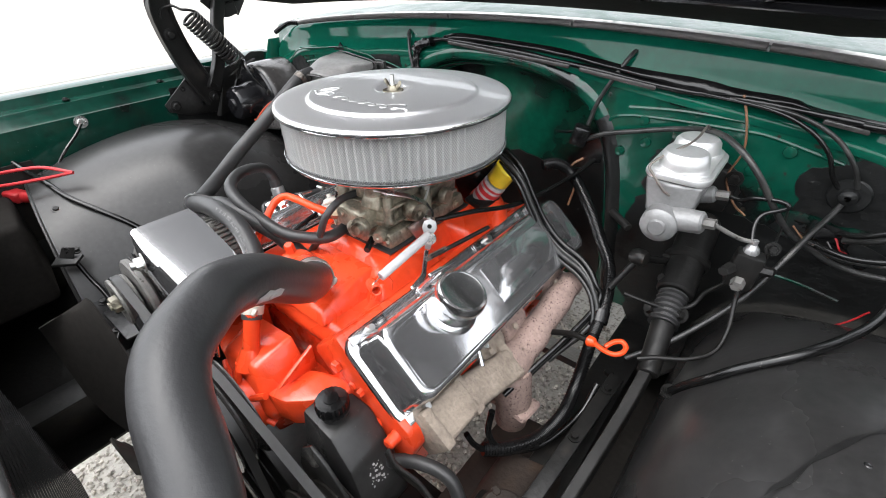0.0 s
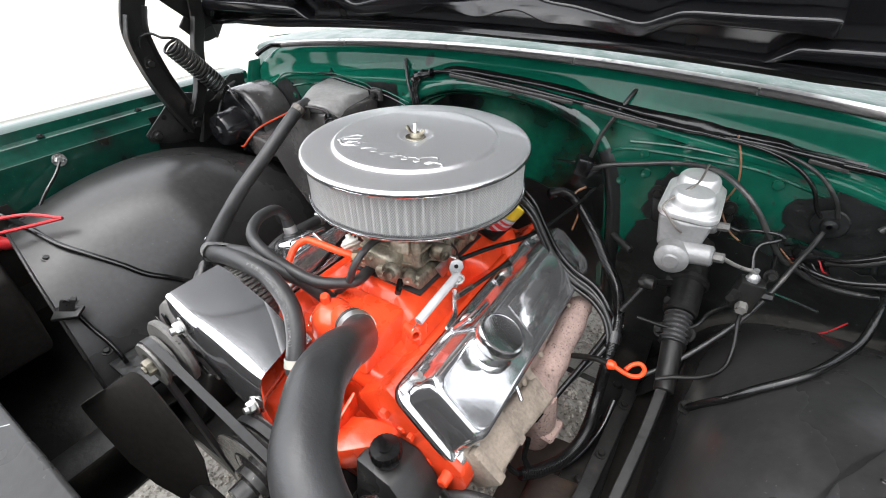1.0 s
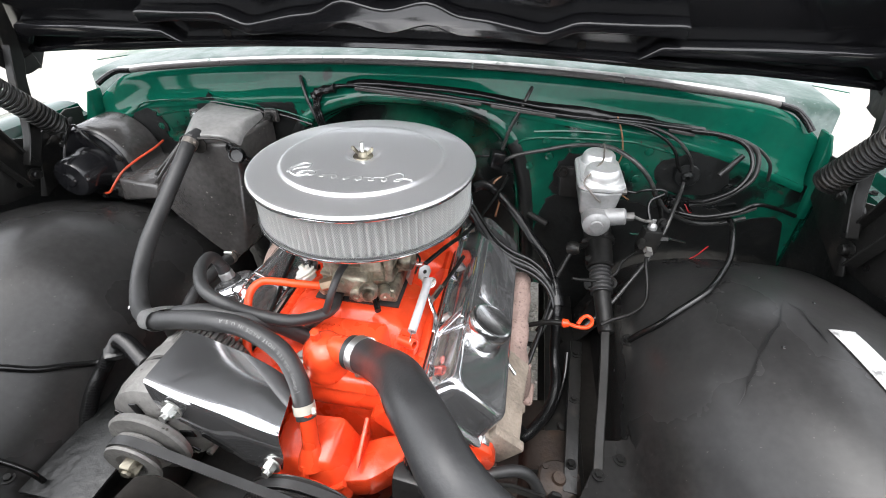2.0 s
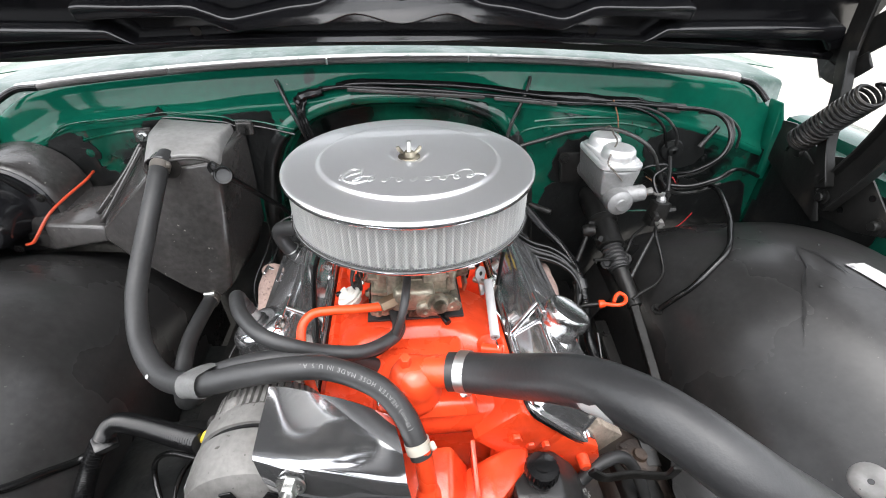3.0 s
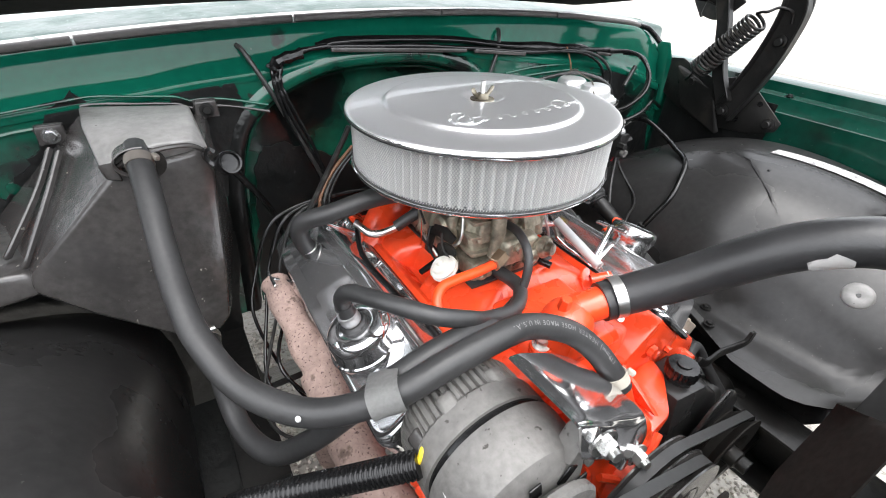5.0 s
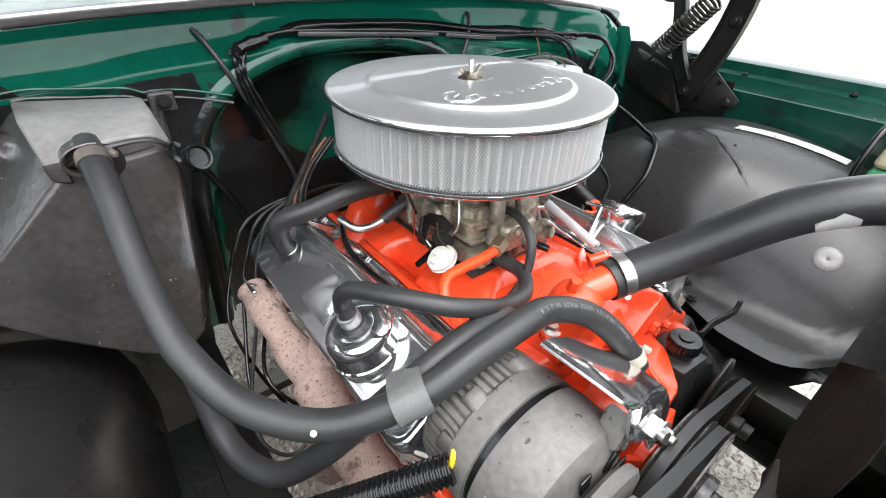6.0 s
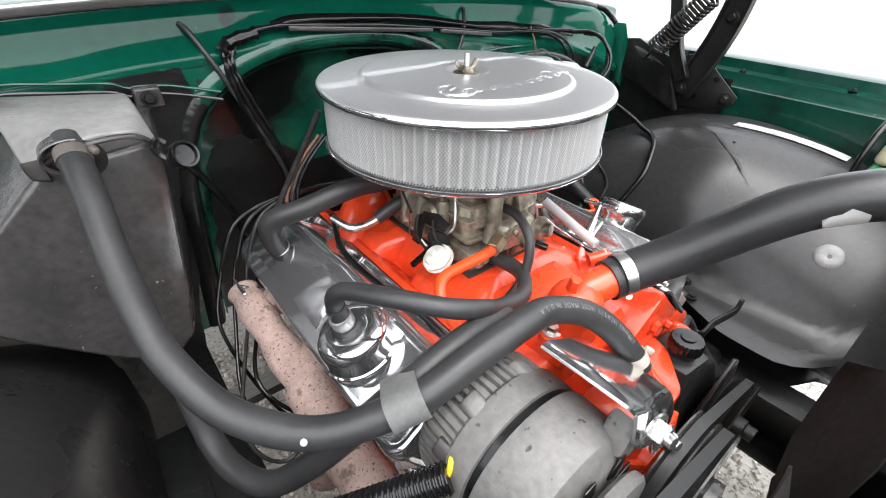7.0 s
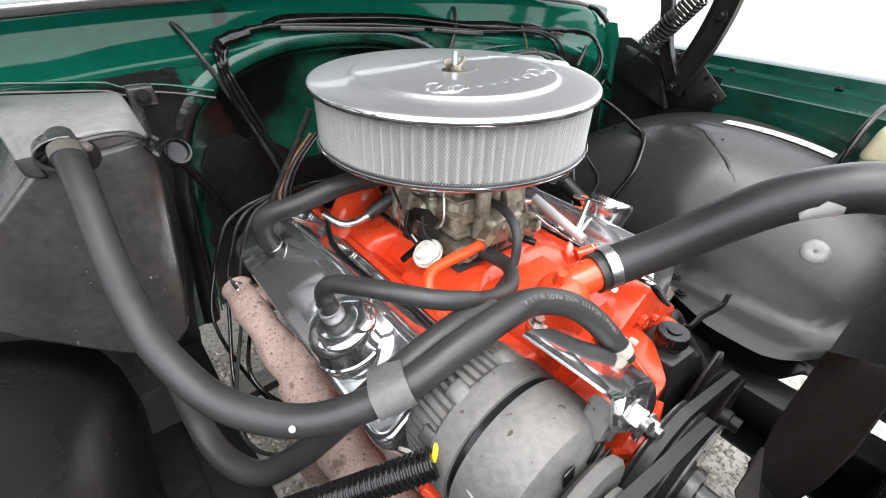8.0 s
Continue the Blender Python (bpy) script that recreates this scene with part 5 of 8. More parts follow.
for pts, bev in (([(-0.056, -0.092, 0.985), (-0.012, -0.099, 0.985), (-0.056, -0.07, 0.985), (-0.012, -0.07, 0.985), (-0.05, -0.088, 1.018), (-0.016, -0.094, 1.012), (-0.05, -0.07, 1.02), (-0.016, -0.07, 1.02)], 0.004),
                 ([(0.010, -0.104, 0.992), (0.046, -0.098, 0.992), (0.010, -0.07, 0.992), (0.046, -0.07, 0.992), (0.014, -0.09, 1.022), (0.04, -0.088, 1.02), (0.014, -0.07, 1.024), (0.04, -0.07, 1.024)], 0.004),
                 ([(0.056, -0.06, 0.962), (0.074, -0.05, 0.962), (0.056, -0.015, 0.962), (0.076, -0.02, 0.962), (0.058, -0.055, 0.998), (0.07, -0.048, 0.99), (0.058, -0.02, 1.0), (0.072, -0.022, 0.992)], 0.004),
                 ([(-0.076, 0.0, 0.955), (-0.058, -0.02, 0.955), (-0.076, 0.04, 0.955), (-0.058, 0.05, 0.955), (-0.072, 0.004, 0.99), (-0.058, -0.015, 1.005), (-0.072, 0.036, 0.99), (-0.058, 0.045, 1.005)], 0.004),
                 ([(-0.012, -0.108, 0.935), (0.04, -0.108, 0.935), (-0.012, -0.09, 0.935), (0.04, -0.09, 0.935), (-0.008, -0.106, 0.95), (0.036, -0.106, 0.95), (-0.008, -0.09, 0.952), (0.036, -0.09, 0.952)], 0.003)):
    part("casting_block", hull(pts, bev), CARB, main)
part("accelerator_pump", lathe([(0, 0), (0.015, 0), (0.0155, 0.006), (0.013, 0.010), (0.010, 0.011), (0.008, 0.018), (0, 0.019)], axis((0.030, -0.118, 0.972), (0.25, -1, 0.15)), 24), CARB, main)
part("pump_arm", flat_bar([(0.045, -0.10, 1.03), (0.064, -0.09, 1.026), (0.078, -0.06, 1.012), (0.080, -0.03, 0.99)], 0.008, 0.0025, (0.6, 0.2, 0.7)), ZINC, main)
part("choke_lever", prism([(-0.02, -0.006), (0.018, -0.008), (0.024, 0.004), (0.006, 0.012), (-0.016, 0.008)], 0, 0.003, axis((-0.080, -0.045, 0.985), (-1, -0.25, 0.1)), 0.0006), DARK_STEEL, main)
part("choke_lever", prism([(-0.008, -0.022), (0.008, -0.02), (0.010, 0.012), (0.0, 0.02), (-0.010, 0.010)], 0, 0.003, axis((-0.084, -0.02, 0.965), (-1, 0.1, 0.2)), 0.0006), DARK_STEEL, main)
part("fast_idle_cam", lathe([(0, 0), (0.014, 0), (0.014, 0.004), (0.006, 0.005), (0.005, 0.009), (0, 0.009)], axis((-0.082, -0.058, 0.962), (-1, -0.35, 0.1)), 18, lambda a, i: 1 + 0.2 * math.sin(a) + 0.12 * math.sin(a * 3)), DARK_STEEL, main)
for pts in ([(-0.086, -0.05, 0.99), (-0.092, -0.062, 0.975), (-0.088, -0.075, 0.962), (-0.090, -0.078, 0.95)], [(-0.086, -0.02, 0.985), (-0.096, -0.03, 0.965), (-0.094, -0.055, 0.95), (-0.086, -0.06, 0.962)], [(-0.07, 0.03, 1.03), (-0.084, 0.02, 1.01), (-0.086, -0.005, 0.98)], [(0.082, -0.03, 0.99), (0.09, -0.025, 0.97), (0.084, -0.04, 0.95)]):
    part("link_rod", pipe(pts, 0.0018, 8), DARK_STEEL, carb)
lever = part("throttle_lever", prism([(-0.03, 0.012), (-0.012, -0.018), (0.012, -0.012), (0.026, 0.022), (0.004, 0.014)], 0.074, 0.078, Matrix(((0, 0, 1, 0.002), (1, 0, 0, -0.04), (0, 1, 0, 0.952), (0, 0, 0, 1))), 0.0006), ZINC, carb)
part("cable_stud", rod((0.078, -0.035, 0.968), (0.096, -0.035, 0.968), 0.005, 0.004, 12), ZINC, lever)
choke_m = axis((-0.090, -0.076, 0.942), (-0.52, 0.10, 0.85))
choke = part("choke_pull_off", lathe([(0, 0), (0.012, 0), (0.013, 0.006), (0.0185, 0.008), (0.0195, 0.010), (0.0185, 0.012), (0.0170, 0.0125), (0.0185, 0.0135), (0.0190, 0.016), (0.0170, 0.018), (0.0145, 0.0185), (0.0130, 0.0225), (0.008, 0.024), (0.005, 0.024), (0.0045, 0.030), (0, 0.030)], choke_m, 32), WHITE, carb, "cream plastic vacuum pull-off")
part("idle_screw", rod((-0.085, -0.045, 0.945), (-0.12, -0.055, 0.942), 0.005, 0.004, 12), PLASTIC, carb)
part("vacuum_stub", rod((0.03, -0.098, 0.945), (0.045, -0.128, 0.940), 0.0055, 0.005, 12), PLASTIC, carb)

# throttle return rod and bracket
rod_thing = thing("throttle_linkage", "pale grey throttle rod sleeve with bracket and spring", "linkage", (0.105, -0.1, 0.94))
part("return_rod", lathe([(0.0025, 0), (0.0066, 0), (0.0068, 0.001), (0.0068, 0.099), (0.0055, 0.1), (0, 0.1)], axis((0.107, -0.160, 0.938), (0.006, 0.098, 0.022)), 18), PALE_SLEEVE, rod_thing, "pale grey sleeve")
part("hook_wire", pipe([(0.107, -0.155, 0.939), (0.107, -0.166, 0.937), (0.108, -0.175, 0.936), (0.107, -0.179, 0.931), (0.103, -0.177, 0.927)], 0.0009, 6), ZINC, rod_thing)
plate_m = axis((0.104, -0.050, 0.960), (0.62, -0.72, 0.30))
plate = part("crank_plate", prism([(-0.009, -0.030), (-0.001, -0.032), (0.004, -0.020), (0.006, -0.006), (0.012, 0.002), (0.010, 0.012), (0.002, 0.017), (-0.008, 0.014), (-0.012, 0.004), (-0.008, -0.010)], -0.0014, 0.0014, plate_m, 0.0006), ALU_BRIGHT, rod_thing, "pale pressed steel lever")
part("hole", lathe([(0, 0.0016), (0.0035, 0.0016), (0.0037, 0.0010)], plate_m @ Matrix.Translation((0.0, 0.005, 0)), 16), FAN_BLACK, plate)
part("pivot", add(rod((0.094, -0.046, 0.952), (0.118, -0.066, 0.956), 0.0052, 0.0052, 12, 0.001), bolt((0.117, -0.065, 0.956), (0.62, -0.72, 0.2), 0.0062, 0.005)), ZINC, plate)
part("lower_link", flat_bar([(0.112, -0.068, 0.935), (0.122, -0.085, 0.922), (0.131, -0.100, 0.914), (0.134, -0.128, 0.908)], 0.008, 0.003, (0.5, 0.2, 0.8)), CHROME_WORN, rod_thing)
part("cable_end", rod((0.124, -0.072, 0.930), (0.158, 0.030, 0.945), 0.0034, 0.0034, 10), DARK_STEEL, rod_thing)
a, b = Vector((0.118, -0.078, 0.926)), Vector((0.132, -0.045, 0.934))
w = (b - a).normalized()
u, v = w.orthogonal().normalized(), w.cross(w.orthogonal().normalized())
part("return_spring", sweep([a + (b - a) * (k / 110) + (u * math.cos(k * 0.9) + v * math.sin(k * 0.9)) * 0.0042 for k in range(111)], 0.0008, 5), BROWN_CLAMP, rod_thing)
part("cable", pipe([(0.10, -0.03, 0.966), (0.125, 0.03, 0.962), (0.16, 0.12, 0.95), (0.2, 0.22, 0.97), (0.22, 0.275, 0.99)], 0.004, 10), WIRE, rod_thing)

# ---- upper radiator hose ----
radiator_hose = thing("radiator_hose", "thick black radiator hose with worn white patches", "hose", (0.2, -0.35, 0.95))
RAD = [(0.036, -0.222, 0.949), (0.056, -0.230, 0.955), (0.095, -0.266, 0.988), (0.14, -0.332, 1.056), (0.167, -0.378, 1.084), (0.19, -0.41, 1.089), (0.21, -0.435, 1.086), (0.235, -0.451, 1.073), (0.268, -0.462, 1.053), (0.298, -0.476, 1.032), (0.318, -0.505, 1.017), (0.324, -0.54, 1.007)]
part("hose", sweep(curve(RAD, 8), 0.0242, 28, 0.8), HOSE, radiator_hose, "dull black rubber with fine rings", sharp=60)
clamp = part("clamp", band((0.054, -0.229, 0.955), (0.02, -0.010, 0.006), 0.0246, 0.013, 0.0014), ZINC, radiator_hose, "bright steel worm-drive clamp")
part("screw", rod((0.060, -0.236, 0.924), (0.05, -0.246, 0.935), 0.005, 0.005, 10, 0.001), ZINC, clamp)
patch_line = curve(RAD, 8)


def hose_patch(line, i0, i1, r, way, half, seed):
    """A worn patch lying on a hose."""
    rr = random.Random(seed)
    bm = bmesh.new()
    rows_ = []
    for i in range(i0, i1 + 1):
        d = (line[i + 1] - line[i - 1]).normalized()
        n = (Vector(way) - d * Vector(way).dot(d)).normalized()
        s = d.cross(n)
        w = half * math.sin(math.pi * (i - i0 + 0.6) / (i1 - i0 + 1.2)) ** 0.5
        rows_.append([bm.verts.new(line[i] + (n * math.cos(a) + s * math.sin(a)) * (r + 0.0006)) for a in (-w * rr.uniform(0.7, 1.1), -w * 0.6, -w * 0.3, 0.0, w * 0.3, w * 0.6, w * rr.uniform(0.7, 1.1))])
    for a, b in zip(rows_, rows_[1:]):
        for k in range(6):
            bm.faces.new((a[k], a[k + 1], b[k + 1], b[k]))
    return bm


part("worn_patch", hose_patch(patch_line, 24, 29, 0.0242, (0.55, 0.55, -0.65), 0.30, 3), LABEL_WHITE, radiator_hose, "scraped pale patch")
part("worn_patch", hose_patch(patch_line, 26, 31, 0.0242, (-0.76, 0.0, -0.58), 0.55, 8), LABEL_WHITE, radiator_hose, "scraped pale patch")

# ---- heater hoses ----
HH1 = [(-0.393, 0.138, 1.096), (-0.392, 0.106, 1.090), (-0.391, 0.067, 1.068), (-0.392, 0.031, 1.044), (-0.392, -0.006, 1.020), (-0.390, -0.045, 0.998), (-0.384, -0.085, 0.977), (-0.360, -0.144, 0.953), (-0.312, -0.200, 0.950), (-0.250, -0.235, 0.973), (-0.195, -0.243, 0.992), (-0.140, -0.245, 1.000), (-0.098, -0.242, 0.990), (-0.050, -0.252, 0.967), (-0.022, -0.272, 0.940), (-0.008, -0.294, 0.912), (-0.004, -0.301, 0.901)]
HH2 = [(-0.386, 0.108, 0.817), (-0.386, 0.070, 0.822), (-0.383, -0.02, 0.826), (-0.375, -0.08, 0.813), (-0.352, -0.13, 0.820), (-0.318, -0.162, 0.857), (-0.279, -0.192, 0.915), (-0.246, -0.213, 0.960), (-0.206, -0.217, 0.978), (-0.17, -0.216, 0.983), (-0.13, -0.207, 0.972), (-0.095, -0.187, 0.945), (-0.06, -0.17, 0.905)]
heater_hose = thing("heater_hose", "black rubber heater hose with white printing", "hose", (-0.2, -0.15, 0.9), group="heater hoses")
hh_line = curve(HH1, 8)
part("hose", sweep(hh_line, 0.0134, 24, 0.75), RUBBER, heater_hose, sharp=60)
for at, way, r in ((HH1[-2], (0.25, -0.5, -0.85), 0.0136), (HH1[1], (0, -0.8, -0.45), 0.0136)):
    c = part("clamp", band(at, way, r, 0.012, 0.0012), CLAMP_CREAM if at == HH1[-2] else BROWN_CLAMP, heater_hose, "hose clamp")
    part("ear", box((0.006, 0.010, 0.007), (at[0] + 0.017, at[1] - 0.006, at[2] + 0.006), (20, 10, 30), 0.002), CLAMP_CREAM if at == HH1[-2] else BROWN_CLAMP, c)
heater_return = thing("heater_hose", "black rubber heater return hose strapped to another", "hose", (-0.25, -0.1, 0.8), group="heater hoses")
part("hose", sweep(curve(HH2, 8), 0.0128, 22, 0.75), RUBBER, heater_return, sharp=60)
part("clamp", band((-0.386, 0.098, 0.818), (0, -1, 0.1), 0.0132, 0.011), BROWN_CLAMP, heater_return)
part("clamp_screw", rod((-0.376, 0.098, 0.834), (-0.394, 0.096, 0.834), 0.004, 0.004, 10), ZINC, heater_return)
# tape round both hoses
tape_d = Vector((0.889, -0.327, 0.319)).normalized()
tape_u = Vector((0.004, 0.022, -0.013))
tape_u = (tape_u - tape_d * tape_u.dot(tape_d)).normalized()
tape_v = tape_d.cross(tape_u)
bm = bmesh.new()
rings_ = []
for i in range(6):
    p = Vector((-0.248, -0.2245, 0.967)) + tape_d * (0.006 * i - 0.015)
    row = []
    for k in range(32):
        a = 2 * math.pi * k / 32
        along = 0.0128 * max(-1, min(1, 1.8 * math.cos(a))) + 0.0158 * math.cos(a)
        row.append(bm.verts.new(p + tape_u * along + tape_v * (0.0158 * math.sin(a) + 0.0005 * math.sin(3 * a + i * 1.3))))
    rings_.append(row)
for a, b in zip(rings_, rings_[1:]):
    for k in range(32):
        bm.faces.new((a[k], a[(k + 1) % 32], b[(k + 1) % 32], b[k]))
bmesh.ops.solidify(bm, geom=bm.faces[:], thickness=0.001)
single("tape_wrap", bm, TAPE, "grey tape wrapped round both heater hoses", "tape", sharp=60)


def glyphs(body, line, start, r, way, size, gap):
    """Flat letters laid along a hose; the writing runs along the line."""
    out, at = bmesh.new(), start
    run = [0.0]
    for a, b in zip(line, line[1:]):
        run.append(run[-1] + (b - a).length)
    for ch in body:
        if ch == " ":
            at += size * 0.45
            continue
        font = bpy.data.curves.new("glyph", "FONT")
        font.body, font.size, font.extrude, font.align_x = ch, size, 0.0001, "LEFT"
        ob = bpy.data.objects.new("glyph", font)
        data = bpy.data.meshes.new_from_object(ob)
        wide = max((v.co.x for v in data.vertices), default=size * 0.3)
        mid = at + wide / 2
        i = max(1, min(len(line) - 2, sum(1 for q in run if q < mid)))
        d = (line[i + 1] - line[i - 1]).normalized()
        p = line[i - 1] + (line[i] - line[i - 1]) * ((mid - run[i - 1]) / (run[i] - run[i - 1]))
        n = (Vector(way) - d * Vector(way).dot(d)).normalized()
        up = n.cross(d)
        m = Matrix(((d.x, up.x, n.x, p.x), (d.y, up.y, n.y, p.y), (d.z, up.z, n.z, p.z), (0, 0, 0, 1)))
        m = m @ Matrix.Translation((-wide / 2, -size * 0.35, r))
        for v in data.vertices:
            w = v.co.y - size * 0.35
            v.co = m @ Vector((v.co.x, v.co.y, v.co.z + 0.0002 - w * w / (2 * r)))
        out.from_mesh(data)
        bpy.data.objects.remove(ob)
        bpy.data.meshes.remove(data)
        bpy.data.curves.remove(font)
        at += wide + gap
    return out


back = hh_line[::-1]
part("lettering", glyphs("(19mm) HEATER HOSE MADE IN U.S.A.", back, 0.036, 0.0135, (-0.12, -0.55, 0.82), 0.0070, 0.0013), PRINT, heater_hose, "white printed words")

# ---- breather and crankcase hoses ----
breather_hose = thing("breather_hose", "black rubber breather hose looping to the carburettor", "hose", (-0.15, -0.15, 0.94))
part("hose", pipe([(-0.232, -0.0935, 0.938), (-0.240, -0.092, 0.962), (-0.242, -0.098, 0.982), (-0.236, -0.118, 0.999), (-0.216, -0.162, 1.010), (-0.185, -0.198, 1.008), (-0.150, -0.206, 0.994), (-0.118, -0.198, 0.973), (-0.075, -0.188, 0.957), (-0.044, -0.167, 0.949), (-0.026, -0.140, 0.944), (-0.03, -0.10, 0.943)], 0.0092, 18, 8, 0.7), RUBBER, breather_hose, sharp=60)
part("elbow", pipe([(-0.232, -0.0935, 0.934), (-0.236, -0.0932, 0.948), (-0.2405, -0.092, 0.964)], 0.0104, 18, 6), RUBBER, breather_hose, "black rubber cuff")
thin_hose = thing("vacuum_hose", "thin black vacuum hose at the carburettor", "hose", (-0.02, -0.13, 0.95))
part("hose", pipe([(-0.01, -0.07, 1.0), (-0.012, -0.115, 1.004), (-0.018, -0.145, 0.985), (-0.03, -0.155, 0.95), (-0.05, -0.155, 0.925), (-0.07, -0.15, 0.905)], 0.0058, 12, 8), RUBBER, thin_hose)
pcv = thing("pcv_valve", "black crankcase valve and hose on the valve cover", "valve", (-0.215, 0.12, 0.88))
part("valve_body", rod((-0.205, 0.125, 0.878), (-0.222, 0.118, 0.912), 0.011, 0.009, 16, 0.001), PLASTIC, pcv)
part("grommet", ring((-0.205, 0.125, 0.884), (-0.68, 0, 0.73), 0.012, 0.004), RUBBER, pcv)
part("hose", pipe([(-0.219, 0.120, 0.902), (-0.232, 0.112, 0.938), (-0.228, 0.100, 0.968), (-0.19, 0.078, 0.985), (-0.13, 0.06, 1.003), (-0.06, 0.05, 1.003)], 0.0135, 18, 8), RUBBER, pcv)
part("clip", ring((-0.222, 0.118, 0.915), (-0.4, -0.2, 0.9), 0.0138, 0.0014), ZINC, pcv)
side_pipe = thing("vacuum_pipe", "bent metal vacuum pipe beside the carburettor", "pipe", (-0.13, 0.05, 0.95))
part("pipe", pipe([(-0.155, 0.085, 0.955), (-0.14, 0.06, 0.945), (-0.11, 0.05, 0.95), (-0.075, 0.04, 0.972)], 0.0055, 12), ZINC, side_pipe)
part("hose", pipe([(-0.105, 0.049, 0.953), (-0.075, 0.04, 0.972), (-0.03, 0.03, 0.985)], 0.0085, 12), RUBBER, side_pipe)
part("plug_wire", pipe([(-0.15, 0.09, 0.955), (-0.165, 0.04, 0.93), (-0.158, -0.04, 0.918), (-0.145, -0.11, 0.912), (-0.14, -0.16, 0.9)], 0.004, 10), WIRE, side_pipe)

# ---- fuel line ----
fuel = thing("fuel_line", "orange fuel line from the carburettor inlet", "fuel line", (-0.1, -0.13, 0.95))
part("line", pipe([(-0.048, -0.116, 0.968), (-0.08, -0.124, 0.973), (-0.115, -0.130, 0.978), (-0.139, -0.135, 0.978), (-0.152, -0.150, 0.968), (-0.150, -0.175, 0.945), (-0.135, -0.215, 0.915), (-0.11, -0.25, 0.88)], 0.0062, 16, 8), ORANGE_LINE, fuel)
part("tag", hull([(-0.10, -0.02, 1.0), (-0.098, -0.018, 1.0), (-0.106, -0.028, 0.965), (-0.103, -0.026, 0.965), (-0.101, -0.02, 0.985)], 0), ORANGE_LINE, fuel)

# ---- alternator ----
alt = thing("alternator", "dull aluminium alternator with a black belt pulley", "alternator", (-0.178, -0.3, 0.84))
AX = Matrix(((1, 0, 0, -0.178), (0, 0, -1, 0), (0, 1, 0, 0.908), (0, 0, 0, 1)))  # local z towards the front


def fins(a, i):
    """Narrow grooves between cooling ribs round the outer edge."""
    if not 2 <= i <= 6:
        return 1
    u = (a * 52 / (2 * math.pi)) % 1
    return 0.935 if u < 0.3 else 1.0


part("rear_case", lathe([(0.02, 0.226), (0.048, 0.226), (0.0575, 0.228), (0.0630, 0.232), (0.0660, 0.239), (0.0668, 0.258), (0.0672, 0.266), (0.0695, 0.269), (0.0700, 0.272), (0.070, 0.292), (0.062, 0.293)], AX, 312, fins), ALU, alt, "finned rear casting", sharp=20)
for a in (70, 118):
    c, s = math.cos(radians(a)), math.sin(radians(a))
    part("lobe", hull([(-0.178 + 0.060 * c + dx * s, -y, 0.908 + 0.060 * s - dx * c) for dx in (-0.012, 0.012) for y in (0.250, 0.272)] + [(-0.178 + 0.0705 * c + dx * s, -y, 0.908 + 0.0705 * s - dx * c) for dx in (-0.007, 0.007) for y in (0.254, 0.272)], 0.003), ALU, alt)
part("core", lathe([(0.060, 0.285), (0.0665, 0.285), (0.0665, 0.306), (0.060, 0.306)], AX, 48), PLASTIC, alt, "dark steel laminations in the gap")
part("front_case", lathe([(0.062, 0.300), (0.0705, 0.300), (0.0712, 0.306), (0.0705, 0.330), (0.066, 0.346), (0.052, 0.355), (0.03, 0.358), (0.02, 0.358)], AX, 56), ALU, alt, "smooth front casting")
part("fan", lathe([(0.02, 0.362), (0.045, 0.362), (0.052, 0.366), (0.053, 0.372), (0.050, 0.375), (0.035, 0.376), (0.02, 0.376)], AX, 56), ALU, alt)
pul = part("pulley", lathe([(0.010, 0.380), (0.035, 0.380), (0.036, 0.383), (0.028, 0.391), (0.036, 0.399), (0.035, 0.402), (0.02, 0.402), (0.016, 0.398), (0.010, 0.398)], AX, 40), ALU, alt)
part("nut", lathe([(0, 0.396), (0.0125, 0.396), (0.0125, 0.409), (0.011, 0.411), (0.006, 0.411), (0.006, 0.414), (0, 0.414)], AX, 6), CARB, pul)
for a, r in ((58, 0.074),):
    c, s = math.cos(radians(a)), math.sin(radians(a))
    part("ear", hull([(-0.178 + r * c - 0.016, -0.335, 0.908 + r * s - 0.014), (-0.178 + r * c + 0.016, -0.335, 0.908 + r * s - 0.014), (-0.178 + r * c, -0.335, 0.908 + r * s + 0.018), (-0.178 + r * c - 0.016, -0.358, 0.908 + r * s - 0.014), (-0.178 + r * c + 0.016, -0.358, 0.908 + r * s - 0.014), (-0.178 + r * c, -0.358, 0.908 + r * s + 0.018)], 0.005), ALU, alt)
for a in (8, 245, 320):
    c, s = math.cos(radians(a)), math.sin(radians(a))
    part("through_bolt", add(rod((-0.178 + 0.069 * c, -0.285, 0.908 + 0.069 * s), (-0.178 + 0.069 * c, -0.348, 0.908 + 0.069 * s), 0.0055, 0.0055, 10), bolt((-0.178 + 0.069 * c, -0.348, 0.908 + 0.069 * s), (0, -1, 0), 0.005, 0.004, False)), ALU, alt)
for a in range(0, 360, 45):
    c, s = math.cos(radians(a + 12)), math.sin(radians(a + 12))
    part("vent", box((0.012, 0.002, 0.020), (-0.178 + 0.047 * c, -0.3575, 0.908 + 0.047 * s), (0, -a - 12 + 90, 0), 0.0008), PLASTIC, alt)
plug = part("plug", box((0.03, 0.022, 0.016), (-0.229, -0.263, 0.93), (10, 30, 15), 0.003), HEATER_GREY, alt, "grey connector plug")
for dx, m in ((0.0, YELLOW), (0.006, YELLOW)):
    part("lead", pipe([(-0.232 + dx, -0.268, 0.934), (-0.240 + dx, -0.274, 0.938), (-0.247 + dx, -0.277, 0.928), (-0.256, -0.27, 0.918)], 0.0028, 8), m, plug, "yellow lead")
part("red_lead", pipe([(-0.225, -0.24, 0.915), (-0.21, -0.215, 0.905), (-0.2, -0.19, 0.895)], 0.0025, 8), RED, plug)
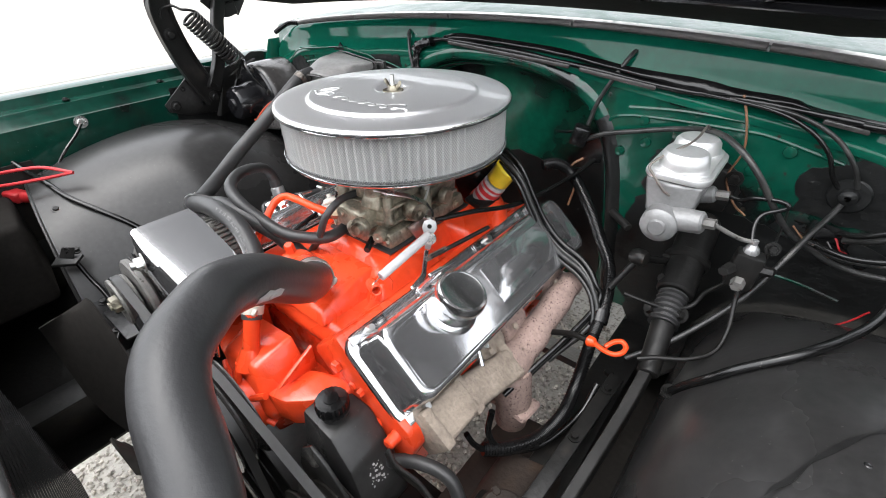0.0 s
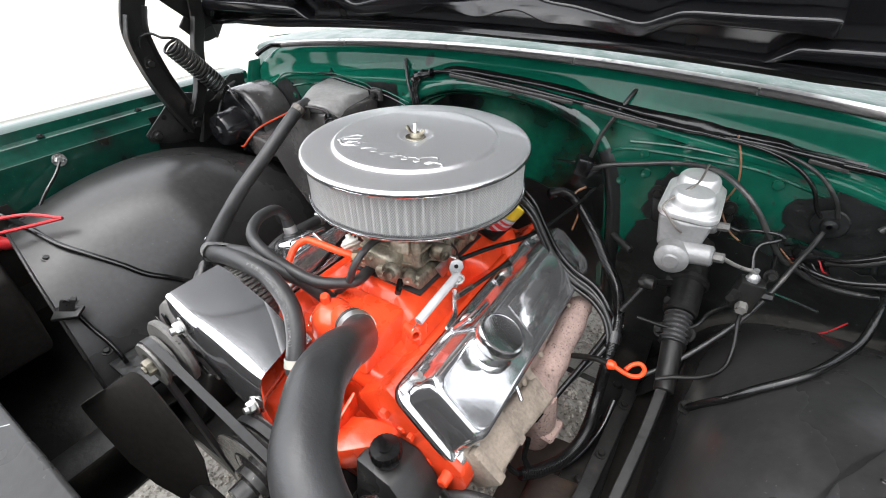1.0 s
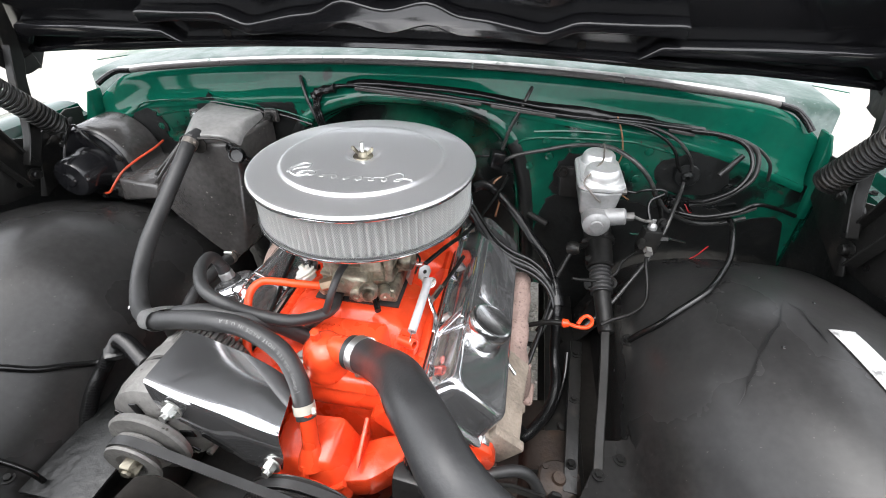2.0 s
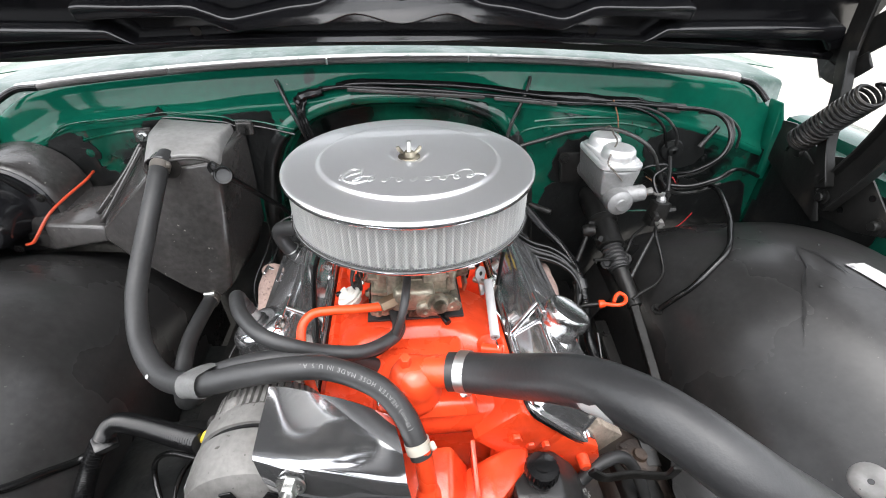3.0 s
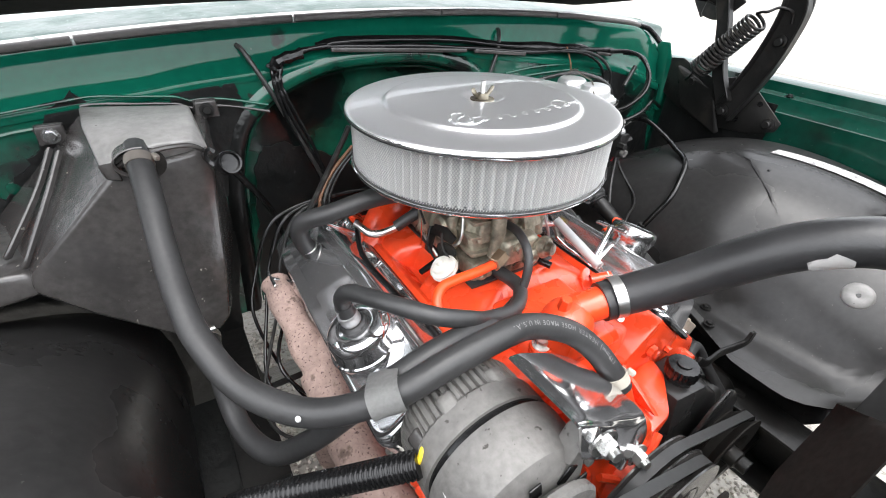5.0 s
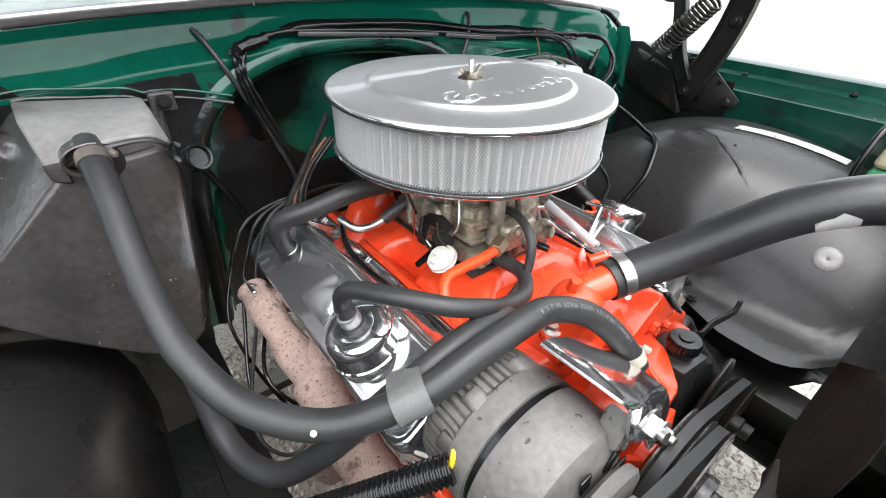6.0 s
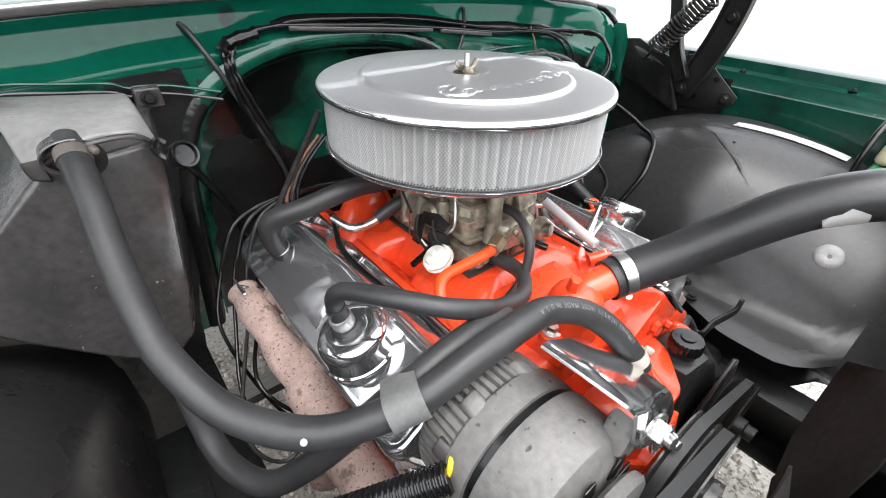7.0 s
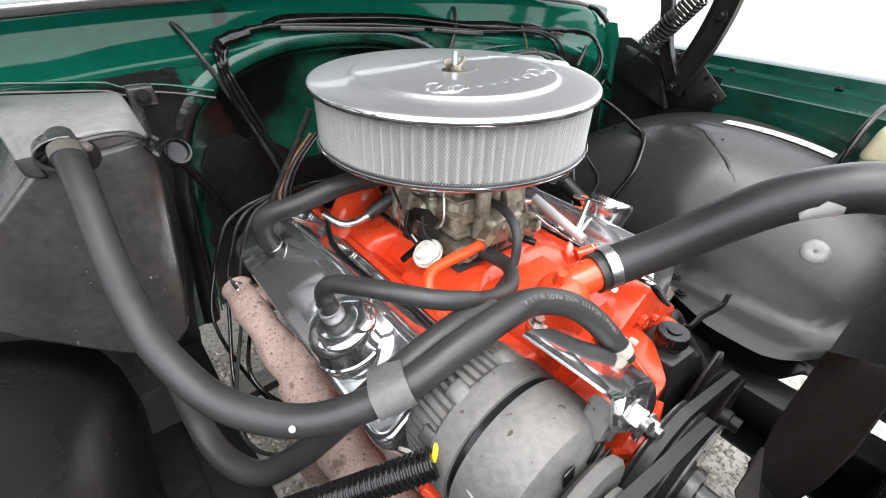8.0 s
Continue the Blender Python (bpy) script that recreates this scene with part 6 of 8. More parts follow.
part("sticker", prism([(-0.010, -0.006), (0.010, -0.007), (0.011, 0.006), (-0.009, 0.007)], 0.0, 0.0004, axis((-0.2450, -0.322, 0.9290), (-0.955, 0.0, 0.30)), 0), LABEL_WHITE, alt, "small white sticker with grey bars")

# chrome bracket over the alternator
bracket = thing("alternator_bracket", "chrome alternator bracket bolted to the water pump", "bracket", (-0.08, -0.33, 0.9))
TOP = [[(-0.157, -0.277, 1.012), (-0.140, -0.273, 1.003), (-0.115, -0.270, 0.987), (-0.088, -0.266, 0.968), (-0.060, -0.264, 0.946), (-0.035, -0.266, 0.925)],
       [(-0.156, -0.315, 1.013), (-0.138, -0.313, 1.0035), (-0.112, -0.310, 0.986), (-0.084, -0.306, 0.9655), (-0.054, -0.303, 0.943), (-0.026, -0.302, 0.922)],
       [(-0.155, -0.348, 1.0135), (-0.137, -0.348, 1.0038), (-0.111, -0.346, 0.985), (-0.082, -0.342, 0.963), (-0.052, -0.339, 0.939), (-0.022, -0.334, 0.918)],
       [(-0.154, -0.355, 1.0115), (-0.136, -0.356, 1.0005), (-0.110, -0.354, 0.980), (-0.081, -0.351, 0.955), (-0.051, -0.348, 0.930), (-0.020, -0.342, 0.912)],
       [(-0.153, -0.357, 1.008), (-0.134, -0.358, 0.996), (-0.108, -0.357, 0.972), (-0.080, -0.354, 0.944), (-0.05, -0.352, 0.918), (-0.018, -0.346, 0.903)],
       [(-0.150, -0.360, 0.985), (-0.132, -0.362, 0.972), (-0.106, -0.361, 0.950), (-0.082, -0.359, 0.920), (-0.055, -0.357, 0.888), (-0.016, -0.350, 0.885)],
       [(-0.146, -0.361, 0.970), (-0.130, -0.363, 0.958), (-0.106, -0.362, 0.936), (-0.084, -0.360, 0.904), (-0.056, -0.358, 0.868), (-0.022, -0.352, 0.858)]]


def finer(grid, k=4):
    rows_ = [curve(r, k) for r in grid]
    cols = [curve([r[j] for r in rows_], k) for j in range(len(rows_[0]))]
    return [[c[i] for c in cols] for i in range(len(cols[0]))]


part("plate", sheet(finer(TOP), 0.0025), CHROME, bracket, "bent chromed sheet", sharp=60)
for p in ((-0.126, -0.364, 0.978), (-0.033, -0.356, 0.872)):
    b = part("bolt", bolt(p, (-0.1, -1, 0.1), 0.0088, 0.009), ZINC, bracket, "zinc hex bolt")
    part("stud_end", rod((p[0], p[1] - 0.008, p[2]), (p[0] - 0.001, p[1] - 0.014, p[2] + 0.001), 0.0055, 0.005, 12), ZINC, b)
part("slot", prism([(-0.02, -0.004), (0.02, -0.004), (0.024, 0.0), (0.02, 0.004), (-0.02, 0.004), (-0.024, 0)], 0, 0.0005, axis((-0.088, -0.3625, 0.918), (0.1, -1, 0.05)) @ pose(0, 0, 0, 0, 0, -50), 0), PLASTIC, bracket)
part("brace", flat_bar([(-0.055, -0.275, 0.90), (-0.045, -0.24, 0.895), (-0.05, -0.215, 0.905)], 0.02, 0.003, (0.3, 0, 1)), CHROME_WORN, bracket)


# ---- belts and pulleys ----
def hull2(points):
    pts = sorted(set(points))
    def half(seq):
        out = []
        for p in seq:
            while len(out) > 1 and (out[-1][0] - out[-2][0]) * (p[1] - out[-2][1]) - (out[-1][1] - out[-2][1]) * (p[0] - out[-2][0]) <= 0:
                out.pop()
            out.append(p)
        return out
    a, b = half(pts), half(pts[::-1])
    return a[:-1] + b[:-1]


def belt(wheels, y, wide):
    pts = []
    for x, z, r in wheels:
        pts += [(round(x + r * math.cos(k * 0.1309), 5), round(z + r * math.sin(k * 0.1309), 5)) for k in range(48)]
    line = hull2(pts)
    bm = bmesh.new()
    rings_ = []
    n = len(line)
    for i, (x, z) in enumerate(line):
        px, pz = line[i - 1]
        qx, qz = line[(i + 1) % n]
        d = Vector((qx - px, qz - pz)).normalized()
        o = Vector((d.y, -d.x))
        rings_.append([bm.verts.new((x + o.x * k, y + w, z + o.y * k)) for k, w in ((0.001, -wide / 2), (0.001, wide / 2), (-0.007, wide * 0.32), (-0.007, -wide * 0.32))])
    for i in range(n):
        a, b = rings_[i], rings_[(i + 1) % n]
        for k in range(4):
            bm.faces.new((a[k], a[(k + 1) % 4], b[(k + 1) % 4], b[k]))
    return bm


WHEELS = [(-0.178, 0.908, 0.036), (0.0, 0.785, 0.078), (0.0, 0.62, 0.085)]
single("fan_belt", belt(WHEELS, -0.391, 0.011), RUBBER, "black rubber fan belt round the alternator pulley", "belt", group="drive belts", sharp=50)
single("steering_belt", belt([(0.195, 0.722, 0.062), (0.0, 0.785, 0.080), (0.0, 0.62, 0.087)], -0.371, 0.011), RUBBER, "black rubber power steering belt", "belt", group="drive belts", sharp=50)


def grooved(at, r, grooves, mat, parent, name="pulley"):
    prof = [(0.012, 0), (r * 0.55, 0), (r * 0.62, 0.012), (r - 0.004, 0.012)]
    for g in range(grooves):
        z = 0.012 - 0.020 * g
        prof += [(r + 0.003, z + 0.001), (r + 0.003, z - 0.001), (r - 0.010, z - 0.009), (r - 0.010, z - 0.011), (r + 0.003, z - 0.019), (r + 0.003, z - 0.021)]
    prof += [(r - 0.012, 0.012 - 0.020 * grooves - 0.002), (0.012, 0.012 - 0.020 * grooves)]
    return part(name, lathe(prof, axis(at, (0, -1, 0)), 48), mat, parent)


pump_pulley = thing("pump_pulley", "grey two-groove water pump pulley", "pulley", (0, -0.39, 0.7))
grooved((0, -0.389, 0.785), 0.078, 2, HEATER_GREY, pump_pulley, "rim")
part("hub", lathe([(0.07, 0.0), (0.05, 0.004), (0.045, 0.016), (0.03, 0.02), (0.03, 0.03), (0.018, 0.032), (0.018, 0.05), (0, 0.05)], axis((0, -0.385, 0.785), (0, -1, 0)), 36), HEATER_GREY, pump_pulley)
crank_pulley = thing("crank_pulley", "dark greasy crankshaft belt pulley", "pulley", (0, -0.39, 0.53))
grooved((0, -0.389, 0.62), 0.085, 2, DARK_STEEL, crank_pulley, "rim")
fan = thing("cooling_fan", "black engine fan with four broad blades", "fan", (0, -0.46, 0.6))
part("hub", lathe([(0, -0.008), (0.05, -0.008), (0.055, 0.0), (0.05, 0.012), (0.03, 0.016), (0, 0.016)], axis((0, -0.455, 0.785), (0, -1, 0)), 32), DARK_STEEL, fan)
for k in range(4):
    a = radians(130 + 90 * k)
    rad_, tan_ = Vector((math.cos(a), 0, math.sin(a))), Vector((-math.sin(a), 0, math.cos(a)))
    grid = []
    for r, w in ((0.045, 0.022), (0.08, 0.048), (0.12, 0.056), (0.17, 0.064), (0.195, 0.065), (0.207, 0.059), (0.214, 0.046), (0.217, 0.028)):
        grid.append([Vector((0, -0.462, 0.785)) + rad_ * r + tan_ * (w * q) + Vector((0, -0.026 * q * min(1, r / 0.1), 0)) for q in (-1, -0.5, 0, 0.5, 1)])
    part("blade", sheet(grid, 0.002), FAN_BLACK, fan, sharp=60)

# ---- power steering pump ----
steer_pump = thing("power_steering_pump", "black power steering pump with a ribbed cap", "pump", (0.165, -0.3, 0.66))
part("reservoir", hull([(0.112, -0.262, 0.822), (0.176, -0.262, 0.822), (0.112, -0.322, 0.824), (0.172, -0.326, 0.820), (0.205, -0.266, 0.792), (0.208, -0.330, 0.788), (0.108, -0.262, 0.70), (0.236, -0.262, 0.70), (0.108, -0.338, 0.70), (0.236, -0.340, 0.70), (0.232, -0.268, 0.745), (0.232, -0.335, 0.742), (0.16, -0.30, 0.65)], 0.005, 2), SATIN, steer_pump, "dusty black reservoir")
rr = random.Random(5)
for k in range(46):
    px, pz = rr.uniform(-0.012, 0.012), rr.uniform(-0.016, 0.016)
    q = Vector((0.2175 - pz * 0.62 + 0.0008, -0.303 + px, 0.770 + pz * 0.78 + 0.0008))
    sz = rr.uniform(0.0006, 0.0021)
    part("label_flake", prism([(sz * rr.uniform(0.6, 1.3) * math.cos(a), sz * rr.uniform(0.6, 1.3) * math.sin(a)) for a in (0, 1.2, 2.5, 3.8, 5.1)], 0, 0.0004, axis(q, (0.86, 0, 0.5)), 0), LABEL_WHITE, steer_pump)
part("neck", lathe([(0.018, 0.81), (0.017, 0.835), (0.015, 0.835)], Matrix.Translation((0.147, -0.298, 0)), 28), SATIN, steer_pump)
pcap = part("cap", lathe([(0.0, 0.832), (0.021, 0.832), (0.0218, 0.835), (0.0218, 0.846), (0.020, 0.849), (0.010, 0.850), (0.0095, 0.8525), (0.004, 0.853), (0, 0.853)], Matrix.Translation((0.147, -0.298, 0)), 60, lambda a, i: 1 - (0.05 if i in (1, 2, 3, 4) and math.sin(a * 20) > 0 else 0)), PLASTIC, steer_pump, "ribbed black screw cap")
grooved((0.195, -0.372, 0.722), 0.060, 2, FAN_BLACK, steer_pump)
part("pulley_face", lathe([(0.058, 0.006), (0.052, 0.002), (0.035, 0.004), (0.03, -0.008), (0.014, -0.008), (0.014, 0.008), (0, 0.008)], axis((0.195, -0.372, 0.722), (0, -1, 0)), 36), FAN_BLACK, steer_pump)
part("shaft_nose", lathe([(0.014, 0), (0.014, 0.02), (0.011, 0.022), (0.011, 0.034), (0, 0.034)], axis((0.195, -0.375, 0.722), (0, -1, 0)), 20), DARK_STEEL, steer_pump)
part("bracket", flat_bar([(0.225, -0.285, 0.80), (0.245, -0.29, 0.79), (0.28, -0.29, 0.792), (0.31, -0.297, 0.797), (0.325, -0.302, 0.805), (0.333, -0.302, 0.822)], 0.015, 0.006, (0, 1, 0)), DARK_STEEL, steer_pump)
part("bracket_plate", prism([(0.172, 0.838), (0.196, 0.822), (0.224, 0.785), (0.225, 0.74), (0.19, 0.70), (0.15, 0.70), (0.128, 0.76), (0.146, 0.81)], 0.347, 0.352, Matrix(((1, 0, 0, 0), (0, 0, -1, 0), (0, 1, 0, 0), (0, 0, 0, 1))), 0.0015), SATIN, steer_pump)
part("pressure_hose", pipe([(0.215, -0.28, 0.76), (0.255, -0.26, 0.77), (0.30, -0.25, 0.76), (0.33, -0.27, 0.71), (0.34, -0.32, 0.66)], 0.009, 12), RUBBER, steer_pump)
part("return_hose", pipe([(0.14, -0.27, 0.72), (0.10, -0.30, 0.70), (0.09, -0.33, 0.67), (0.12, -0.37, 0.64)], 0.010, 12), RUBBER, steer_pump)

# ---- brake master cylinder ----
brake = thing("brake_master_cylinder", "bright cast brake master cylinder on the firewall", "master cylinder", (0.385, 0.27, 0.99))
part("reservoir", hull([(0.350, 0.115, 1.054), (0.422, 0.115, 1.054), (0.350, 0.238, 1.054), (0.422, 0.238, 1.054), (0.358, 0.122, 1.0), (0.414, 0.122, 1.0), (0.358, 0.235, 1.0), (0.414, 0.235, 1.0), (0.386, 0.108, 1.05), (0.386, 0.112, 1.0)], 0.009, 3), MASTER_ALU, brake, "grey cast reservoir")


def stadium(w, l, r):
    out = []
    for cx, cy, a0 in ((w - r, l - r, 0), (-w + r, l - r, 90), (-w + r, -l + r, 180), (w - r, -l + r, 270)):
        out += [(cx + r * math.cos(radians(a0 + 18 * i)), cy + r * math.sin(radians(a0 + 18 * i))) for i in range(6)]
    return out


cover_ = part("cover", add(prism(stadium(0.041, 0.067, 0.022), 1.054, 1.063, Matrix.Translation((0.386, 0.176, 0)), 0.002), prism(stadium(0.036, 0.062, 0.02), 1.063, 1.068, Matrix.Translation((0.386, 0.176, 0)), 0.002)), COVER_ALU, brake, "shiny pressed cover")
for y in (0.145, 0.208):
    part("dome", lathe([(0.031, 1.066), (0.0305, 1.074), (0.029, 1.082), (0.025, 1.0865), (0.012, 1.088), (0, 1.088)], Matrix.Translation((0.386, y, 0)), 32), COVER_ALU, cover_)
part("bail_wire", pipe([(0.386, 0.109, 1.036), (0.378, 0.103, 1.044), (0.362, 0.105, 1.060), (0.353, 0.112, 1.070), (0.366, 0.132, 1.082), (0.384, 0.156, 1.092), (0.389, 0.185, 1.096), (0.391, 0.212, 1.102), (0.392, 0.240, 1.085)], 0.0016, 8), BROWN_CLAMP, brake, "wire bail over the cover")
part("bore", lathe([(0, -0.004), (0.010, -0.004), (0.012, -0.001), (0.018, 0.0), (0.0235, 0.005), (0.0245, 0.02), (0.0235, 0.03), (0.0235, 0.17), (0, 0.17)], axis((0.385, 0.088, 0.998), (0, 1, 0)), 32), MASTER_ALU, brake)
part("boss", rod((0.392, 0.112, 1.004), (0.435, 0.108, 1.012), 0.0165, 0.015, 20, 0.003), MASTER_ALU, brake)
part("boss", rod((0.40, 0.19, 1.01), (0.43, 0.19, 1.018), 0.013, 0.012, 20, 0.003), MASTER_ALU, brake)
part("fitting", rod((0.434, 0.108, 1.012), (0.448, 0.106, 1.015), 0.007, 0.007, 6), ALU, brake)
part("fitting", rod((0.43, 0.19, 1.018), (0.446, 0.19, 1.02), 0.007, 0.007, 6), ALU, brake)
part("mount_flange", hull([(0.32, 0.255, 1.03), (0.45, 0.255, 1.03), (0.33, 0.255, 0.96), (0.44, 0.255, 0.96), (0.32, 0.268, 1.03), (0.45, 0.268, 1.03), (0.33, 0.268, 0.96), (0.44, 0.268, 0.96)], 0.008), DARK_STEEL, brake)
for x, z in ((0.33, 1.02), (0.44, 1.02)):
    part("nut", bolt((x, 0.254, z), (0, -1, 0), 0.008, 0.008), DARK_STEEL, brake)
for pts in ([(0.446, 0.106, 1.015), (0.462, 0.118, 1.003), (0.478, 0.132, 0.992), (0.492, 0.138, 0.988), (0.493, 0.139, 0.975)],
            [(0.446, 0.19, 1.02), (0.462, 0.185, 1.021), (0.472, 0.182, 1.028), (0.486, 0.18, 1.032), (0.504, 0.18, 1.033), (0.513, 0.18, 1.028), (0.505, 0.18, 1.021), (0.490, 0.176, 1.012), (0.486, 0.165, 1.0), (0.490, 0.150, 0.985)]):
    part("brake_pipe", pipe(pts, 0.0030, 10), ALU if pts[0][1] < 0.15 else PLASTIC, brake, "thin steel brake pipe")

# ---- brake valve ----
valve = thing("brake_valve", "tarnished brake warning valve with steel pipes", "valve", (0.492, 0.14, 0.93))
part("body", box((0.034, 0.026, 0.052), (0.494, 0.138, 0.948), (0, 5, 8), 0.004), DARK_STEEL, valve)
part("top_nut", lathe([(0, 0), (0.009, 0), (0.0095, 0.004), (0.008, 0.009), (0.004, 0.013), (0.004, 0.02), (0, 0.02)], axis((0.494, 0.138, 0.973), (0, 0, 1)), 8), ALU_BRIGHT, valve)
part("switch", rod((0.480, 0.124, 0.952), (0.474, 0.104, 0.955), 0.0085, 0.007, 6, 0.001), DARK_STEEL, valve)
part("side_nut", rod((0.512, 0.135, 0.955), (0.526, 0.132, 0.958), 0.007, 0.006, 6), DARK_STEEL, valve)
part("side_nut", rod((0.494, 0.125, 0.935), (0.494, 0.113, 0.933), 0.009, 0.008, 6), ALU, valve)
part("mount", add(flat_bar([(0.510, 0.150, 0.94), (0.514, 0.158, 0.975), (0.516, 0.20, 0.988), (0.516, 0.265, 0.99)], 0.016, 0.003, (1, 0, 0)), bolt((0.515, 0.156, 0.978), (0.2, -1, 0.3), 0.006, 0.006)), DARK_STEEL, valve)
for pts in ([(0.486, 0.14, 0.925), (0.475, 0.145, 0.905), (0.462, 0.145, 0.885), (0.452, 0.135, 0.862), (0.425, 0.115, 0.858), (0.395, 0.105, 0.862), (0.365, 0.098, 0.868)],
            [(0.498, 0.135, 0.922), (0.50, 0.125, 0.90), (0.505, 0.10, 0.872), (0.50, 0.07, 0.852), (0.475, 0.045, 0.842), (0.44, 0.03, 0.835), (0.42, 0.02, 0.828)]):
    part("brake_pipe", pipe(pts, 0.0031, 10), DARK_STEEL, valve)

# ---- steering column ----
column = thing("steering_column", "greasy black steering column and shaft", "steering column", (0.42, 0.15, 0.8))
part("jacket", rod((0.416, 0.285, 0.925), (0.424, 0.150, 0.862), 0.029, 0.027, 24, 0.003), DARK_STEEL, column)
part("collar", lathe([(0.029, 0), (0.034, 0.004), (0.034, 0.012), (0.029, 0.016)], axis((0.42, 0.215, 0.892), (0.008, -0.135, -0.063)), 24), DARK_STEEL, column)
part("boot", corrugated([(0.424, 0.152, 0.862), (0.428, 0.10, 0.836)], 0.022, 0.0022, 0.004, 20), RUBBER, column)
part("coupling", rod((0.428, 0.105, 0.838), (0.437, 0.030, 0.798), 0.017, 0.015, 18, 0.002), DARK_STEEL, column)
part("shaft", flat_bar([(0.435, 0.035, 0.80), (0.431, -0.037, 0.771), (0.425, -0.10, 0.749), (0.418, -0.17, 0.725), (0.41, -0.26, 0.70)], 0.018, 0.016, (1, 0, 0.2)), DARK_STEEL, column, "worn grey steel shaft")
for p in ((0.397, 0.20, 0.89), (0.405, 0.16, 0.875), (0.445, 0.12, 0.85), (0.405, 0.115, 0.845)):
    part("bolt", bolt(p, (-0.5, -0.6, 0.5), 0.008, 0.010), DARK_STEEL, column)
link = thing("clutch_link", "dark steel clutch linkage rod with a swivel end", "linkage", (0.36, 0.14, 0.88))
part("swivel", lathe([(0, -0.012), (0.010, -0.012), (0.013, -0.006), (0.013, 0.006), (0.010, 0.012), (0, 0.012)], axis((0.363, 0.144, 0.909), (1, -0.2, 0.2)), 18), DARK_STEEL, link)
part("rod", rod((0.363, 0.144, 0.909), (0.338, 0.115, 0.855), 0.005), DARK_STEEL, link)
part("arm", rod((0.363, 0.144, 0.909), (0.405, 0.20, 0.885), 0.006), DARK_STEEL, link)

# ---- steering box ----
steer_box = thing("steering_box", "rusty dark steering box bolted to the frame rail", "steering box", (0.36, -0.2, 0.6))
part("housing", hull([(0.30, -0.30, 0.668), (0.40, -0.30, 0.668), (0.30, -0.12, 0.672), (0.395, -0.10, 0.672), (0.28, -0.32, 0.57), (0.41, -0.32, 0.57), (0.28, -0.08, 0.57), (0.41, -0.08, 0.57), (0.34, -0.22, 0.690), (0.38, -0.20, 0.690)], 0.008, 2), BROWN_STEEL, steer_box, "brown greasy casting")
part("mount_plate", hull([(0.255, -0.26, 0.640), (0.40, -0.27, 0.645), (0.255, -0.035, 0.640), (0.40, -0.02, 0.645), (0.255, -0.26, 0.632), (0.40, -0.27, 0.637), (0.255, -0.035, 0.632), (0.40, -0.02, 0.637)], 0.003), BROWN_STEEL, steer_box)
part("cover_plate", lathe([(0, 0), (0.034, 0), (0.034, 0.006), (0.03, 0.010), (0.012, 0.012), (0.010, 0.018), (0, 0.018)], axis((0.355, -0.215, 0.688), (0.05, -0.05, 1)), 24), BROWN_STEEL, steer_box)
for a in (20, 140, 260):
    part("bolt", bolt((0.355 + 0.027 * math.cos(radians(a)), -0.215 + 0.027 * math.sin(radians(a)), 0.696), (0, 0, 1), 0.006, 0.006), BROWN_STEEL, steer_box)

# ---- dipstick ----
dip = thing("dipstick", "engine dipstick with an orange loop handle", "dipstick", (0.30, 0.02, 0.79))
part("tube", pipe([(0.25, 0.03, 0.77), (0.285, 0.026, 0.795), (0.325, 0.02, 0.818), (0.352, 0.014, 0.826)], 0.0048, 12), DARK_STEEL, dip)
part("collar", rod((0.350, 0.014, 0.8255), (0.362, 0.012, 0.829), 0.0085, 0.007, 14, 0.002), ORANGE_LINE, dip)
part("handle", pipe([(0.360, 0.012, 0.828), (0.376, 0.006, 0.829), (0.390, 0.004, 0.831), (0.400, 0.010, 0.834), (0.402, 0.021, 0.837), (0.394, 0.027, 0.839), (0.384, 0.021, 0.837), (0.377, 0.010, 0.832)], 0.0037, 12), ORANGE_LINE, dip, "bright orange loop")

# ---- heater box and blower ----
heater = thing("heater_box", "dented grey heater box on the firewall", "heater box", (-0.4, 0.27, 0.85))
part("front_housing", hull([(-0.325, 0.135, 1.082), (-0.422, 0.128, 1.074), (-0.538, 0.131, 0.965), (-0.545, 0.131, 0.944), (-0.50, 0.122, 0.897), (-0.43, 0.116, 0.832), (-0.402, 0.115, 0.812), (-0.372, 0.115, 0.812), (-0.350, 0.118, 0.832), (-0.318, 0.138, 1.05), (-0.302, 0.268, 1.09), (-0.445, 0.268, 1.112), (-0.585, 0.268, 0.985), (-0.585, 0.268, 0.93), (-0.43, 0.268, 0.82), (-0.34, 0.268, 0.82), (-0.306, 0.268, 0.90)], 0.006, 3), HEATER_GREY, heater, "grimy grey pressed steel")
part("side_rib", add(flat_bar([(-0.478, 0.228, 1.076), (-0.502, 0.190, 1.036), (-0.543, 0.141, 0.973)], 0.007, 0.006, (0.8, -0.3, 0.4)), flat_bar([(-0.490, 0.250, 1.074), (-0.515, 0.215, 1.034), (-0.560, 0.165, 0.978)], 0.008, 0.006, (0.8, -0.3, 0.4))), HEATER_GREY, heater, "doubled seam flange")
part("lower_duct", hull([(-0.54, 0.136, 0.968), (-0.64, 0.142, 0.974), (-0.70, 0.17, 0.974), (-0.54, 0.268, 0.990), (-0.72, 0.268, 0.98), (-0.54, 0.129, 0.940), (-0.64, 0.136, 0.922), (-0.70, 0.165, 0.918), (-0.50, 0.268, 0.90), (-0.72, 0.268, 0.90)], 0.006, 3), HEATER_GREY, heater)
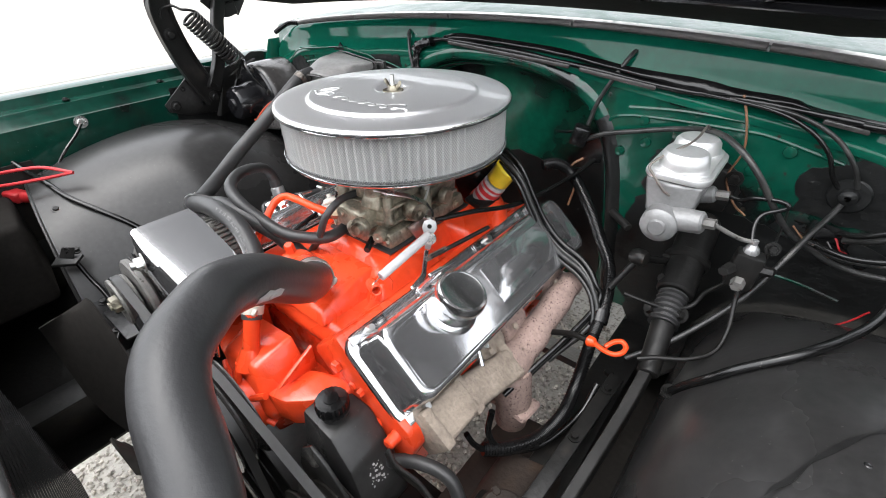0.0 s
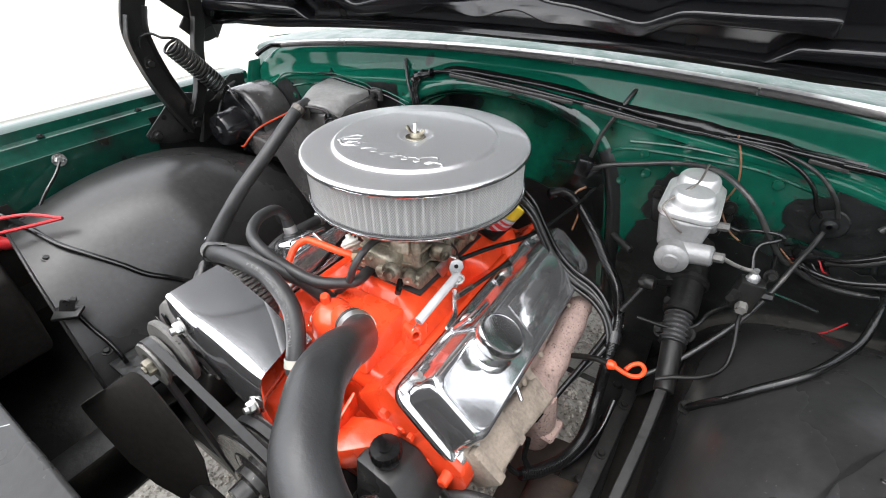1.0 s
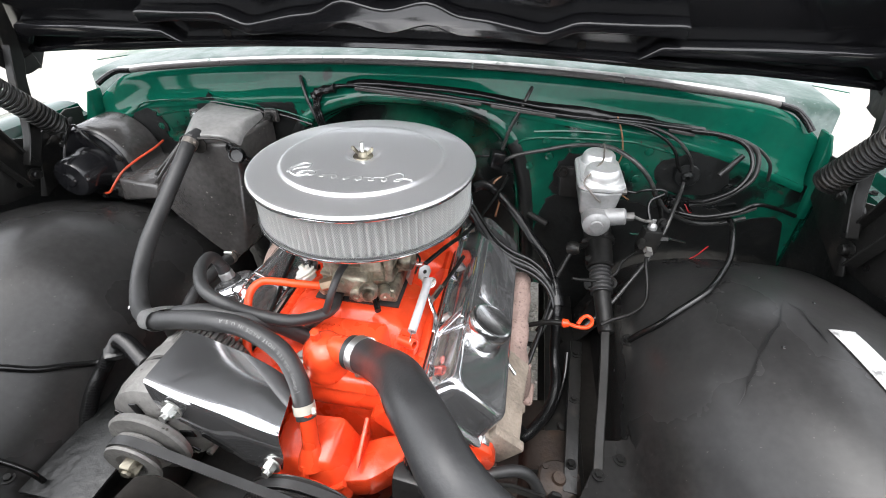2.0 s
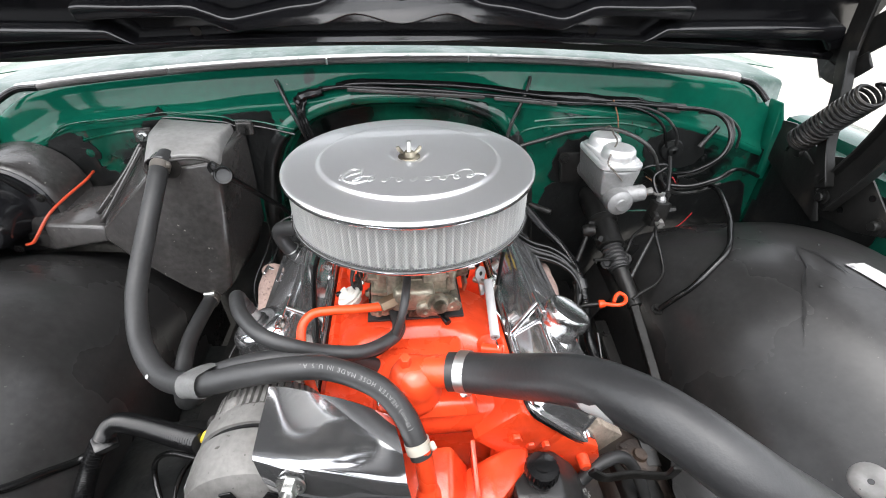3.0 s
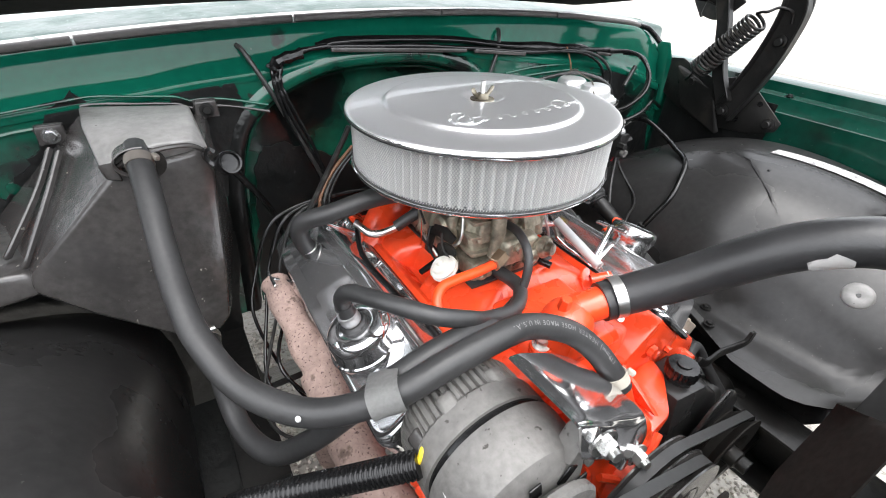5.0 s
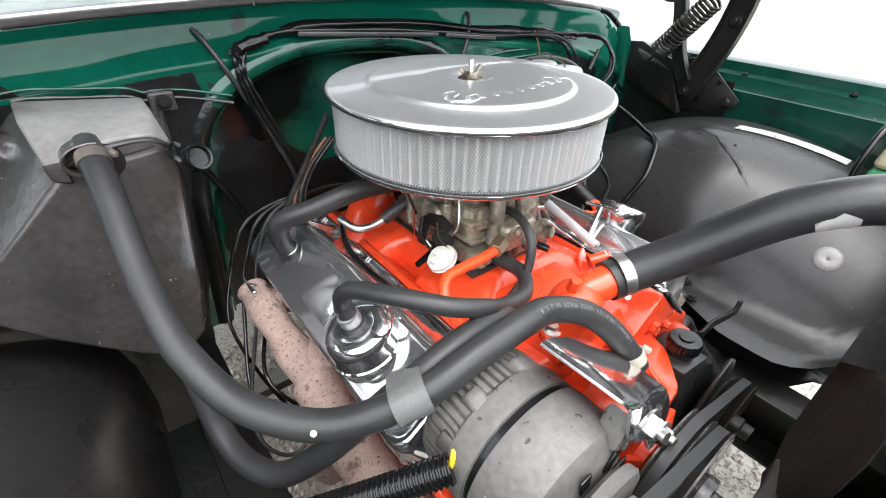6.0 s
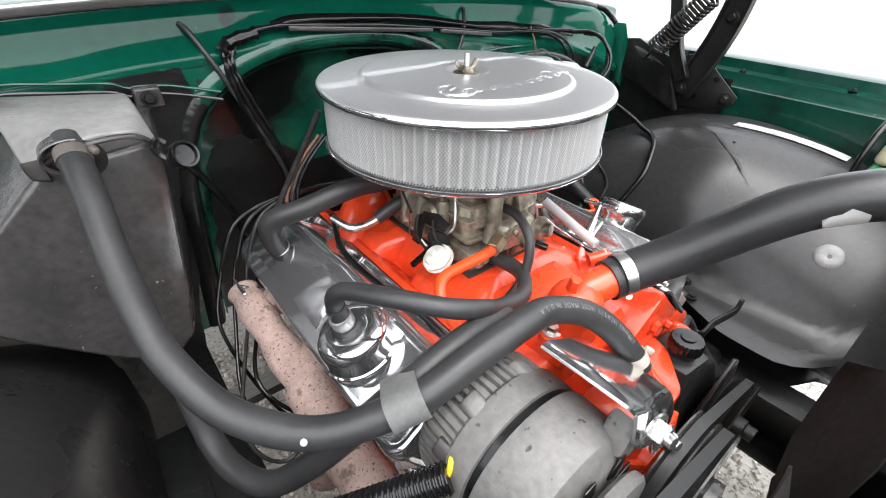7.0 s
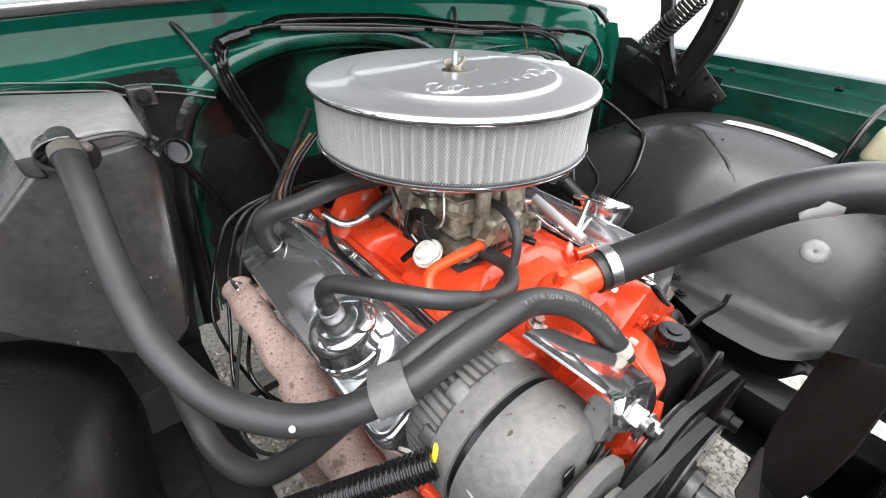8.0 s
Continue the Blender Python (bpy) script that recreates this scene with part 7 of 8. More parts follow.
# The cover's sky sheen is put into its colour, paler than the box.
part("top_cover", hull([(-0.433, 0.130, 1.080), (-0.40, 0.124, 1.096), (-0.365, 0.122, 1.1025), (-0.335, 0.130, 1.098), (-0.318, 0.146, 1.079), (-0.447, 0.264, 1.1185), (-0.322, 0.262, 1.1055), (-0.444, 0.20, 1.113), (-0.324, 0.20, 1.109), (-0.43, 0.14, 1.062), (-0.32, 0.155, 1.062), (-0.44, 0.264, 1.08), (-0.32, 0.264, 1.07)], 0.006, 3), PALE_GREY, heater, "top cover with sky light put into its pale grey")
part("cover_lip", pipe([(-0.424, 0.1265, 1.076), (-0.402, 0.1205, 1.090), (-0.366, 0.1185, 1.0975), (-0.337, 0.1265, 1.093), (-0.320, 0.140, 1.076)], 0.003, 8), HEATER_GREY, heater)
bead_over = [(-0.427, 0.268, 1.127), (-0.39, 0.267, 1.123), (-0.353, 0.267, 1.119), (-0.334, 0.267, 1.116), (-0.318, 0.267, 1.109), (-0.308, 0.267, 1.110), (-0.272, 0.267, 1.106), (-0.213, 0.268, 1.090)]
part("firewall_bead", sweep(curve([(-0.66, 0.268, 1.078), (-0.648, 0.268, 1.087), (-0.612, 0.268, 1.107), (-0.53, 0.268, 1.117), (-0.46, 0.268, 1.1245)] + bead_over, 5), lambda u, i: 0.0019 + 0.0003 * math.sin(i), 8), FIREWALL_GREEN, heater, "pressed bead over the box")
part("firewall_bead", sweep(curve([(-0.445, 0.266, 1.117)] + [(x, y, z - 0.010) for x, y, z in bead_over], 5), lambda u, i: 0.0019 + 0.0003 * math.sin(i), 8), HEATER_GREY, heater, "pressed bead over the box")
for p in ((-0.484, 0.250, 1.088), (-0.301, 0.248, 1.097)):
    tab = part("tab", hull([(p[0] - 0.018, 0.266, p[2] - 0.014), (p[0] + 0.018, 0.266, p[2] - 0.014), (p[0] + 0.016, 0.266, p[2] + 0.014), (p[0] - 0.016, 0.266, p[2] + 0.014), (p[0] - 0.016, 0.255, p[2] - 0.012), (p[0] + 0.016, 0.255, p[2] - 0.012), (p[0] + 0.014, 0.255, p[2] + 0.012), (p[0] - 0.014, 0.255, p[2] + 0.012)], 0.003), HEATER_GREY, heater)
    part("nut", bolt((p[0], 0.254, p[2]), (0, -1, 0.1), 0.0065, 0.007), CHROME_WORN if p[0] < -0.4 else DARK_STEEL, tab)
eyebrow = []
for k in range(19):
    a = radians(75 + 165 * k / 18)
    eyebrow.append([(-0.392 + (0.0205 + d) * 1.2 * math.cos(a), y, 1.088 + (0.0160 + d) * math.sin(a)) for y, d in ((0.135, 0.002), (0.122, 0.001), (0.113, 0.0), (0.1105, 0.002))])
part("inlet_shroud", sheet(eyebrow, 0.0015), HEATER_GREY, heater, "bent sheet collar round the hose hole", sharp=60)
part("inlet_hole", lathe([(0, 0), (0.0175, 0), (0.0175, 0.002), (0, 0.002)], axis((-0.384, 0.1185, 1.083), (0, -1, 0.1)), 28), FAN_BLACK, heater, "dark hole behind the hose")
part("outlet_pipe", rod((-0.386, 0.125, 0.815), (-0.386, 0.095, 0.818), 0.011), BROWN_CLAMP, heater)
clip_m = axis((-0.305, 0.120, 1.066), (0.25, -0.75, 0.35))
part("clip", add(lathe([(0, 0), (0.0145, 0), (0.0150, 0.003), (0.0150, 0.016), (0.0135, 0.018), (0.0115, 0.0175), (0.0105, 0.012), (0, 0.011)], clip_m, 28), flat_bar([(-0.314, 0.118, 1.066), (-0.322, 0.122, 1.070), (-0.326, 0.124, 1.080), (-0.321, 0.125, 1.087), (-0.315, 0.124, 1.083)], 0.004, 0.012, (0.2, -0.9, 0.2))), PLASTIC, heater, "black plastic hose clip")
part("drain_hose", pipe([(-0.302, 0.128, 1.060), (-0.278, 0.170, 1.008), (-0.245, 0.235, 0.925), (-0.228, 0.262, 0.85)], 0.005, 12), PLASTIC, heater)
part("inlet_tab", hull([(-0.432, 0.133, 1.068), (-0.414, 0.127, 1.062), (-0.435, 0.131, 1.086), (-0.418, 0.122, 1.090), (-0.430, 0.126, 1.068), (-0.416, 0.119, 1.068)], 0.002), HEATER_GREY, heater)
blower = thing("blower_motor", "black heater blower motor in a grey scroll", "blower", (-0.72, 0.2, 0.88))
part("scroll", lathe([(0.02, 0.0), (0.080, 0.0), (0.088, -0.005), (0.092, -0.016), (0.093, -0.10), (0.02, -0.10)], axis((-0.715, 0.172, 0.985), (0, -1, 0)), 48), HEATER_GREY, blower, "grimy grey pressed steel scroll")
part("mount_ring", lathe([(0.03, 0.006), (0.068, 0.006), (0.074, 0.002), (0.082, 0.002), (0.086, -0.002), (0.086, -0.006)], axis((-0.715, 0.172, 0.985), (0, -1, 0)), 48), HOOD_BLACK, blower, "glossy black flange")
motor = part("motor", lathe([(0.048, 0.0), (0.047, 0.02), (0.044, 0.03), (0.043, 0.058), (0.038, 0.066), (0.016, 0.069), (0.014, 0.074), (0.006, 0.076), (0, 0.076)], axis((-0.715, 0.168, 0.985), (0, -1, 0)), 40), HOOD_BLACK, blower, "black motor can")
for a in range(20, 380, 60):
    part("screw", bolt((-0.715 + 0.077 * math.cos(radians(a)), 0.168, 0.985 + 0.077 * math.sin(radians(a))), (0, -1, 0), 0.005, 0.005), DARK_STEEL, blower)
part("vent_tube", pipe([(-0.655, 0.165, 1.02), (-0.668, 0.14, 1.07), (-0.70, 0.15, 1.09), (-0.73, 0.14, 1.05), (-0.73, 0.12, 1.02)], 0.003, 8), WIRE, blower)
part("terminal", rod((-0.672, 0.162, 0.94), (-0.672, 0.145, 0.938), 0.009, 0.007, 12), PLASTIC, blower)
single("blower_wire", pipe([(-0.605, 0.268, 1.016), (-0.607, 0.24, 1.010), (-0.621, 0.19, 0.999), (-0.633, 0.155, 0.986), (-0.645, 0.133, 0.965), (-0.657, 0.125, 0.949), (-0.671, 0.125, 0.944)], 0.0026, 8), ORANGE_WIRE, "thin orange wire to the blower motor", "wire")

# ---- wiring and cables, driver's side ----
loom = thing("wire_loom", "ribbed black split wire loom beside the engine", "wire loom", (0.32, 0.05, 0.72))
part("sleeve", corrugated([(0.150, 0.215, 0.985), (0.170, 0.235, 0.985), (0.198, 0.245, 0.965), (0.25, 0.215, 0.925), (0.285, 0.190, 0.89), (0.318, 0.160, 0.862), (0.338, 0.11, 0.835), (0.344, 0.06, 0.80), (0.348, 0.013, 0.735), (0.352, -0.04, 0.712), (0.338, -0.09, 0.697), (0.312, -0.135, 0.70), (0.288, -0.165, 0.712)], 0.0105, 0.0012, 0.0013, 12), PLASTIC, loom)
part("tail", pipe([(0.288, -0.165, 0.712), (0.278, -0.175, 0.73), (0.27, -0.18, 0.75)], 0.0045, 8), WIRE, loom)
part("loop", pipe([(0.285, -0.14, 0.77), (0.288, -0.15, 0.73), (0.31, -0.14, 0.70), (0.345, -0.09, 0.685), (0.37, -0.02, 0.70), (0.375, 0.03, 0.73)], 0.0048, 10), WIRE, loom)
part("tape", band((0.341, 0.082, 0.818), (0.15, -0.7, -0.55), 0.0125, 0.02, 0.002), PLASTIC, loom)
plug_wires = thing("plug_wires", "bundle of four black spark plug wires", "ignition wires", (0.22, 0.13, 0.86))
for k in range(4):
    o = Vector((0.004 * (k % 2) - 0.003 * k, 0.006 * k - 0.01, 0.007 * (k - 1.5)))
    pts = [Vector(p) + o for p in ((0.10, 0.145, 1.02), (0.150, 0.135, 0.995), (0.178, 0.132, 0.955), (0.208, 0.130, 0.912), (0.245, 0.124, 0.885), (0.29, 0.114, 0.872), (0.322, 0.096, 0.852), (0.335, 0.072, 0.818))]
    pts.append(Vector((0.31 - 0.01 * k, 0.05 - 0.05 * k, 0.76)))
    part("wire", pipe(pts, 0.0042, 10), WIRE_GREY if k == 1 else WIRE, plug_wires)
distributor = thing("distributor", "black distributor cap behind the carburettor", "distributor", (0.02, 0.2, 0.88))
part("cap", lathe([(0.03, 0.88), (0.05, 0.91), (0.062, 0.935), (0.064, 0.965), (0.058, 0.985), (0.03, 0.992), (0, 0.992)], Matrix.Translation((0.02, 0.205, 0)), 32), PLASTIC, distributor)
for k in range(8):
    a = radians(45 * k)
    part("tower", rod((0.02 + 0.042 * math.cos(a), 0.205 + 0.042 * math.sin(a), 0.98), (0.02 + 0.042 * math.cos(a), 0.205 + 0.042 * math.sin(a), 1.012), 0.009, 0.008, 12, 0.001), PLASTIC, distributor)
coil = thing("yellow_canister", "yellow canister with a red and white label", "canister", (0.125, 0.075, 0.95))
cm = axis((0.078, 0.128, 0.930), (0.050, 0.010, 0.075))
part("body", lathe([(0, 0), (0.020, 0), (0.021, 0.003), (0.021, 0.046), (0, 0.046)], cm, 28), LABEL_WHITE, coil, "white label with red bars")
for z, h, w in ((0.010, 0.007, 0.9), (0.022, 0.009, 0.7), (0.036, 0.005, 1.1)):
    part("label_bar", lathe([(0.0213, z), (0.0213, z + h)], cm, 28), RED, coil)
part("top", lathe([(0.0195, 0.050), (0.0205, 0.052), (0.0205, 0.076), (0.0220, 0.077), (0.0222, 0.083), (0.0205, 0.0845), (0.0185, 0.0825), (0, 0.0825)], cm, 28), YELLOW, coil)
part("strap", hull([(0.055, 0.105, 0.925), (0.10, 0.09, 0.927), (0.11, 0.14, 0.93), (0.06, 0.155, 0.925), (0.055, 0.105, 0.937), (0.10, 0.09, 0.939), (0.11, 0.14, 0.942), (0.06, 0.155, 0.937)], 0.004), DARK_STEEL, coil)

battery_cable = thing("battery_cable", "thick black cable bolted to the inner fender", "cable", (0.55, 0.04, 0.85))
part("cable", pipe([(0.472, 0.006, 0.812), (0.486, -0.004, 0.845), (0.504, -0.012, 0.878), (0.528, -0.006, 0.907), (0.57, 0.018, 0.936), (0.606, 0.068, 0.942), (0.630, 0.112, 0.950), (0.650, 0.18, 0.964), (0.658, 0.22, 0.96), (0.66, 0.262, 0.945)], 0.0055, 12, 8), WIRE, battery_cable)
part("lug", add(hull([(0.462, 0.0, 0.802), (0.482, 0.0, 0.806), (0.462, 0.02, 0.802), (0.482, 0.02, 0.806), (0.462, 0.0, 0.806), (0.482, 0.0, 0.810), (0.462, 0.02, 0.806), (0.482, 0.02, 0.810)], 0.001), bolt((0.472, 0.010, 0.808), (-0.3, -0.2, 1), 0.008, 0.008)), DARK_STEEL, battery_cable)
loop_cable = thing("vacuum_line", "grey-black line looping over the master cylinder", "cable", (0.4, 0.26, 1.06))
part("line", pipe([(0.205, 0.262, 1.030), (0.235, 0.262, 1.046), (0.285, 0.262, 1.060), (0.343, 0.262, 1.075), (0.40, 0.225, 1.092), (0.44, 0.19, 1.085), (0.470, 0.175, 1.062), (0.499, 0.185, 1.020), (0.525, 0.20, 0.985), (0.56, 0.225, 0.955), (0.60, 0.24, 0.935), (0.65, 0.245, 0.935), (0.70, 0.25, 0.95)], 0.0042, 10, 8), WIRE_GREY, loop_cable)
speedo = thing("speedometer_cable", "grey speedometer cable leaving a firewall grommet", "cable", (0.55, 0.2, 0.95))
part("cable", pipe([(0.571, 0.272, 1.022), (0.562, 0.245, 1.005), (0.548, 0.212, 0.985), (0.531, 0.174, 0.953), (0.510, 0.147, 0.905), (0.48, 0.12, 0.86), (0.44, 0.08, 0.82), (0.40, 0.05, 0.79)], 0.0038, 10, 8), WIRE_GREY, speedo)
part("grommet", lathe([(0.004, 0.012), (0.010, 0.010), (0.012, 0.004), (0.022, 0.003), (0.024, 0), (0, 0)], axis((0.571, 0.2665, 1.026), (-0.1, -1, 0)), 28), UNDERCOAT, speedo)
harness = thing("wiring_harness", "taped wiring harness across the cowl", "wiring", (0.2, 0.28, 1.14))
part("trunk", sweep(curve([(-0.195, 0.278, 1.145), (-0.155, 0.276, 1.160), (-0.118, 0.274, 1.166), (-0.08, 0.271, 1.165), (0.05, 0.270, 1.158), (0.20, 0.270, 1.1435), (0.33, 0.269, 1.130), (0.44, 0.269, 1.127), (0.55, 0.268, 1.119)], 6), lambda u, i: 0.0044 + 0.0008 * math.sin(i * 1.1), 10), PLASTIC, harness, "black taped bundle")
upper = curve([(-0.125, 0.279, 1.172), (-0.085, 0.279, 1.179), (0.012, 0.279, 1.176), (0.13, 0.279, 1.169), (0.25, 0.279, 1.153), (0.355, 0.279, 1.147), (0.405, 0.279, 1.140), (0.47, 0.279, 1.136), (0.50, 0.279, 1.128), (0.578, 0.279, 1.121)], 6)
lower = curve([(-0.125, 0.277, 1.160), (-0.085, 0.277, 1.164), (0.012, 0.277, 1.164), (0.13, 0.277, 1.156), (0.25, 0.277, 1.140), (0.343, 0.277, 1.124), (0.405, 0.277, 1.122), (0.47, 0.277, 1.125), (0.52, 0.277, 1.119), (0.578, 0.277, 1.112)], 6)
rows = [[p.lerp(q, u) + Vector((0, -0.0075 * math.sin(math.pi * u) - 0.001 * math.sin(k * 1.7 + 4 * u), 0)) for k, (p, q) in enumerate(zip(upper, lower))] for u in (0, 0.15, 0.35, 0.5, 0.65, 0.85, 1)]
part("flap", sheet(rows, 0.002), PLASTIC, harness, "crumpled black rubber band behind the harness", sharp=80)
for a, b in (((-0.105, 1.163), (0.155, 1.145)), ((0.172, 1.143), (0.30, 1.129)), ((0.51, 1.116), (0.56, 1.110))):
    part("conduit", box((b[0] - a[0], 0.006, 0.007), ((a[0] + b[0]) / 2, 0.2655, (a[1] + b[1]) / 2), (0, math.degrees(math.atan2(a[1] - b[1], b[0] - a[0])), 0), 0.002), HEATER_GREY, harness, "grey wiring channel")
for k, pts in enumerate(([(0.36, 0.268, 1.130), (0.45, 0.262, 1.122), (0.50, 0.258, 1.105), (0.53, 0.255, 1.08), (0.545, 0.26, 1.05), (0.56, 0.268, 1.03)],
                         [(0.40, 0.266, 1.128), (0.48, 0.262, 1.120), (0.53, 0.258, 1.10), (0.56, 0.255, 1.07), (0.575, 0.262, 1.04)],
                         [(0.55, 0.264, 1.118), (0.60, 0.258, 1.116), (0.64, 0.25, 1.105), (0.658, 0.235, 1.085), (0.655, 0.215, 1.06), (0.635, 0.205, 1.03), (0.60, 0.215, 1.0), (0.575, 0.235, 0.985)],
                         [(0.56, 0.264, 1.116), (0.62, 0.26, 1.112), (0.665, 0.25, 1.095), (0.675, 0.235, 1.06), (0.66, 0.225, 1.03), (0.62, 0.225, 0.995), (0.585, 0.24, 0.975)],
                         [(0.60, 0.262, 1.11), (0.66, 0.258, 1.10), (0.70, 0.255, 1.07), (0.715, 0.262, 1.03)],
                         [(0.55, 0.24, 0.96), (0.60, 0.215, 0.965), (0.65, 0.205, 0.985), (0.69, 0.215, 1.0), (0.74, 0.235, 0.985), (0.785, 0.25, 0.965)],
                         [(0.55, 0.25, 0.95), (0.60, 0.225, 0.955), (0.66, 0.215, 0.975), (0.70, 0.23, 0.985)])):
    part("wire", pipe(pts, 0.0042 if k in (2, 3, 5) else 0.003, 10), (WIRE, WIRE_GREY, WIRE, WIRE_GREY, WIRE_GREY, WIRE, WIRE_GREY)[k], harness)
for k, m in enumerate((COPPER_WIRE, WIRE, WIRE_GREY, RED, WIRE)):
    part("loose_wire", pipe([(0.53 + 0.006 * k, 0.268, 0.965 - 0.004 * k), (0.55 + 0.008 * k, 0.25, 0.955 + 0.006 * k), (0.575 + 0.004 * k, 0.24, 0.945 + 0.005 * k), (0.60, 0.255, 0.95)], 0.0013, 6), m, harness)
part("connector", box((0.05, 0.02, 0.02), (0.57, 0.255, 0.972), (0, 12, 10), 0.003), PLASTIC, harness)
part("brown_wire", pipe([(0.415, 0.268, 1.135), (0.43, 0.262, 1.10), (0.438, 0.262, 1.06), (0.43, 0.255, 1.02), (0.45, 0.25, 0.985), (0.47, 0.25, 0.97)], 0.0016, 8), COPPER_WIRE, harness)
part("red_wire", pipe([(0.55, 0.262, 0.80), (0.60, 0.255, 0.815), (0.63, 0.24, 0.85), (0.648, 0.235, 0.885)], 0.0013, 8), RED, harness)
part("tan_wire", pipe([(0.205, 0.262, 0.995), (0.19, 0.25, 0.98), (0.205, 0.24, 0.95), (0.20, 0.235, 0.91)], 0.0022, 8), COPPER_WIRE, harness)
part("black_wire", pipe([(0.13, 0.30, 1.02), (0.17, 0.27, 1.035), (0.20, 0.262, 1.05)], 0.003, 8), WIRE, harness)
part("plug_block", box((0.03, 0.03, 0.035), (0.192, 0.262, 1.035), (0, 15, 20), 0.006), PLASTIC, harness)
part("pipe_stub", rod((0.272, 0.268, 0.905), (0.315, 0.24, 0.898), 0.007, 0.007, 14, 0.001), DARK_STEEL, harness)
part("clip_rail", rod((0.655, 0.262, 1.078), (0.625, 0.258, 1.035), 0.005, 0.005, 10, 0.001), WIRE_GREY, harness)

# drain tubes hooked over the cowl
for name_, pts in (("drain_tube", [(-0.237, 0.300, 1.172), (-0.231, 0.289, 1.166), (-0.215, 0.272, 1.130), (-0.196, 0.266, 1.085), (-0.17, 0.262, 1.02), (-0.148, 0.26, 0.96), (-0.14, 0.262, 0.90)]),
                   ("drain_tube", [(0.249, 0.304, 1.172), (0.246, 0.290, 1.168), (0.232, 0.272, 1.138), (0.213, 0.266, 1.095), (0.203, 0.264, 1.055)])):
    single(name_, pipe(pts, 0.0036, 12, 8), WIRE_GREY, "thin black rubber drain tube on the firewall", "tube", group="drain tubes")
taped = thing("taped_wires", "shiny black taped wires down the firewall", "wiring", (-0.16, 0.26, 0.95))
for k in range(3):
    o = 0.008 * (k - 1)
    part("wire", sweep(curve([(-0.188 + o, 0.272, 1.150), (-0.194 + o * 0.6, 0.266, 1.12), (-0.182 + o, 0.262, 1.07), (-0.16 + o, 0.262, 1.01), (-0.142 + o * 0.5, 0.262, 0.95), (-0.135, 0.262, 0.90)], 8), lambda u, i: 0.0032 + 0.0006 * math.sin(i * 1.7 + k), 8), PLASTIC, taped)
part("wrap", sweep(curve([(-0.20, 0.270, 1.140), (-0.185, 0.270, 1.152), (-0.15, 0.270, 1.160)], 5), lambda u, i: 0.0085 + 0.0015 * math.sin(i * 2), 8), PLASTIC, taped)

# ---- engine wires, passenger side ----
pas_wires = thing("plug_wires", "loose black spark plug wires down to the frame", "ignition wires", (-0.28, 0.1, 0.75))
for k, (dx, end) in enumerate(((0.0, (-0.33, 0.05, 0.74)), (0.018, (-0.345, 0.0, 0.75)), (-0.02, (-0.30, 0.09, 0.70)), (0.034, (-0.31, 0.03, 0.79)))):
    part("wire", pipe([(-0.06, 0.20, 0.94), (-0.14 + dx, 0.205, 0.945), (-0.205 + dx, 0.203, 0.938), (-0.245 + dx, 0.19, 0.92), (-0.275 + dx, 0.18, 0.86), (-0.30 + dx, 0.14, 0.80), end, (end[0] + 0.03, end[1] - 0.04, end[2] - 0.05), (-0.25, end[1] - 0.02, 0.73)], 0.0028, 10), WIRE_GREY if k == 1 else WIRE, pas_wires)
part("boot", rod((-0.262, 0.03, 0.745), (-0.225, 0.02, 0.76), 0.009, 0.007, 12, 0.002), PLASTIC, pas_wires)
single("vacuum_hose", pipe([(-0.138, 0.122, 1.088), (-0.150, 0.132, 1.058), (-0.172, 0.147, 1.010), (-0.204, 0.160, 0.948)], 0.0040, 10, 8), WIRE_GREY, "straight grey vacuum hose behind the air cleaner", "hose")
for o, m in ((0.0, COPPER_WIRE), (0.008, WIRE_GREY), (0.016, WIRE)):
    single("engine_wire", pipe([(-0.10 + o, 0.22, 1.02), (-0.14 + o, 0.22, 0.98), (-0.17 + o, 0.20, 0.95), (-0.185 + o, 0.17, 0.93)], 0.0028, 8), m, "thin sagging wire near the firewall", "wire", group="engine wires")

alt_loom = thing("wire_loom", "ribbed black wire loom from the alternator", "wire loom", (-0.4, -0.22, 0.78))
part("sleeve", corrugated([(-0.246, -0.279, 0.928), (-0.27, -0.265, 0.917), (-0.305, -0.244, 0.900), (-0.355, -0.215, 0.878), (-0.41, -0.187, 0.850), (-0.44, -0.185, 0.818), (-0.456, -0.205, 0.79), (-0.463, -0.24, 0.76), (-0.468, -0.29, 0.70)], 0.0130, 0.0012, 0.0014, 14), PLASTIC, alt_loom)
part("clip", box((0.03, 0.025, 0.018), (-0.438, -0.19, 0.812), (20, 10, 40), 0.004), PLASTIC, alt_loom)
for pts in ([(-0.30, -0.22, 0.80), (-0.36, -0.20, 0.79), (-0.39, -0.2, 0.75), (-0.36, -0.25, 0.72), (-0.30, -0.27, 0.73), (-0.26, -0.28, 0.78)], [(-0.33, -0.12, 0.72), (-0.36, -0.2, 0.73), (-0.34, -0.27, 0.72), (-0.29, -0.30, 0.74)]):
    part("lead", pipe(pts, 0.004, 10), WIRE, alt_loom)

# ---- passenger corner ----
tray = thing("battery_bracket", "bent black sheet-metal bracket in the corner", "bracket", (-0.6, -0.4, 0.8))
part("plate", hull([(-0.545, -0.405, 0.842), (-0.50, -0.375, 0.846), (-0.49, -0.395, 0.838), (-0.53, -0.425, 0.834), (-0.545, -0.405, 0.836), (-0.50, -0.375, 0.84), (-0.49, -0.395, 0.832), (-0.53, -0.425, 0.828)], 0.0015), DARK_STEEL, tray)
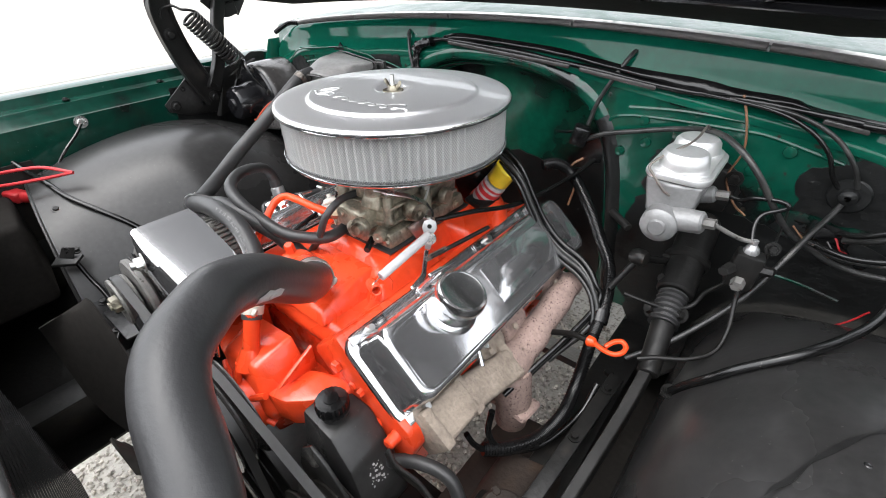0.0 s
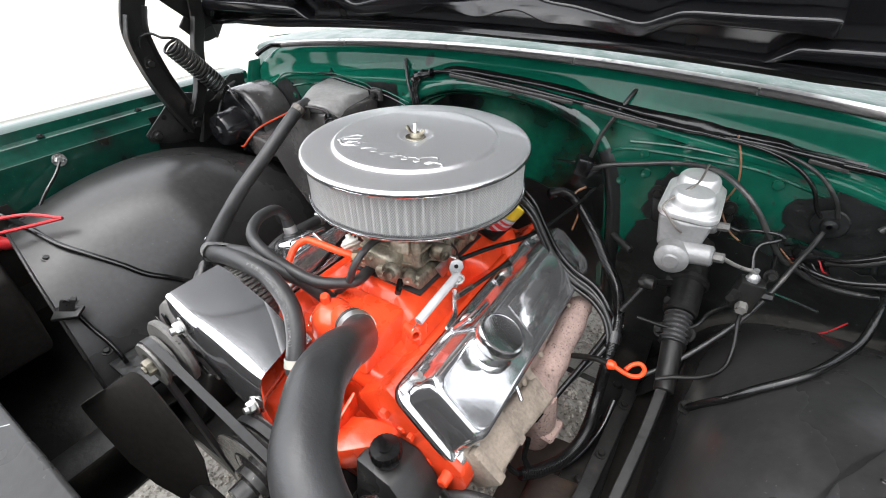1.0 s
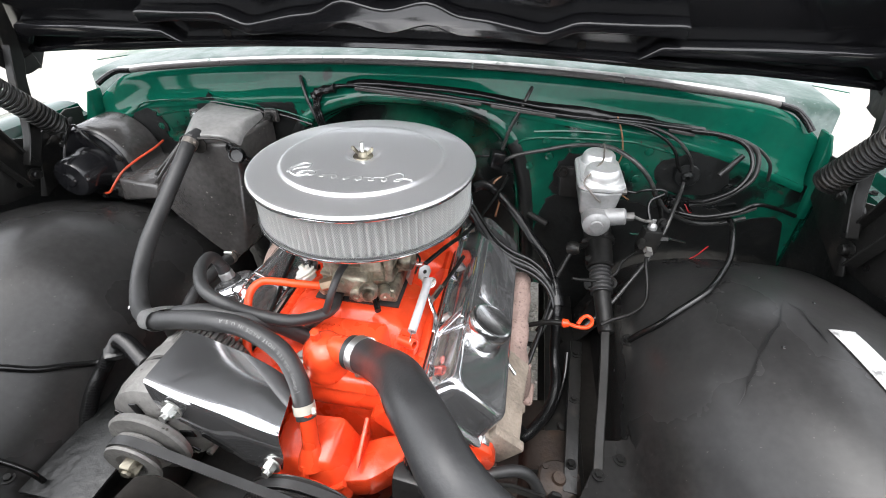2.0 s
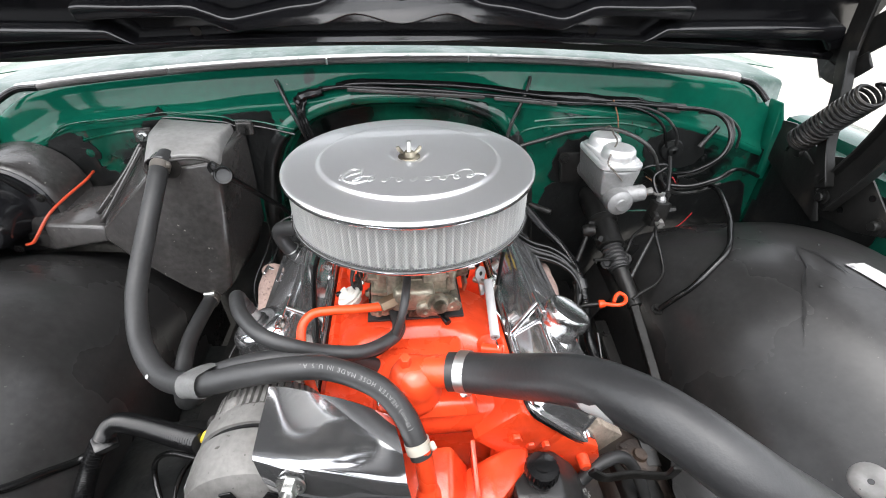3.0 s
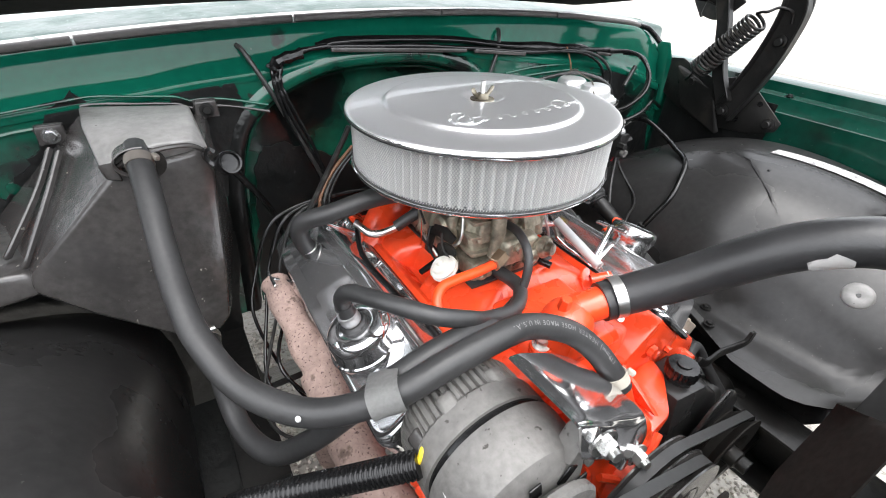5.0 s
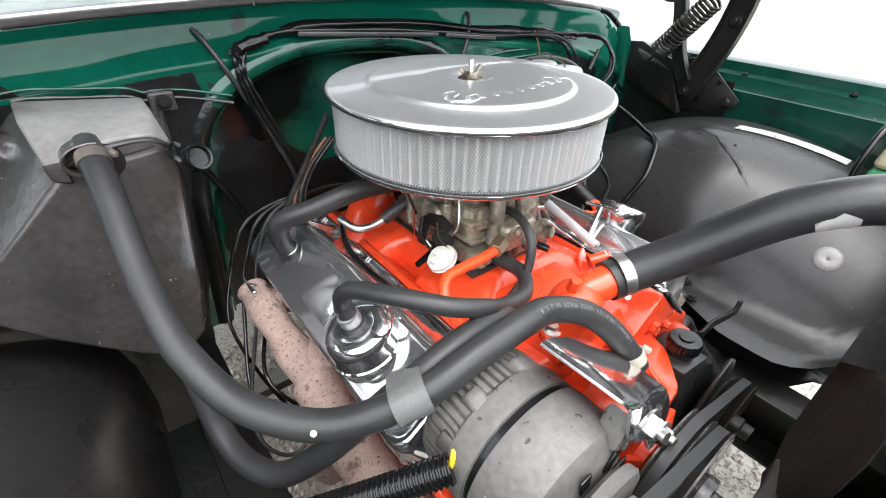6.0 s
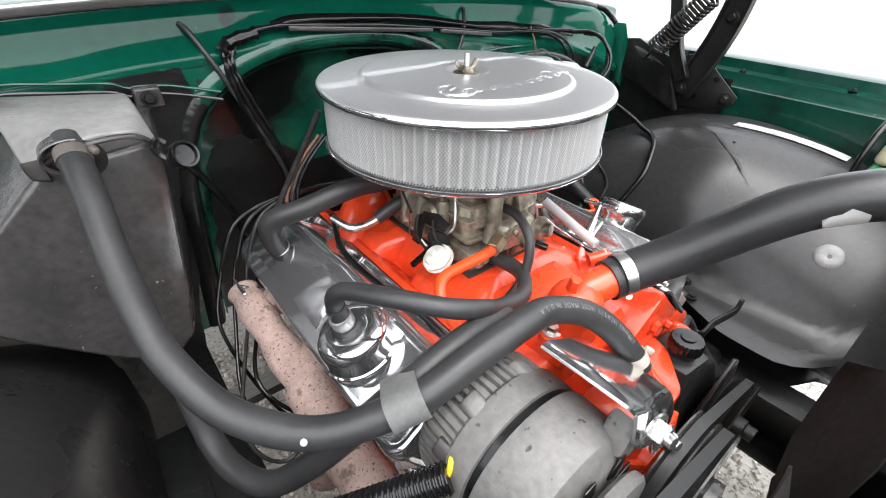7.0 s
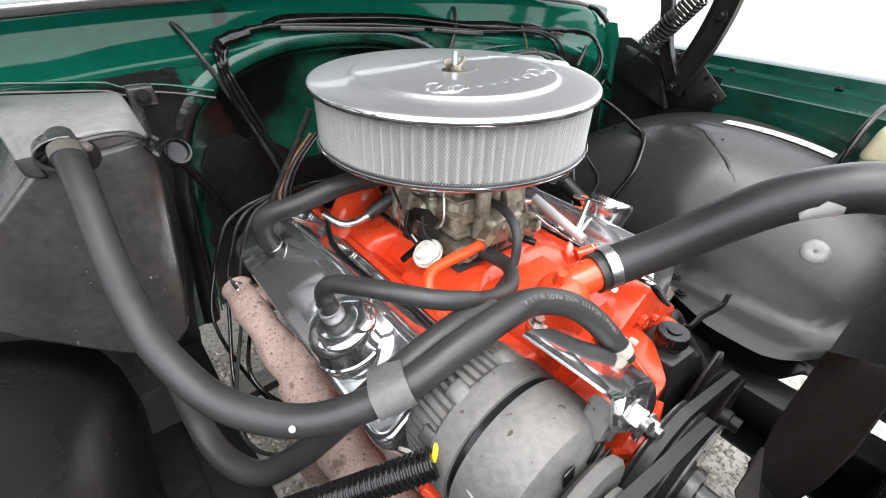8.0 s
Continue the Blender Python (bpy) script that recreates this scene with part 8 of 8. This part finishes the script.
part("tab", hull([(-0.535, -0.398, 0.856), (-0.508, -0.382, 0.858), (-0.504, -0.392, 0.842), (-0.532, -0.408, 0.840), (-0.535, -0.395, 0.858), (-0.508, -0.379, 0.860)], 0.002), DARK_STEEL, tray)
part("shelf", hull([(-0.81, -0.61, 0.885), (-0.65, -0.61, 0.875), (-0.81, -0.405, 0.895), (-0.665, -0.425, 0.875), (-0.81, -0.61, 0.72), (-0.63, -0.61, 0.70), (-0.81, -0.405, 0.72), (-0.64, -0.43, 0.70)], 0.012, 3), FAN_BLACK, tray, "black battery tray")
knob = thing("battery_terminal", "red plastic battery terminal clamp", "terminal", (-0.815, -0.40, 0.872))
part("clamp", add(box((0.06, 0.03, 0.024), (-0.815, -0.40, 0.889), (0, 8, 25), 0.006, 3), rod((-0.79, -0.385, 0.885), (-0.765, -0.37, 0.887), 0.014, 0.012, 14, 0.004)), RED, knob)
for pts in ([(-0.80, -0.44, 0.945), (-0.74, -0.40, 0.96), (-0.69, -0.345, 0.965), (-0.638, -0.307, 0.954)], [(-0.80, -0.46, 0.93), (-0.73, -0.41, 0.938), (-0.68, -0.35, 0.945), (-0.638, -0.307, 0.954)]):
    part("lead", pipe(pts, 0.0034, 8), RED, knob)
ground_wire = thing("ground_wire", "black ground wire bolted to the green fender", "wire", (-0.79, -0.28, 0.9))
part("wire", pipe([(-0.808, -0.223, 1.001), (-0.79, -0.245, 0.985), (-0.772, -0.288, 0.955), (-0.778, -0.335, 0.90), (-0.79, -0.38, 0.88)], 0.0032, 8), WIRE, ground_wire)
part("screw", bolt((-0.815, -0.220, 1.003), (1, 0, 0), 0.009, 0.006), ZINC, ground_wire)

# ---- coolant bottle ----
bottle = thing("coolant_bottle", "cloudy plastic overflow bottle with green coolant", "bottle", (0.74, -0.4, 0.80))
part("lower", hull([(0.69, -0.48, 0.78), (0.80, -0.48, 0.78), (0.69, -0.33, 0.78), (0.80, -0.33, 0.78), (0.69, -0.48, 0.965), (0.80, -0.48, 0.965), (0.69, -0.318, 0.965), (0.80, -0.318, 0.965)], 0.014, 3), COOLANT, bottle, "green coolant showing through")
part("upper", hull([(0.69, -0.48, 0.966), (0.80, -0.48, 0.966), (0.69, -0.318, 0.966), (0.80, -0.318, 0.966), (0.70, -0.47, 1.03), (0.79, -0.47, 1.03), (0.70, -0.328, 1.03), (0.79, -0.328, 1.03)], 0.012, 3), BOTTLE, bottle)
part("cap", lathe([(0, 1.03), (0.024, 1.03), (0.024, 1.05), (0.02, 1.055), (0, 1.056)], Matrix.Translation((0.745, -0.41, 0)), 24), PLASTIC, bottle)
part("strap", pipe([(0.682, -0.322, 0.79), (0.684, -0.306, 0.92), (0.70, -0.304, 1.0), (0.75, -0.310, 1.043), (0.80, -0.318, 1.046)], 0.006, 10), PLASTIC, bottle, "black retaining strap")


# ---- details on the inner fender ----
def on_hump(x, y, lift=0.0012):
    """A place on the driver's arch at x, y."""
    top = hump_z(y)
    low = min(0.70 - max(0, -y - 0.3) * 0.15, top - 0.08)
    f = front_share(y)
    xc, power = 0.705 + 0.06 * f, 0.9 + 0.9 * f
    if x > xc:
        return Vector((x, y, top + lift))
    c = ((xc - x) / (xc - 0.46)) ** (1 / 0.85)
    return Vector((x, y, low + (top - low) * math.sin(math.acos(min(1, c))) ** power + lift))


rows = []
for k in range(10):
    y = -0.085 - 0.022 * k
    x0 = 0.685 + 0.005 * k
    rows.append([on_hump(x0 + 0.011 * q, y, 0.0022) for q in range(4)])
part("paint_label", sheet(rows, 0.0006), LABEL_WHITE, driver_well, "long scuffed white label", sharp=60)
p0, p1, p2 = on_hump(0.555, -0.35), on_hump(0.561, -0.35), on_hump(0.555, -0.356)
nrm = (p1 - p0).cross(p0 - p2).normalized()
if nrm.z < 0:
    nrm = -nrm
dimple = part("dimple", lathe([(0.003, 0.0016), (0.008, 0.0028), (0.014, 0.0030), (0.0195, 0.0018), (0.0225, 0.0002), (0.024, -0.003)], axis(p0, nrm), 28), PALE_GREY, driver_well, "pale worn dimple round a hole")
part("hole", lathe([(0, 0.0022), (0.0036, 0.0022), (0.0036, 0.0010)], axis(p0, nrm), 14), PLASTIC, dimple)
for x, y in ((0.70, -0.02), (0.66, 0.06), (0.62, -0.12)):
    part("dent", lathe([(0, -0.0004), (0.0015, -0.0002), (0.002, 0.0006), (0.003, 0.0)], axis(on_hump(x, y, 0.0004), (0, 0, 1)), 12), PLASTIC, driver_well)
for x, y, z in ((0.412, -0.215, 0.731), (0.448, -0.185, 0.733)):
    part("bolt", bolt((x, y, z), (0, 0, 1), 0.0065, 0.005), DARK_STEEL, driver_well)
splash = thing("splash_shield", "dusty black splash shield behind the wheel", "splash shield", (0.5, 0.2, 0.6))
part("panel", hull([(0.40, 0.15, 0.62), (0.46, 0.15, 0.72), (0.40, 0.262, 0.62), (0.46, 0.262, 0.74), (0.40, 0.15, 0.61), (0.46, 0.15, 0.71), (0.40, 0.262, 0.61), (0.46, 0.262, 0.73)], 0.002), SATIN, splash)
pas_shield = thing("splash_shield", "dusty black splash shield beside the frame rail", "splash shield", (-0.45, -0.1, 0.6))
part("panel", hull([(-0.34, -0.40, 0.735), (-0.46, -0.40, 0.735), (-0.34, -0.10, 0.725), (-0.46, -0.10, 0.725), (-0.34, -0.40, 0.73), (-0.46, -0.40, 0.73), (-0.34, -0.10, 0.72), (-0.46, -0.10, 0.72)], 0.002), UNDERCOAT, pas_shield)
for p in ((-0.36, -0.25, 0.737), (-0.37, -0.15, 0.73)):
    part("bolt", bolt(p, (0, 0, 1), 0.009, 0.007), DARK_STEEL, pas_shield)
over = [on_hump(x, y, 0.007) for x, y in ((0.478, -0.198), (0.496, -0.23), (0.516, -0.258), (0.546, -0.282), (0.59, -0.312), (0.636, -0.336), (0.70, -0.348), (0.78, -0.356))]
part("branch", pipe([(-0.436, -0.187, 0.812), (-0.455, -0.188, 0.800)] + [(-p.x, p.y, p.z) for p in over] + [(-0.83, -0.37, 0.955)], 0.0058, 12, 8), WIRE, alt_loom, "black cable lying over the arch")

# dark smears wiped down the driver's hump
def smear(points, wide, parent):
    """A thin ragged streak that follows the sheet metal."""
    dense = []
    for (p, n), (q, m) in zip(points, points[1:]):
        for k in range(6):
            dense.append((Vector(p).lerp(Vector(q), k / 6), Vector(n).lerp(Vector(m), k / 6).normalized()))
    rows = []
    for k, (p, n) in enumerate(dense):
        way = (dense[min(k + 1, len(dense) - 1)][0] - dense[max(k - 1, 0)][0]).normalized()
        side = way.cross(n).normalized()
        half = wide * (0.25 + 0.75 * abs(math.sin(k * 0.37 + 0.3))) * math.sin(math.pi * (k + 0.6) / (len(dense) + 0.2))
        drift = 0.0010 * math.sin(k * 0.9)
        rows.append([p + n * 0.0030 + side * (drift + half * s) for s in (-1, 0, 1)])
    return part("smear", sheet(rows, 0.0003), GREASE, parent, "dark greasy smear", sharp=80)


smear([((0.659, -0.019, 0.963), (-0.08, 0.19, 0.98)), ((0.629, -0.078, 0.963), (-0.19, 0.03, 0.98)), ((0.603, -0.109, 0.955), (-0.42, -0.03, 0.91)), ((0.583, -0.144, 0.940), (-0.52, -0.22, 0.83)), ((0.569, -0.169, 0.927), (-0.6, -0.27, 0.76)), ((0.558, -0.192, 0.909), (-0.64, -0.28, 0.72))], 0.0030, driver_well)
smear([((0.660, -0.027, 0.964), (-0.09, 0.14, 0.99)), ((0.670, -0.049, 0.968), (-0.09, 0.09, 0.99)), ((0.672, -0.091, 0.970), (-0.09, 0.03, 1.0)), ((0.674, -0.117, 0.970), (-0.09, -0.02, 1.0))], 0.0025, driver_well)

# ground lead hanging in the passenger's front corner
hanging = thing("ground_lead", "thin dark lead hanging before the splash shield", "cable", (-0.44, -0.38, 0.70))
part("lead", pipe([(-0.523, -0.392, 0.850), (-0.495, -0.386, 0.800), (-0.462, -0.381, 0.775), (-0.438, -0.380, 0.752), (-0.430, -0.382, 0.715), (-0.405, -0.405, 0.700), (-0.375, -0.425, 0.690)], 0.0042, 10), WIRE, hanging)
part("eyelet", ring((-0.523, -0.392, 0.852), (0.5, -1, 0.2), 0.006, 0.002), DARK_STEEL, hanging)

# dark apron between the passenger's inner fender and the frame rail, and a paint dot on the hose
part("apron", sheet([[(x, y, 0.636 + 0.05 * max(0, -0.43 - x) + 0.004 * math.sin(9 * y)) for y in (-0.22, -0.14, -0.06, 0.02, 0.09, 0.15)] for x in (-0.475, -0.45, -0.42, -0.392)], 0.002), UNDERCOAT, pas_shield, "dark dusty apron")
part("paint_dot", lathe([(0, 0.0008), (0.0023, 0.0006), (0.0030, -0.0006)], axis((-0.3257, -0.2054, 0.9574), (-0.587, -0.570, 0.574)), 14), LABEL_WHITE, heater_hose, "white paint dot")


# pale scratches on the radiator support
for a, b in (((-0.056, -0.556), (-0.043, -0.539)), ((-0.075, -0.575), (-0.058, -0.558))):
    part("scratch", rod((a[0], a[1], 1.0556), (b[0], b[1], 1.0556), 0.0011, 0.0006, 6), LABEL_WHITE, support, "pale scratch in the paint")

# flat brace along the frame rail beside the steering shaft
brace = thing("frame_brace", "dark flat steel brace along the frame rail", "brace", (0.385, -0.08, 0.69))
part("bar", box((0.022, 0.30, 0.008), (0.3835, -0.085, 0.712), (6.5, 0, -4.2), 0.0015), DARK_STEEL, brace)
for y in (0.03, -0.07, -0.19):
    part("bolt", bolt((0.383 + 0.073 * (y + 0.085), y, 0.717 + 0.114 * (y + 0.085)), (0, 0, 1), 0.006, 0.005), DARK_STEEL, brace)
